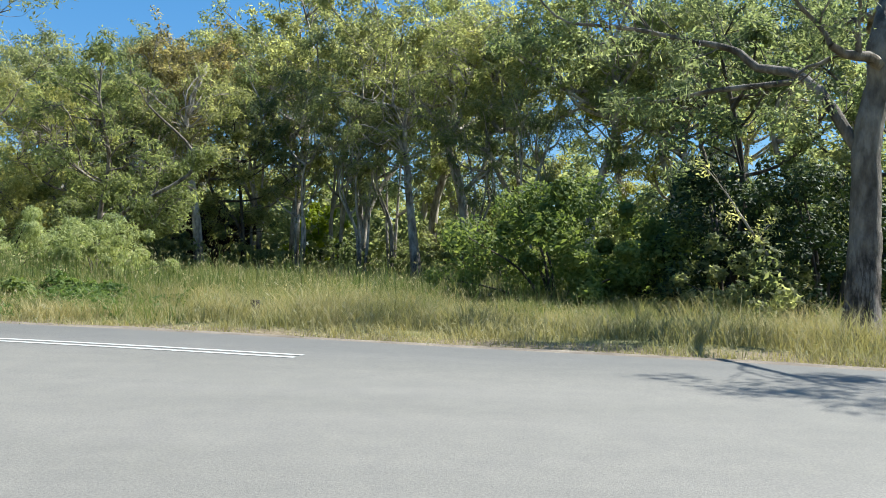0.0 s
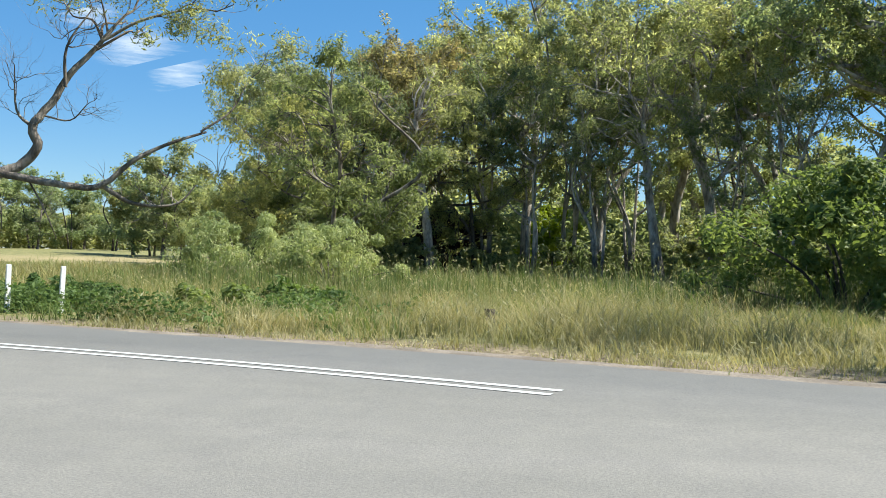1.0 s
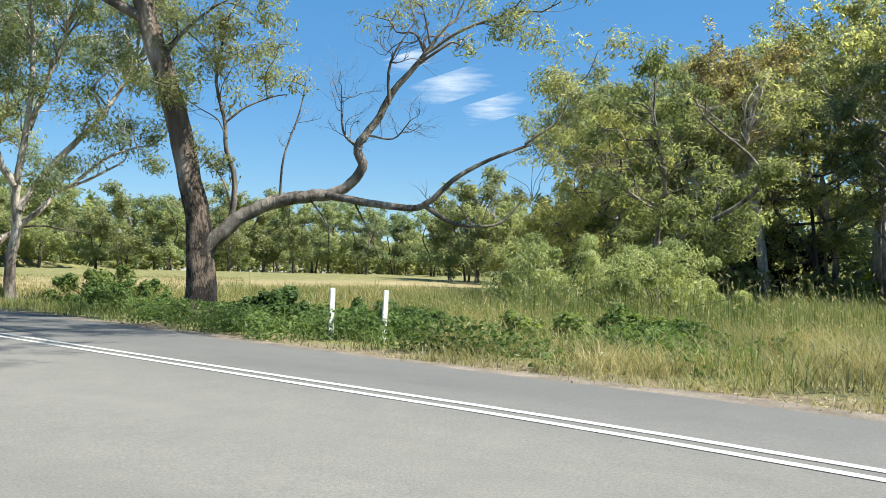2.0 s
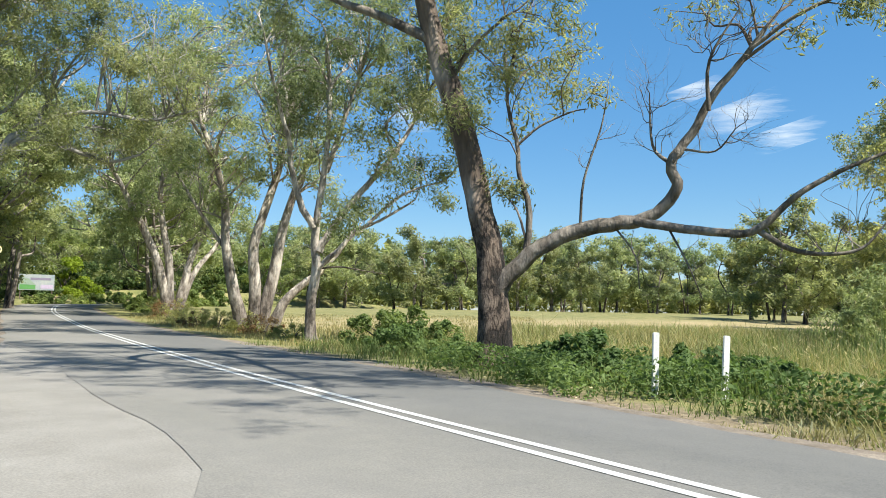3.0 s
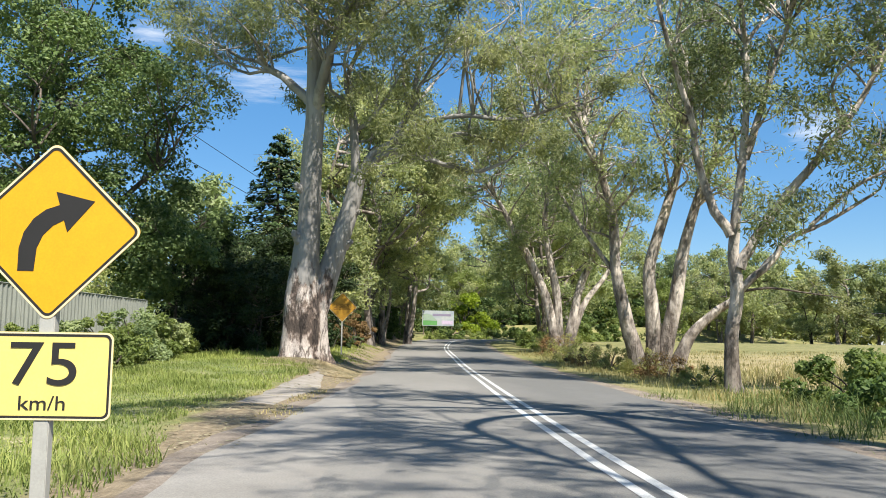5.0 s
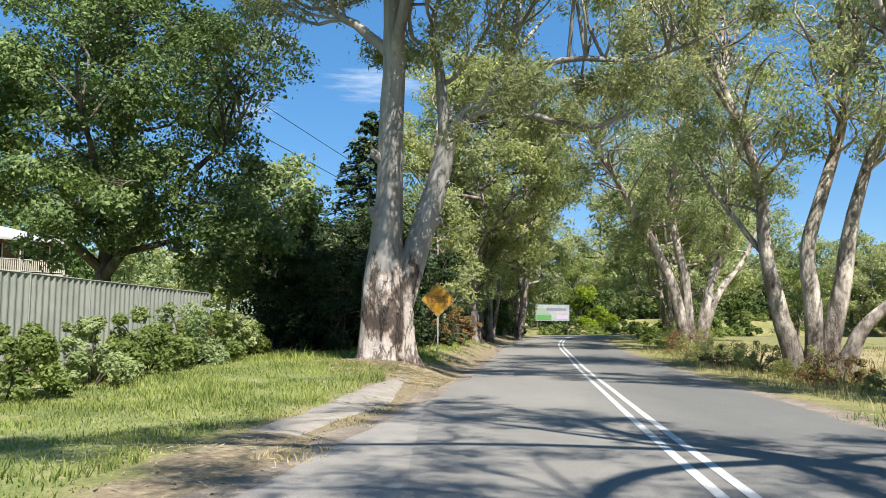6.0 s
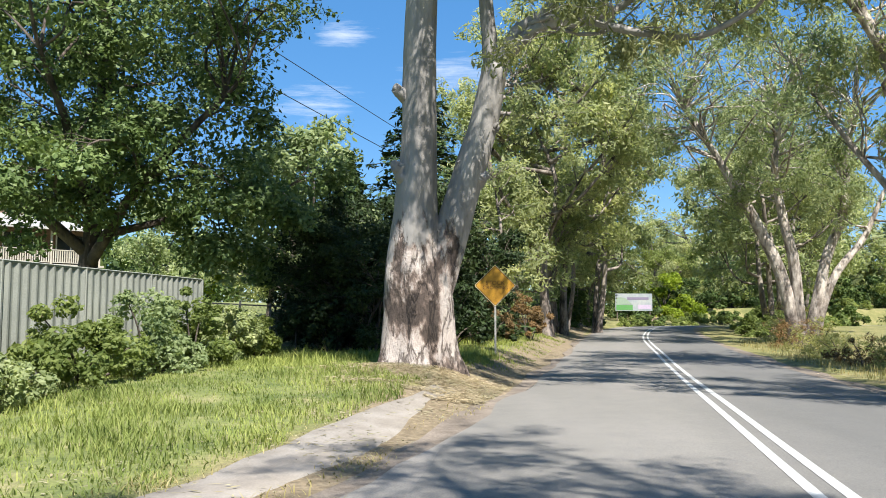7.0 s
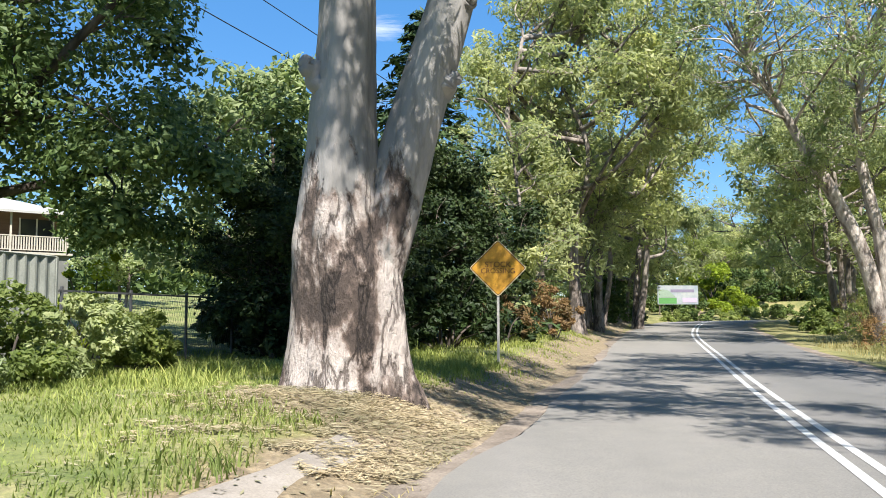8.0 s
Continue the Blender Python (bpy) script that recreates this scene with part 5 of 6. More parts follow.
# ---- thin fair-weather clouds, far off ----
def cloud_material():
    m, t, b = material("thin_cloud")
    n = noise_node(t, 0.009, 9, 0.72, (0.7, 0.7, 7.0))
    tc = t.nodes.new("ShaderNodeTexCoord")
    grad = t.nodes.new("ShaderNodeTexGradient")
    grad.gradient_type = "SPHERICAL"
    mp = t.nodes.new("ShaderNodeMapping")
    mp.inputs["Location"].default_value, mp.inputs["Scale"].default_value = (-1, -1, -1), (2, 2, 2)
    t.links.new(tc.outputs["Generated"], mp.inputs["Vector"])
    t.links.new(mp.outputs["Vector"], grad.inputs["Vector"])
    mul = node(t, "ShaderNodeMath")
    mul.operation = "MULTIPLY"
    t.links.new(n, mul.inputs[0])
    t.links.new(grad.outputs["Fac"], mul.inputs[1])
    veil = node(t, "ShaderNodeMapRange")
    veil.inputs[1].default_value, veil.inputs[2].default_value, veil.inputs[4].default_value = 0.25, 0.6, 0.6
    t.links.new(mul.outputs[0], veil.inputs[0])
    em = node(t, "ShaderNodeEmission", Color=(0.95, 0.97, 1.0, 1), Strength=0.6)
    tr = t.nodes.new("ShaderNodeBsdfTransparent")
    mx = t.nodes.new("ShaderNodeMixShader")
    t.links.new(veil.outputs[0], mx.inputs["Fac"])
    t.links.new(tr.outputs[0], mx.inputs[1])
    t.links.new(em.outputs[0], mx.inputs[2])
    t.links.new(mx.outputs[0], t.nodes["Material Output"].inputs["Surface"])
    return m


M_CLOUD = cloud_material()
for bearing, height, wide, tall, slope in ((34, 12.4, 16, 1.9, 18), (31.5, 10.9, 13, 1.5, 16), (37, 13.9, 11, 1.1, 18), (90, 15.5, 15, 6, 6), (98, 13.8, 16, 6, 4), (97, 18.4, 10, 4, 0), (55, 13, 10, 5, 8)):
    d = 2200.0
    a, e = radians(bearing), radians(height)
    n = 13
    verts = []
    for i in range(n):
        for j in range(5):
            u, w = (i / (n - 1) - 0.5) * radians(wide), (j / 4 - 0.5) * radians(tall)
            aa, ee = a - u, e + w - u * math.tan(radians(-slope))
            verts.append((-d * math.sin(aa) * math.cos(ee), d * math.cos(aa) * math.cos(ee), d * math.sin(ee)))
    k = np.array([(i * 5 + j, i * 5 + j + 1, i * 5 + j + 6, i * 5 + j + 5) for i in range(n - 1) for j in range(4)])
    ob = tagged(new("cloud", mesh("cloud", verts, k, M_CLOUD)), "thin white wisp of fair-weather cloud", "cloud", "clouds", "structure")
    ob.visible_shadow = False

# ---- the roadside with the fence, and the end of the road ----
OX, OY = -50.5, 1.4
OZ = float(ground_z(OX, OY)) - 0.1
make_tree("oak_tree", "large dark green broad-leaved tree behind the fence", [
    ([(OX, OY, OZ), (OX, OY, OZ + 2.5), (OX - 0.3, OY + 0.2, OZ + 6), (OX, OY + 0.3, OZ + 12)], 0.38, 0.14, 2, 2.5, 3),
    ([(OX, OY, OZ + 2.6), (OX + 1.2, OY + 2.0, OZ + 5.0), (OX + 1.5, OY + 4.5, OZ + 7.5)], 0.2, 0.08, 2, 2.2, 3),
    ([(OX, OY, OZ + 3.0), (OX + 1.5, OY - 2.5, OZ + 5.5), (OX + 2.0, OY - 5.0, OZ + 8)], 0.2, 0.08, 2, 2.2, 3),
    ([(OX - 0.2, OY, OZ + 4.0), (OX + 2.5, OY + 0.5, OZ + 6.0), (OX + 4.5, OY + 0.5, OZ + 8)], 0.18, 0.07, 2, 2.2, 3),
    ([(OX, OY, OZ + 3.5), (OX - 1.5, OY + 3.0, OZ + 4.5), (OX - 2.0, OY + 5.0, OZ + 5)], 0.14, 0.06, 2, 1.8, 3),
], M_BARK_DARK, M_LEAF_OAK, 41, (OX, OY, OZ), (0.16, 0.11), 36, 0.52, 0.2, "garden trees", arms=True, clump=1.9, pull=0.92, most=40, extra_ends=np.vstack([
    crown_core(410, (0.2, 0.4, 9.2), (5.0, 5.4, 5.2), 520), crown_core(409, (0.6, 0.2, 5.6), (3.8, 4.6, 1.6), 220),
    crown_lobes(411, (0.0, 0.6, 10.6), (6.2, 6.4, 5.6), 1250, 60), crown_lobes(412, (1.5, -3.4, 7.4), (4.5, 4.5, 2.6), 420, 20),
    crown_lobes(413, (-0.5, 4.6, 4.6), (3.2, 3.0, 2.4), 260, 16), crown_lobes(414, (3.4, 0.4, 4.7), (2.8, 3.2, 2.3), 360, 18), crown_lobes(415, (-1.5, -0.8, 6.9), (3.6, 3.4, 1.8), 300, 16)]))
# The hedge trees carry the old gum's crown shadow in their leaf colour.
shade = wood_tree("tree", "dense dark evergreen beside the old gum, leaves darkened for shade", 8, 7, M_BARK_DARK, M_LEAF_SHADE, 42, (0.2, 0.11), 24, 2, 0.03, 0.3, 0.5, tufts=420, lobes=26, group="garden trees", pull=0.95)
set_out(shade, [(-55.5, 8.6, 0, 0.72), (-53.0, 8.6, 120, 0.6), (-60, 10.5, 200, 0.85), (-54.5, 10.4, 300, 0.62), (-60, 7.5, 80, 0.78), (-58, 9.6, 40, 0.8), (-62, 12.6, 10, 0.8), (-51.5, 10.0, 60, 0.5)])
lit = wood_tree("tree", "sunlit light green tree behind the dark evergreens", 8, 7, M_BARK_GREY, M_LEAF_WILLOW, 46, (0.24, 0.14), 18, 2, 0.1, 0.3, 0.55, tufts=260, lobes=20, group="garden trees")
set_out(lit, [(-58.6, 6.3, 0, 1.06), (-74, 1.5, 90, 1.0), (-70, -3.0, 200, 0.8)])
def fir(x, y, h, wide, seed):
    """A broad conifer: whorls of drooping boughs, each a fan of short needled sprays."""
    rg = np.random.default_rng(seed)
    root = tagged(new("conifer_tree"), "broad dark green conifer behind the old gum", "tree", "garden trees")
    root.location = (x, y, float(ground_z(x, y)))
    v, f = tube([(0, 0, -0.3), (0, 0, h * 0.5), (0, 0, h * 0.97)], [0.22, 0.13, 0.02], 8)
    part("trunk", mesh("trunk", v, f, M_BARK_DARK), root)
    boughs, places, faces = [], [], []
    for tier in range(30):
        u = (tier + rg.uniform(0, 0.6)) / 30
        z, reach = h * (0.06 + 0.94 * u), wide * (1 - u) ** 0.85 + 0.15
        for k in range(7):
            a = 2 * math.pi * (k + rg.uniform(-0.3, 0.3)) / 7 + tier * 1.1
            r = reach * rg.uniform(0.7, 1.12)
            tip = np.array([math.cos(a) * r, math.sin(a) * r, z - 0.16 * r + 0.05 * r * r / max(wide, 1)])
            boughs.append(tube([(0, 0, z), tuple(tip * [0.5, 0.5, 1] + [0, 0, 0.03 * r]), tuple(tip)], [0.035, 0.022, 0.008], 3))
            n = int(22 + 48 * r / wide)
            s = rg.uniform(0.25, 1.05, n) ** 0.7
            side = rg.normal(size=n) * 0.2 * r * (1.1 - 0.6 * s)
            q = np.array([0, 0, z]) + (tip - [0, 0, z]) * s[:, None] + np.outer(side, [-math.sin(a), math.cos(a), 0])
            q[:, 2] += rg.normal(size=n) * 0.07 - 0.25 * np.abs(side)
            places.append(q)
            faces.append(np.column_stack([0.5 * math.cos(a) * s, 0.5 * math.sin(a) * s, 0 * s + 0.7]))
    v, f = joined(boughs)
    tagged(part("branchwork", mesh("branchwork", v, f, M_BARK_DARK), root), kind="stuff")
    v, f = leaves(rg, np.vstack(places), 0.36, 0.15, 0.25, out=np.vstack(faces), loose=0.35)
    tagged(part("crown", mesh("crown", v, f, M_CONIFER, False), root), kind="stuff")


fir(-64.5, 10.9, 12.6, 5.2, 60)
fir(-66.5, 7.2, 9.0, 2.8, 61)
end_green = wood_tree("tree", "full green tree at the bend in the road", 13, 11, M_BARK_GREY, M_LEAF_WEEP, 43, (0.36, 0.13), 16, 2, 0.05, 0.5, 0.65, tufts=360, lobes=24, group="trees at the bend", pull=0.9)
end_bright = wood_tree("tree", "light green tree at the bend in the road", 10, 10, M_BARK_GREY, M_LEAF_BRIGHT, 44, (0.4, 0.15), 14, 2, 0.03, 0.5, 0.65, tufts=340, lobes=22, group="trees at the bend", pull=0.9)
set_out(end_green, [(-86, 19.8, 0, 1.05), (-78, 16.0, 80, 0.9), (-97, 23.0, 150, 1.0), (-150, 58, 50, 1.2), (-152, 42, 200, 1.3), (-108, 22, 300, 1.1), (-122, 25, 20, 1.1), (-138, 80, 110, 1.1), (-69.5, 14.0, 140, 0.82), (-93, 37.5, 260, 1.4), (-105, 42.0, 30, 1.45), (-117, 48.0, 330, 1.5), (-104, 20.5, 190, 1.4)])
set_out(end_bright, [(-147, 50, 0, 1.2), (-147, 41, 140, 0.9), (-153, 66, 250, 1.3), (-158, 34, 30, 1.2), (-122, 62, 70, 0.9)])
trunky = wood_tree("gum_tree", "old dark-trunked gum with weeping foliage beside the road", 14, 10, M_BARK_GREY, M_LEAF_WEEP, 45, (0.24, 0.085), 27, 2, 0.2, 0.9, 0.42, tufts=520, lobes=32, forks=18, group="trees at the bend", pull=0.9)
set_out(trunky, [(-73.5, 18.0, 0, 1.35), (-80, 19.0, 100, 1.5), (-90, 22.5, 220, 1.4), (-84, 34, 40, 1.2), (-97, 38.5, 160, 1.2)])
make_bush("bush", "rounded yellow-green bush behind the billboard", (-138.5, 39.6, 1.2), (4.4, 3.8, 6.8), M_LEAF_LIME, 51, 9500, (0.4, 0.24), 26)
make_bush("bush", "reddish dry shrub under the roadside trees", (-66.5, 16.0, 0.9), (1.6, 1.2, 1.9), M_LEAF_RUST, 52, 3500, (0.16, 0.06), 16)
make_bush("bush", "reddish dry shrub under the roadside trees", (-60.5, 14.0, 0.8), (0.9, 0.8, 1.8), M_LEAF_RUST, 53, 1800, (0.16, 0.06), 10)

# fence, shrubs, house
M_FENCE = surface("fence_sheet_pale", [(0.3, (0.209, 0.217, 0.190)), (0.7, (0.282, 0.290, 0.250))], scale=1.2, rough=0.55)
def fence(name, a, b, height, label):
    root = tagged(new(name), label, "fence")
    a, b = np.array(a), np.array(b)
    n = max(1, round(float(np.linalg.norm((b - a)[:2])) / 2.35))
    root.location = a
    for k in range(n):
        p, q = (b - a) * k / n, (b - a) * (k + 1) / n
        m = 60
        s = np.linspace(0.004, 0.996, m)
        line = p + (q - p) * s[:, None]
        side = np.array([-(q - p)[1], (q - p)[0], 0]) / np.linalg.norm((q - p)[:2])
        line = line + side * (0.018 * np.clip(1.6 * np.sin(np.arange(m) * 2 * np.pi / 6), -1, 1))[:, None]
        v = np.vstack([line, line + [0, 0, height], line + side * 0.006, line + side * 0.006 + [0, 0, height]])
        i = np.arange(m - 1)
        f = np.vstack([np.stack([i, i + 1, i + m + 1, i + m], -1), np.stack([i + 2 * m + 1, i + 2 * m, i + 3 * m, i + 3 * m + 1], -1), np.stack([i + m, i + m + 1, i + 3 * m + 1, i + 3 * m], -1)])
        part("panel", mesh("panel", v, f, M_FENCE, False), root)
        part("post", box("post", (0.06, 0.06, height + 0.06), tuple(p + [0, 0, height / 2]), M_FENCE, 0.004), root)
        v, f = tube([p + [0, 0, height + 0.02], q + [0, 0, height + 0.02]], [0.03, 0.03], 4)
        part("top_rail", mesh("top_rail", v, f, M_FENCE, False), root)
    part("post", box("post", (0.06, 0.06, height + 0.06), tuple(b - a + [0, 0, height / 2]), M_FENCE, 0.004), root)
    return root


fence("fence", (-30.0, 2.6, 0.43), (-46.8, 6.03, 0.46), 2.08, "pale ribbed sheet-metal fence behind the shrubs")
for k, (x, y, w, h) in enumerate([(-34.5, 4.7, 1.2, 1.3), (-37.4, 5.3, 1.1, 1.25), (-40.0, 5.9, 1.2, 1.35), (-42.3, 6.3, 1.15, 1.5), (-44.2, 6.6, 1.1, 1.6), (-45.8, 6.9, 0.9, 1.45), (-47.6, 7.2, 0.8, 0.95)]):
    make_bush("shrub", "leafy light green shrub in front of the fence", (x, y, float(ground_z(x, y))), (w * 1.25, w * 0.85, h), M_LEAF_WILLOW if k % 2 else M_LEAF_BRIGHT, 70 + k, 6800, (0.11, 0.07), 26, group="shrubs by the fence")

make_bush("shrub", "yellow-green sunlit shrub behind the sheet fence", (-50.6, 4.9, float(ground_z(-50.6, 4.9))), (0.8, 0.7, 2.6), M_LEAF_LIME, 79, 2200, (0.13, 0.07), 16, group="shrubs by the fence")

# weatherboard house with a verandah, behind the fence
M_BRICK = surface("house_brown_boards", [(0.3, (0.124, 0.0744, 0.0496)), (0.7, (0.186, 0.118, 0.0806))], scale=2, fine=30, rough=0.8, stretch=(0.2, 0.2, 4))
M_ROOF = surface("house_pale_roof", [(0.3, (0.31, 0.298, 0.273)), (0.7, (0.384, 0.372, 0.347))], scale=1.5, rough=0.5)
M_TIMBER = plain("verandah_cream_timber", (0.384, 0.347, 0.285), 0.6)
M_GLASS, gt, gb = material("window_glass")
gb.inputs["Base Color"].default_value, gb.inputs["Roughness"].default_value = (0.03, 0.035, 0.04, 1), 0.06
M_BASE = surface("house_rendered_base", [(0.3, (0.105, 0.105, 0.0961)), (0.7, (0.149, 0.149, 0.136))], scale=1.5, rough=0.85)
house = tagged(new("house"), "brown house with cream verandah railing and pale roof", "house")
house.matrix_basis = pose(-78.6, -9.9, 2.4, 0, 0, 42)
FL = 2.6                                              # verandah floor over the house's ground
part("base_wall", box("base_wall", (8.0, 12.0, FL), (-4.0, -6.0, FL / 2), M_BASE, 0.01), house)
part("wall", box("wall", (6.2, 11.6, 2.5), (-4.9, -6.0, FL + 1.25), M_BRICK, 0.01), house)
part("verandah_floor", box("verandah_floor", (8.3, 12.3, 0.12), (-3.95, -6.0, FL + 0.02), M_TIMBER, 0.01), house)
bm = bmesh.new()
ring = [bm.verts.new(p) for p in ((0.5, 0.4, FL + 2.15), (0.5, -12.4, FL + 2.15), (-8.4, -12.4, FL + 2.15), (-8.4, 0.4, FL + 2.15))]
ridge = [bm.verts.new(p) for p in ((-3.9, -4.0, FL + 3.5), (-3.9, -8.0, FL + 3.5))]
for fs in ((ring[0], ridge[0], ridge[1], ring[1]), (ring[1], ridge[1], ring[2]), (ring[2], ridge[1], ridge[0], ring[3]), (ring[3], ridge[0], ring[0])):
    bm.faces.new(fs[::-1])
ext = bmesh.ops.extrude_face_region(bm, geom=bm.faces[:])
bmesh.ops.translate(bm, verts=[v for v in ext["geom"] if isinstance(v, bmesh.types.BMVert)], vec=(0, 0, 0.12))
bmesh.ops.recalc_face_normals(bm, faces=bm.faces[:])
part("roof", bm_mesh("roof", bm, M_ROOF), house, "pale sheet roof")
part("upper_wall", box("upper_wall", (3.0, 5.0, 1.3), (-4.5, -6.0, FL + 3.3), M_BRICK, 0.01), house, "small upper storey")
part("upper_roof", box("upper_roof", (3.6, 5.6, 0.14), (-4.5, -6.0, FL + 4.0), M_ROOF, 0.02), house)
for y in (-0.1, -3.0, -6.0, -9.0, -11.9):
    part("verandah_post", box("verandah_post", (0.1, 0.1, 2.2), (0.0, y, FL + 1.1), M_TIMBER, 0.008), house)
rail = part("handrail", box("handrail", (0.07, 11.8, 0.06), (0.0, -6.0, FL + 0.95), M_TIMBER, 0.006), house)
part("bottom_rail", box("bottom_rail", (0.05, 11.8, 0.05), (0.0, -6.0, FL + 0.2), M_TIMBER, 0.006), house)
slat = box("slat", (0.02, 0.07, 0.75), (0, 0, 0), M_TIMBER)
for k in range(88):
    part("slat", slat, house, at=(0.0, -0.2 - k * 0.133, FL + 0.57))
for y in (-1.3, -4.4, -7.6):
    w = part("window", box("window", (0.05, 1.7, 1.4), (-1.78, y, FL + 1.35), M_GLASS), house, "dark glazed window")
    for dy in (-0.88, 0.0, 0.88):
        part("window_frame", box("window_frame", (0.08, 0.08, 1.5), (-1.76, y + dy, FL + 1.35), M_WHITE, 0.005), w)

# overhead cables
def cable(a, b, sag, r=0.018):
    a, b = np.array(a, float), np.array(b, float)
    s = np.linspace(0, 1, 24)[:, None]
    line = a + (b - a) * s - np.array([0, 0, 1.0]) * sag * 4 * s * (1 - s)
    v, f = tube(line, np.full(24, r), 5)
    return tagged(new("overhead_cable", mesh("overhead_cable", v, f, M_WIRE)), "black overhead power cable", "cable", "overhead cables")


cable((-20, -8.2, 14.7), (-85, 15.2, 10.8), 0.25)
cable((-20, -8.1, 12.7), (-85, 16.6, 8.8), 0.25)
# Fills the hedge foot; its near-black leaf colour includes the shade there.
dense = make_bush("bush", "evergreen undergrowth beside the old gum, leaf colour darkened for shade", (0, 0, 0), (1.9, 1.7, 3.0), M_LEAF_SHADE, 47, 5200, (0.17, 0.1), 30, group="garden undergrowth")
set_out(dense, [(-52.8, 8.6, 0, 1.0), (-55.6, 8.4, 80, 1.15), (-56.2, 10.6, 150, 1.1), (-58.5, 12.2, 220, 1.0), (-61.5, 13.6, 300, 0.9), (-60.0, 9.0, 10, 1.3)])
# Dark bushes at the bend; the shade among the trunks is in their colour.
gloom = make_bush("bush", "dark green undergrowth at the bend, with the shade in its colour", (0, 0, 0), (3.0, 2.4, 3.6), M_LEAF_DARK, 49, 4200, (0.34, 0.2), 28, group="shrubs at the bend")
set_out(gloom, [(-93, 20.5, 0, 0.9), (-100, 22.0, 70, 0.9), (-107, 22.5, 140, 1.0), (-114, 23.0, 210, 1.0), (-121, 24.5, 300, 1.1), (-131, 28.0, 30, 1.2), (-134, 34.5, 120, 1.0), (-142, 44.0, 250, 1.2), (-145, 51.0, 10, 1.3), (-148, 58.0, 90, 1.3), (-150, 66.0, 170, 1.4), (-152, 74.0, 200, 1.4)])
low = make_bush("low_shrub", "low bright green shrub on the outside of the bend", (0, 0, 0), (2.0, 1.6, 1.1), M_LEAF_BRIGHT, 48, 1800, (0.3, 0.16), 16, group="shrubs at the bend")
set_out(low, [(-117, 31.5, 0, 1.0), (-121, 33.6, 50, 1.0), (-126, 37.5, 100, 1.1), (-130, 40.5, 150, 1.0), (-133.5, 44.0, 200, 1.2), (-137, 48, 30, 1.1), (-139.5, 53, 80, 1.2), (-142, 59, 10, 1.3), (-144, 66, 60, 1.2), (-112, 29.6, 20, 0.9), (-82, 33.2, 40, 1.2), (-87, 35.0, 140, 1.4), (-92, 36.6, 240, 1.3), (-97.5, 38.6, 300, 1.5), (-103, 41.0, 10, 1.6), (-109, 44.0, 90, 1.7), (-115, 48.0, 170, 1.8), (-121, 53.0, 220, 1.9)])

# ---- signs, posts, billboard ----
def guide_post(x, y, lean_x=0.0, lean_y=0.0, facing=0.0, reflector=True, rise=0.0):
    root = tagged(new("guide_post"), "white plastic roadside guide post with red reflector" if reflector else "white plastic roadside guide post", "guide post", "guide posts")
    root.matrix_basis = pose(x, y, float(ground_z(x, y)), lean_x, lean_y, facing)
    part("post", box("post", (0.1, 0.035, 1.2), (0, 0, 0.31 + rise), M_WHITE, 0.01), root)
    if reflector:
        part("reflector", box("reflector", (0.055, 0.012, 0.24), (0, -0.0225, 0.73 + rise), M_RED, 0.004), root, "red reflector strip")
    return root


guide_post(-15.87, 8.71, 0, 3.0, 75, rise=0.03)
guide_post(-13.05, 17.15, -1.0, 1.5, 62, False)
guide_post(-12.25, 17.65, -2.0, 3.5, 62, False)


def diamond_sign(name, label, side, x, y, face, mat, ink, post_top, centre_z, post_w=0.06):
    root = tagged(new(name), label, "road sign")
    root.matrix_basis = pose(x, y, float(ground_z(x, y)), 0, 0, face)
    part("post", box("post", (post_w, post_w * 0.8, post_top + 0.3), (0, 0.04, (post_top - 0.3) / 2), M_GREY_METAL, 0.006), root, "grey galvanised post")
    plate = part("plate", flat_shape("plate", turned(rounded(side, side, side * 0.07), 45), 0.004, mat), root, at=(0, 0, centre_z))
    part("rim", ring_shape("rim", turned(rounded(side - 0.002, side - 0.002, side * 0.07), 45), turned(rounded(side - 0.03, side - 0.03, side * 0.06), 45), 0.002, M_SIGN_RIM), plate, at=(0, -0.0045, 0))
    part("border", ring_shape("border", turned(rounded(side - 0.03, side - 0.03, side * 0.06), 45), turned(rounded(side - 0.066, side - 0.066, side * 0.045), 45), 0.002, ink), plate, at=(0, -0.0045, 0))
    return root, plate


bend, plate = diamond_sign("bend_sign", "yellow diamond warning sign with black right-bend arrow above a speed plate", 0.885, -18.6, 9.02, 80, M_SIGN_YELLOW, M_SIGN_BLACK, 2.3, 2.09, 0.105)
shaft = [(-0.22, -0.276), (-0.22, -0.12), (-0.192, -0.01), (-0.13, 0.085), (-0.05, 0.148), (0.045, 0.182), (0.085, 0.08), (0.005, 0.038), (-0.06, -0.03), (-0.098, -0.12), (-0.11, -0.276)]
part("arrow", flat_shape("arrow", shaft[::-1], 0.0025, M_SIGN_BLACK), plate, "black bend arrow", at=(0, -0.0045, 0))
part("arrow_head", flat_shape("arrow_head", [(0.015, 0.273), (0.103, -0.006), (0.282, 0.209)], 0.0025, M_SIGN_BLACK), plate, "black bend arrow head", at=(0, -0.0048, 0))
speed = part("speed_plate", flat_shape("speed_plate", rounded(0.92, 0.59, 0.05), 0.004, M_PLATE_GLARE_YELLOW), bend, "yellow advisory speed plate", at=(0.0, -0.004, 1.105))
part("rim", ring_shape("rim", rounded(0.918, 0.588, 0.05), rounded(0.895, 0.565, 0.045), 0.002, M_SIGN_RIM), speed, at=(0, -0.0045, 0))
part("border", ring_shape("border", rounded(0.895, 0.565, 0.045), rounded(0.862, 0.532, 0.035), 0.002, M_SIGN_BLACK), speed, at=(0, -0.0045, 0))
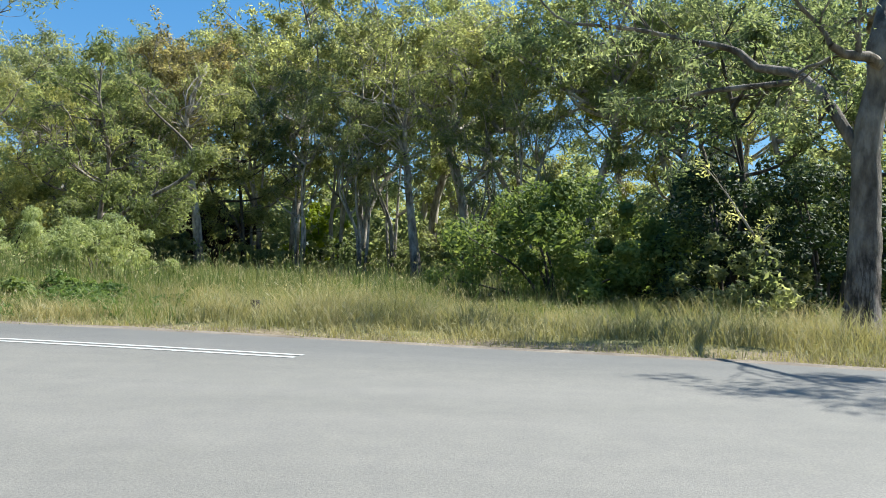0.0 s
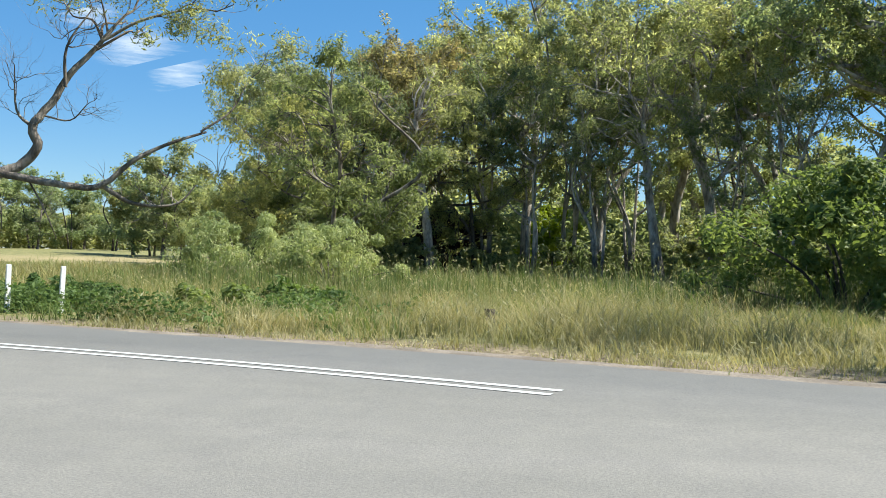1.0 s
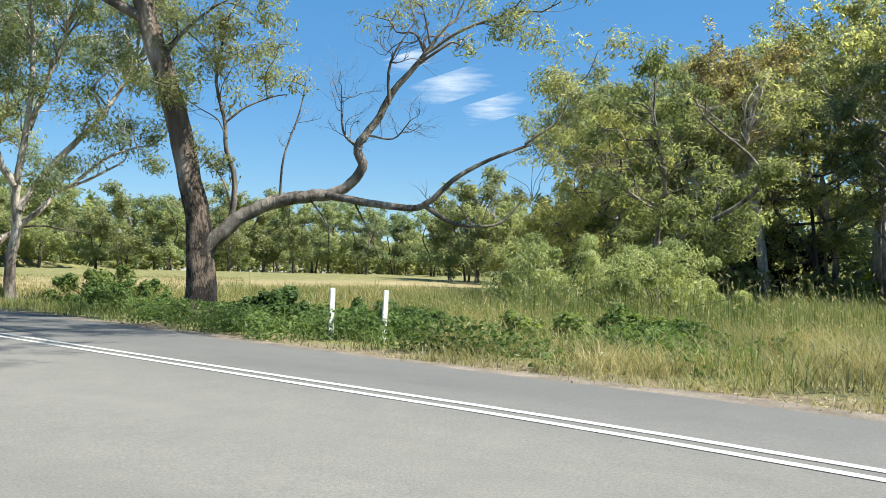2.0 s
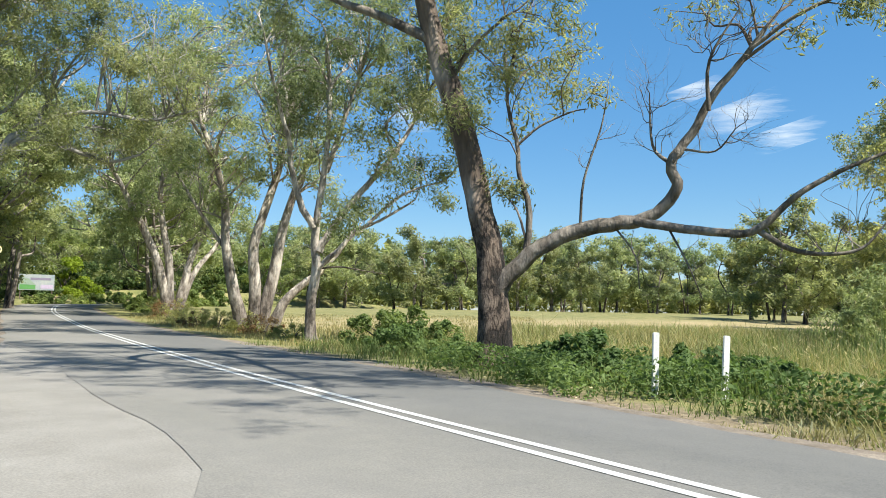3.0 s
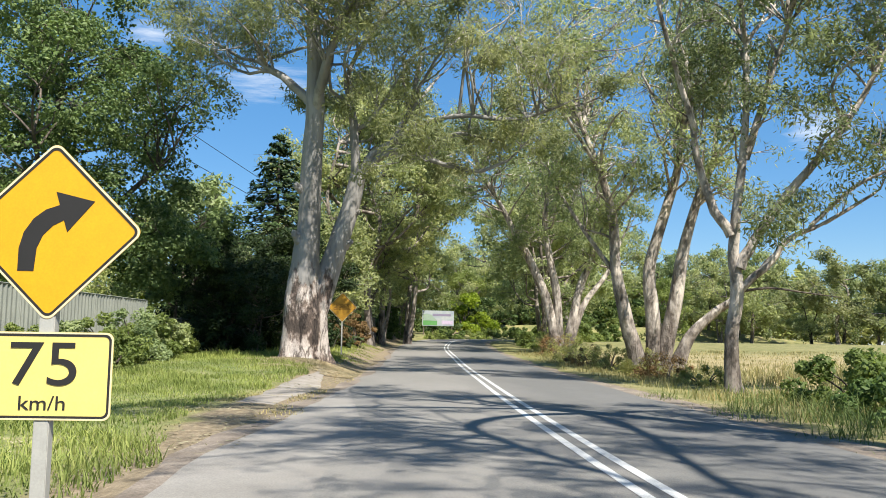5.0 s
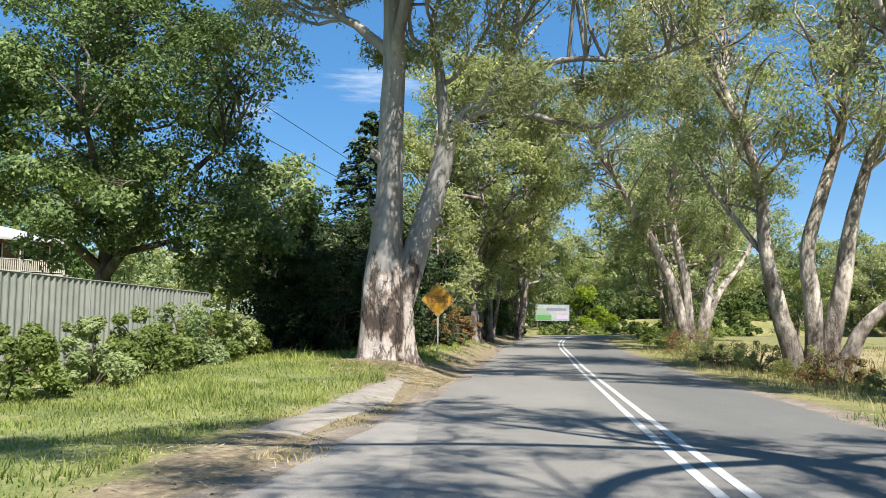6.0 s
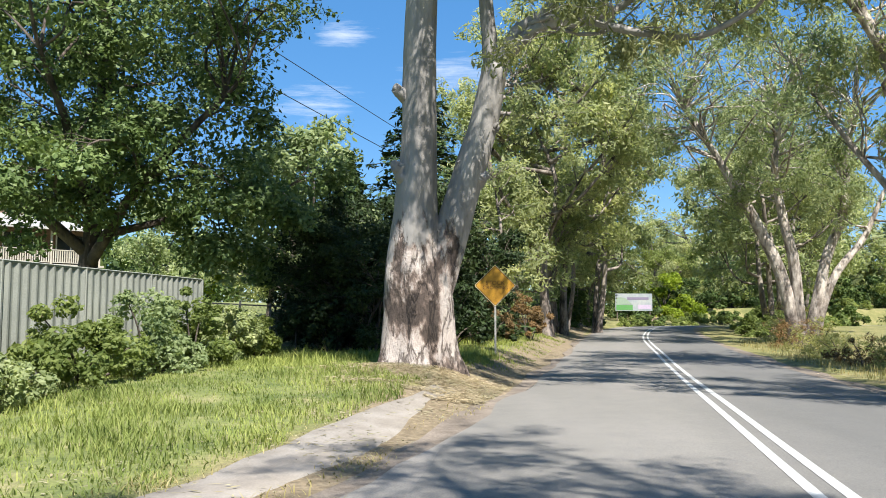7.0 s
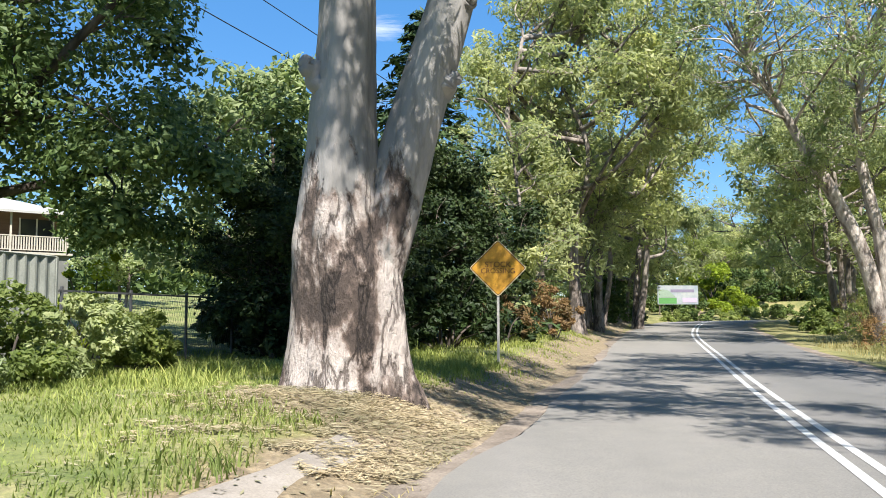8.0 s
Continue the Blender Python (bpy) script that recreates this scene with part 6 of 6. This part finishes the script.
lettering("speed_number", "75", 0.42, M_SIGN_BLACK, speed, (0.0, -0.007, 0.065), squeeze=1.2)
lettering("speed_unit", "km/h", 0.135, M_SIGN_BLACK, speed, (0.0, -0.007, -0.185), squeeze=1.2)

stock, plate = diamond_sign("stock_sign", "faded orange diamond sign on a grey post by the road edge", 0.96, -52.4, 13.87, 92, M_SIGN_OLD, M_SIGN_RUST, 2.3, 2.25)
lettering("sign_word", "STOCK", 0.19, M_SIGN_RUST, plate, (0, -0.007, 0.08))
lettering("sign_word", "CROSSING", 0.17, M_SIGN_RUST, plate, (0, -0.007, -0.07))

board = tagged(new("billboard"), "small roadside billboard with a landscape picture on two posts", "billboard")
board.matrix_basis = pose(-128, 33.1, 1.3, 0, 0, 98)
M_BOARD = surface("billboard_print", [(0.3, (0.19, 0.23, 0.26)), (0.7, (0.33, 0.34, 0.33))], scale=0.9, rough=0.5)
M_BOARD_GREEN = plain("billboard_green", (0.0744, 0.211, 0.062), 0.5)
part("panel", box("panel", (4.5, 0.08, 2.05), (0, 0, 2.75), M_BOARD, 0.01), board)
part("picture_band", box("picture_band", (2.0, 0.01, 0.62), (-1.15, -0.05, 2.12), M_BOARD_GREEN), board, "green painted band")
part("writing_bar", box("writing_bar", (2.6, 0.01, 0.3), (0.5, -0.05, 3.2), plain("billboard_ink", (0.16, 0.14, 0.2), 0.5)), board, "dark lettering bar")
part("picture_hill", flat_shape("picture_hill", [(-2.15, -0.5), (-0.2, -0.45), (-1.0, 0.25), (-1.7, 0.42), (-2.15, 0.3)], 0.004, plain("billboard_grey_green", (0.2, 0.26, 0.2), 0.5)), board, "grey-green painted hill", at=(0, -0.052, 2.95))
part("picture_field", box("picture_field", (1.6, 0.008, 0.5), (1.3, -0.05, 2.2), plain("billboard_mauve", (0.36, 0.3, 0.4), 0.5)), board, "mauve painted field")
for x in (-2.0, 2.0):
    part("post", box("post", (0.12, 0.12, 4.1), (x, 0.12, 1.75), M_BARK_DARK, 0.01), board)

# ---- bushes on the paddock's side ----
make_bush("bush", "large bright green leafy bush at the verge", (3.8, 28.0, -0.2), (4.2, 3.0, 3.7), M_LEAF_BRIGHT, 81, 26000, (0.17, 0.1), 44)
# Added bushes: their dark leaf colour stands in for shadow under the trees.
shady = make_bush("bush", "dark bush standing in for shadow under the verge trees", (0, 0, 0), (2.4, 2.0, 4.4), M_LEAF_SHADE, 84, 7000, (0.16, 0.09), 34, group="undergrowth")
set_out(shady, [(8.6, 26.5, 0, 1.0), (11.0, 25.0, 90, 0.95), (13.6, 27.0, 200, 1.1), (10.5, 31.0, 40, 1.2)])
make_bush("willow_bush", "drooping light green willow bush in the long grass", (-17.6, 35.0, -0.2), (2.6, 2.3, 2.9), M_LEAF_WILLOW, 82, 16000, (0.2, 0.045), 34, droop=1.0)
make_bush("willow_bush", "drooping light green willow bush in the long grass", (-14.2, 36.0, -0.2), (2.8, 2.4, 2.8), M_LEAF_WILLOW, 83, 16000, (0.2, 0.045), 34, droop=1.0)
for k, (x, y, w, h) in enumerate([(-29.1, 23.4, 2.2, 1.4), (-25.5, 21.8, 1.7, 1.1), (-16.3, 18.9, 1.1, 0.8), (-10.3, 19.8, 1.5, 0.7), (-13.8, 19.8, 1.4, 0.8), (-8.6, 21.5, 1.6, 0.7)]):
    make_bush("bramble_bush", "low leafy bramble on the grassy verge", (x, y, float(ground_z(x, y)) - 0.1), (w, w * 0.8, h), M_LEAF_BRIGHT if k % 3 == 0 else M_LEAF_WEED, 90 + k, int(3600 * w), (0.12, 0.08), 26, group="verge brambles")

stub = tagged(new("wooden_stump"), "short weathered grey wooden stump in the dry grass", "post")
stub.location = (-4.1, 19.25, float(ground_z(-4.1, 19.25)))
v, f = tube([(0, 0, -0.2), (0, 0, 0.2), (0.01, 0, 0.42), (0.01, 0, 0.421)], [0.1, 0.095, 0.085, 0.01], 10, 0.08, np.random.default_rng(3))
part("post", mesh("post", v, f, M_BARK_DARK, False), stub)

# wire-mesh fence going on from the sheet fence
M_WIRE_GREY = plain("weathered_wire", (0.1, 0.1, 0.1), 0.6, 0.3)
wire = tagged(new("wire_fence"), "grey wire-mesh fence on thin steel posts", "fence")
wire.matrix_basis = pose(-46.85, 6.05, 0.45, 0, 0, 72)
lines = []
for k in range(64):
    u = k * 0.09
    lines.append(tube([(-0.1 * u, u, 0.0), (-0.1 * (u + 0.55), u + 0.55, 1.5)], [0.003, 0.003], 3))
    lines.append(tube([(-0.1 * (u + 0.55), u + 0.55, 0.0), (-0.1 * u, u, 1.5)], [0.003, 0.003], 3))
v, f = joined(lines)
tagged(part("wire_mesh", mesh("wire_mesh", v, f, M_WIRE_GREY), wire), kind="stuff")
for u in (0.1, 2.1, 4.1, 6.1):
    part("post", box("post", (0.05, 0.05, 1.7), (-0.1 * u, u, 0.75), M_WIRE_GREY, 0.006), wire)
part("top_rail", box("top_rail", (0.04, 6.1, 0.04), (-0.3, 3.05, 1.52), M_WIRE_GREY, 0.004, radians(5.7)), wire)

# a low mound of shed bark at the old gum's foot
def mound(x, y):
    """How far the litter rises over the ground at the old gum's foot."""
    a = np.arctan2((y - 12.2) / 0.8, x + 43.2)
    r = np.hypot(x + 43.2, (y - 12.2) / 0.8) / (1 + 0.18 * np.sin(3 * a) + 0.1 * np.sin(7 * a))
    return 0.13 * np.clip(1 - (r / 2.2) ** 2, 0, 1)


rm = np.random.default_rng(8)
v, f = [], []
for i in range(14):
    for j in range(40):
        a, r = 2 * math.pi * j / 40, 2.3 * i / 13 * (1 + 0.18 * math.sin(3 * 2 * math.pi * j / 40) + 0.1 * math.sin(7 * 2 * math.pi * j / 40))
        x, y = -43.2 + r * math.cos(a), 12.2 + 0.8 * r * math.sin(a)
        v.append((x, y, float(ground_z(x, y)) + float(mound(x, y)) + 0.01 * rm.normal() - (0.12 if i == 13 else 0)))
for i in range(13):
    for j in range(40):
        k = (j + 1) % 40
        f.append((i * 40 + j, (i + 1) * 40 + j, (i + 1) * 40 + k, i * 40 + k))
M_MOUND = surface("bark_litter_mound", [(0.3, (0.223, 0.167, 0.105)), (0.7, (0.372, 0.298, 0.205))], scale=5, fine=35, fine_amount=0.7, rough=0.95, bump_strength=0.9, bump_distance=0.05)
tagged(new("litter_mound", mesh("litter_mound", v, np.array(f), M_MOUND)), "low mound of shed bark and dry leaves", "leaf litter", kind="structure")

# dry scrub at the feet of the roadside gums
for k, (x, y, w, h) in enumerate([(-38.5, 24.4, 1.1, 0.8), (-43, 25.2, 1.3, 0.9), (-46.2, 25.6, 1.2, 1.1), (-51.5, 26.4, 1.3, 1.2), (-55, 26.8, 1.5, 1.1), (-59, 27.6, 1.5, 1.2), (-63.5, 28.6, 1.6, 1.5), (-67, 29.0, 1.4, 1.6), (-72, 30.6, 1.9, 2.0), (-77, 32.4, 2.2, 2.2), (-82, 34.0, 2.3, 2.3), (-88, 36.2, 2.4, 2.4), (-94, 38.4, 2.5, 2.5)]):
    make_bush("scrub_bush", "dry olive and straw-coloured scrub at the foot of the gums", (x, y, float(ground_z(x, y)) - 0.1), (w, w * 0.8, h), M_LEAF_RUST if k % 3 == 1 else M_LEAF_WATTLE, 120 + k, 2600, (0.15, 0.03), 22, droop=-0.6, group="roadside scrub")
beam = tagged(new("timber_beam"), "pale weathered timber beam lying in the long grass", "beam")
beam.matrix_basis = pose(5.6, 16.9, float(ground_z(5.6, 16.9)) + 0.1, 0, 0, 2)
part("beam", box("beam", (2.2, 0.16, 0.22), (0, 0, 0), M_WHITE, 0.015), beam)

# ---- grass ----
def sward(name, label, count, area, height, width, mat, seed, lean=0.4, dist=None, patchy=1.4, heads=0.0, head=(0.09, 0.017)):
    """Grass over a stretch of the plan given as x and y ranges and a test; heads: share with a pale seed head."""
    rg = np.random.default_rng(seed)
    x0, x1, y0, y1 = area
    xy = np.column_stack([rg.uniform(x0, x1, count), rg.uniform(y0, y1, count)])
    s = (xy[:, 1] - road_y(xy[:, 0])) * 0.98
    clump = np.sin(xy[:, 0] * 1.7 + 2 * np.sin(xy[:, 1]) + seed) * np.sin(xy[:, 1] * 1.9 + 1.5 * np.sin(0.7 * xy[:, 0]) + seed)
    keep = dist(xy[:, 0], xy[:, 1], s) & (rg.uniform(-patchy, 1, count) < clump)
    xy, s, clump = xy[keep], s[keep], clump[keep]
    hh = (height(s) if callable(height) else height) * (0.85 + 0.35 * clump) * (0.95 + 0.4 * np.sin(0.55 * xy[:, 0] + 1.2 * np.sin(0.4 * xy[:, 1]) + seed) * np.sin(0.7 * xy[:, 1] + seed))
    z = ground_z(xy[:, 0], xy[:, 1]) - 0.02
    v, f = blades(rg, xy, z, hh, width, lean)
    ob = tagged(new(name, mesh(name, v, f, mat, False)), label, "grass", kind="stuff")
    if heads:
        k = rg.uniform(size=len(xy)) < heads
        tip = v.reshape(-1, 5, 3)[k, 4]
        v, f = leaves(rg, np.repeat(tip, 2, 0), *head, -1.2)
        tagged(new("seed_heads", mesh("seed_heads", v, f, M_SEED, False)), "pale straw-coloured grass seed heads", "grass", kind="stuff")
    return ob


def scatter(name, label, count, area, mat, seed, size, lift, dist, category, patchy=0.6):
    """Small leaves lying or standing low over a stretch of the plan."""
    rg = np.random.default_rng(seed)
    x0, x1, y0, y1 = area
    xy = np.column_stack([rg.uniform(x0, x1, count), rg.uniform(y0, y1, count)])
    s = (xy[:, 1] - road_y(xy[:, 0])) * 0.98
    clump = np.sin(xy[:, 0] * 1.3 + 2 * np.sin(0.8 * xy[:, 1]) + seed) * np.sin(xy[:, 1] * 1.6 + 1.5 * np.sin(0.9 * xy[:, 0]) + seed)
    keep = dist(xy[:, 0], xy[:, 1], s) & (rg.uniform(-patchy, 1, count) < clump)
    xy, clump = xy[keep], clump[keep]
    z = ground_z(xy[:, 0], xy[:, 1]) + mound(xy[:, 0], xy[:, 1]) + 0.014 + lift * rg.uniform(0, 1, len(xy)) * (0.4 + 0.6 * np.clip(clump + 0.4, 0, 1))
    v, f = leaves(rg, np.column_stack([xy, z]), *size, 0.0)
    if lift < 0.2:
        q = v.reshape(-1, 4, 3)
        q[:, :, 2] = q[:, :1, 2] * 0 + z[:, None] + (q[:, :, 2] - z[:, None]) * 0.2
        v = q.reshape(-1, 3)
    return tagged(new(name, mesh(name, v, f, mat, False)), label, category, kind="stuff")


verge_h = lambda s: 0.06 + 0.4 * smoothstep(s, 2.8, 8.5)
sward("long_grass", "long green and straw-coloured grass on the verge", 130000, (-32, 14, 10, 28), verge_h, 0.011, M_GRASS_TALL, 101, 0.95, lambda x, y, s: (s > 2.9) & ((x > -8 + 1.5 * np.sin(y)) | (s > 8.5)) & ((x > -20) | (s > 3.5)), heads=0.05)
sward("green_grass", "lush green grass and weeds on the verge", 75000, (-32, 14, 12, 30), lambda s: 0.08 + 0.34 * smoothstep(s, 2.8, 5.0), 0.016, M_GRASS_GREEN, 107, 0.9, lambda x, y, s: (s > 3.0) & ((x < -6 + 1.5 * np.sin(0.9 * y)) | (s > 9)), 0.7)
sward("dry_grass", "straw-coloured dry grass on the verge", 95000, (-11, 8, 10, 24), lambda s: 0.1 + 0.36 * smoothstep(s, 2.4, 5.5), 0.013, M_GRASS_DRY, 102, 1.1, lambda x, y, s: (s > 2.5) & (s < 9.5), 0.9, heads=0.06)
sward("long_grass", "long green grass at the edge of the woods", 60000, (-50, 20, 26, 58), 0.55, 0.03, M_GRASS_TALL, 103, 0.8, lambda x, y, s: s > 5)
sward("green_grass", "green weeds across the paddock", 60000, (-55, -8, 24, 70), 0.38, 0.036, M_GRASS_GREEN, 108, 0.8, lambda x, y, s: (s > 6) & (y > -x * 0.75 + 8), 0.8)
sward("reed_grass", "tall pale-headed reed grass before the woods", 9000, (-18, 4, 25, 33), 0.95, 0.015, M_GRASS_GREEN, 109, 0.25, lambda x, y, s: s > 5, heads=0.3, head=(0.12, 0.022))
sward("dry_grass", "golden dry grass across the paddock", 80000, (-80, -20, 18, 90), 0.15, 0.045, M_GRASS_DRY, 104, 0.5, lambda x, y, s: (s > 6.5) & (y < -x * 0.85 + 8))
sward("verge_grass", "rough green grass along the road edge", 50000, (-75, -24, 17, 32), 0.2, 0.018, M_GRASS_TALL, 105, 0.5, lambda x, y, s: (s > 4.4) & (s < 9))
sward("lawn_grass", "short bright green lawn beside the road", 170000, (-54, -18, 2, 14), 0.12, 0.018, M_GRASS_LAWN, 106, 0.7, lambda x, y, s: s < -np.interp(-x, [21, 28, 33, 38, 44], [4.6, 5.9, 5.62, 5.4, 5.3]) - 0.2 * np.sin(1.9 * x) * np.sin(0.7 * x + 1), 3.0)
sward("dry_grass", "trampled straw-coloured grass between the footpath and the road", 20000, (-43, -26, 9, 15), 0.07, 0.016, M_GRASS_DRY, 116, 1.3, lambda x, y, s: (s < -3.85) & (s > -4.5), 0.4)
sward("dry_grass", "straw-coloured grass along the edge of the lawn", 26000, (-43, -22, 7, 13), 0.06, 0.014, M_GRASS_DRY, 117, 1.3, lambda x, y, s: (s < -5.35) & (s > -np.interp(-x, [22, 29, 34, 44], [5.6, 6.4, 6.0, 5.7])), 1.0)
sward("verge_grass", "short green grass and weeds under the roadside trees", 70000, (-85, -44, 8, 22), lambda s: 0.06 + 0.16 * smoothstep(-s, 4.6, 7.0), 0.026, M_GRASS_LAWN, 115, 0.6, lambda x, y, s: (s < -4.5) & (s > -10) & (np.hypot(x + 43.2, y - 12.2) > 3.2), 1.2)
scatter("leaf_litter", "dry fallen bark and leaves round the old gum", 110000, (-47, -38, 9, 16), M_LITTER, 111, (0.14, 0.02), 0.08, lambda x, y, s: (np.hypot(x + 42.4, (y - 12.7) * 1.1) < 2.4 + 0.7 * np.sin(2.1 * x + y) * np.sin(1.7 * y - x) + 0.6 * np.sin(7.3 * x + 5.1 * y) + 0.5 * np.sin(13.0 * y - 11.0 * x)) & (s < -4.0), "leaf litter", 2.5)
scatter("leaf_litter", "dry fallen leaves along the road edge", 70000, (-62, -10, 4, 17), M_LITTER, 112, (0.11, 0.028), 0.03, lambda x, y, s: (s < -3.95) & (s > -6.8), "leaf litter", 0.7)
scatter("leaf_litter", "dry fallen leaves along the paddock verge", 60000, (-60, 10, 10, 26), M_LITTER, 113, (0.09, 0.03), 0.03, lambda x, y, s: (s > 2.45) & (s < 4.2), "leaf litter", 0.8)
scatter("weeds", "low broad-leaved green weeds on the verge", 130000, (-21, -6, 14, 26), M_LEAF_WEED, 114, (0.09, 0.05), 0.55, lambda x, y, s: (s > 3.7 + 0.8 * np.sin(1.7 * x) * np.sin(0.6 * x)) & (s < 9.5), "weeds", 0.3)
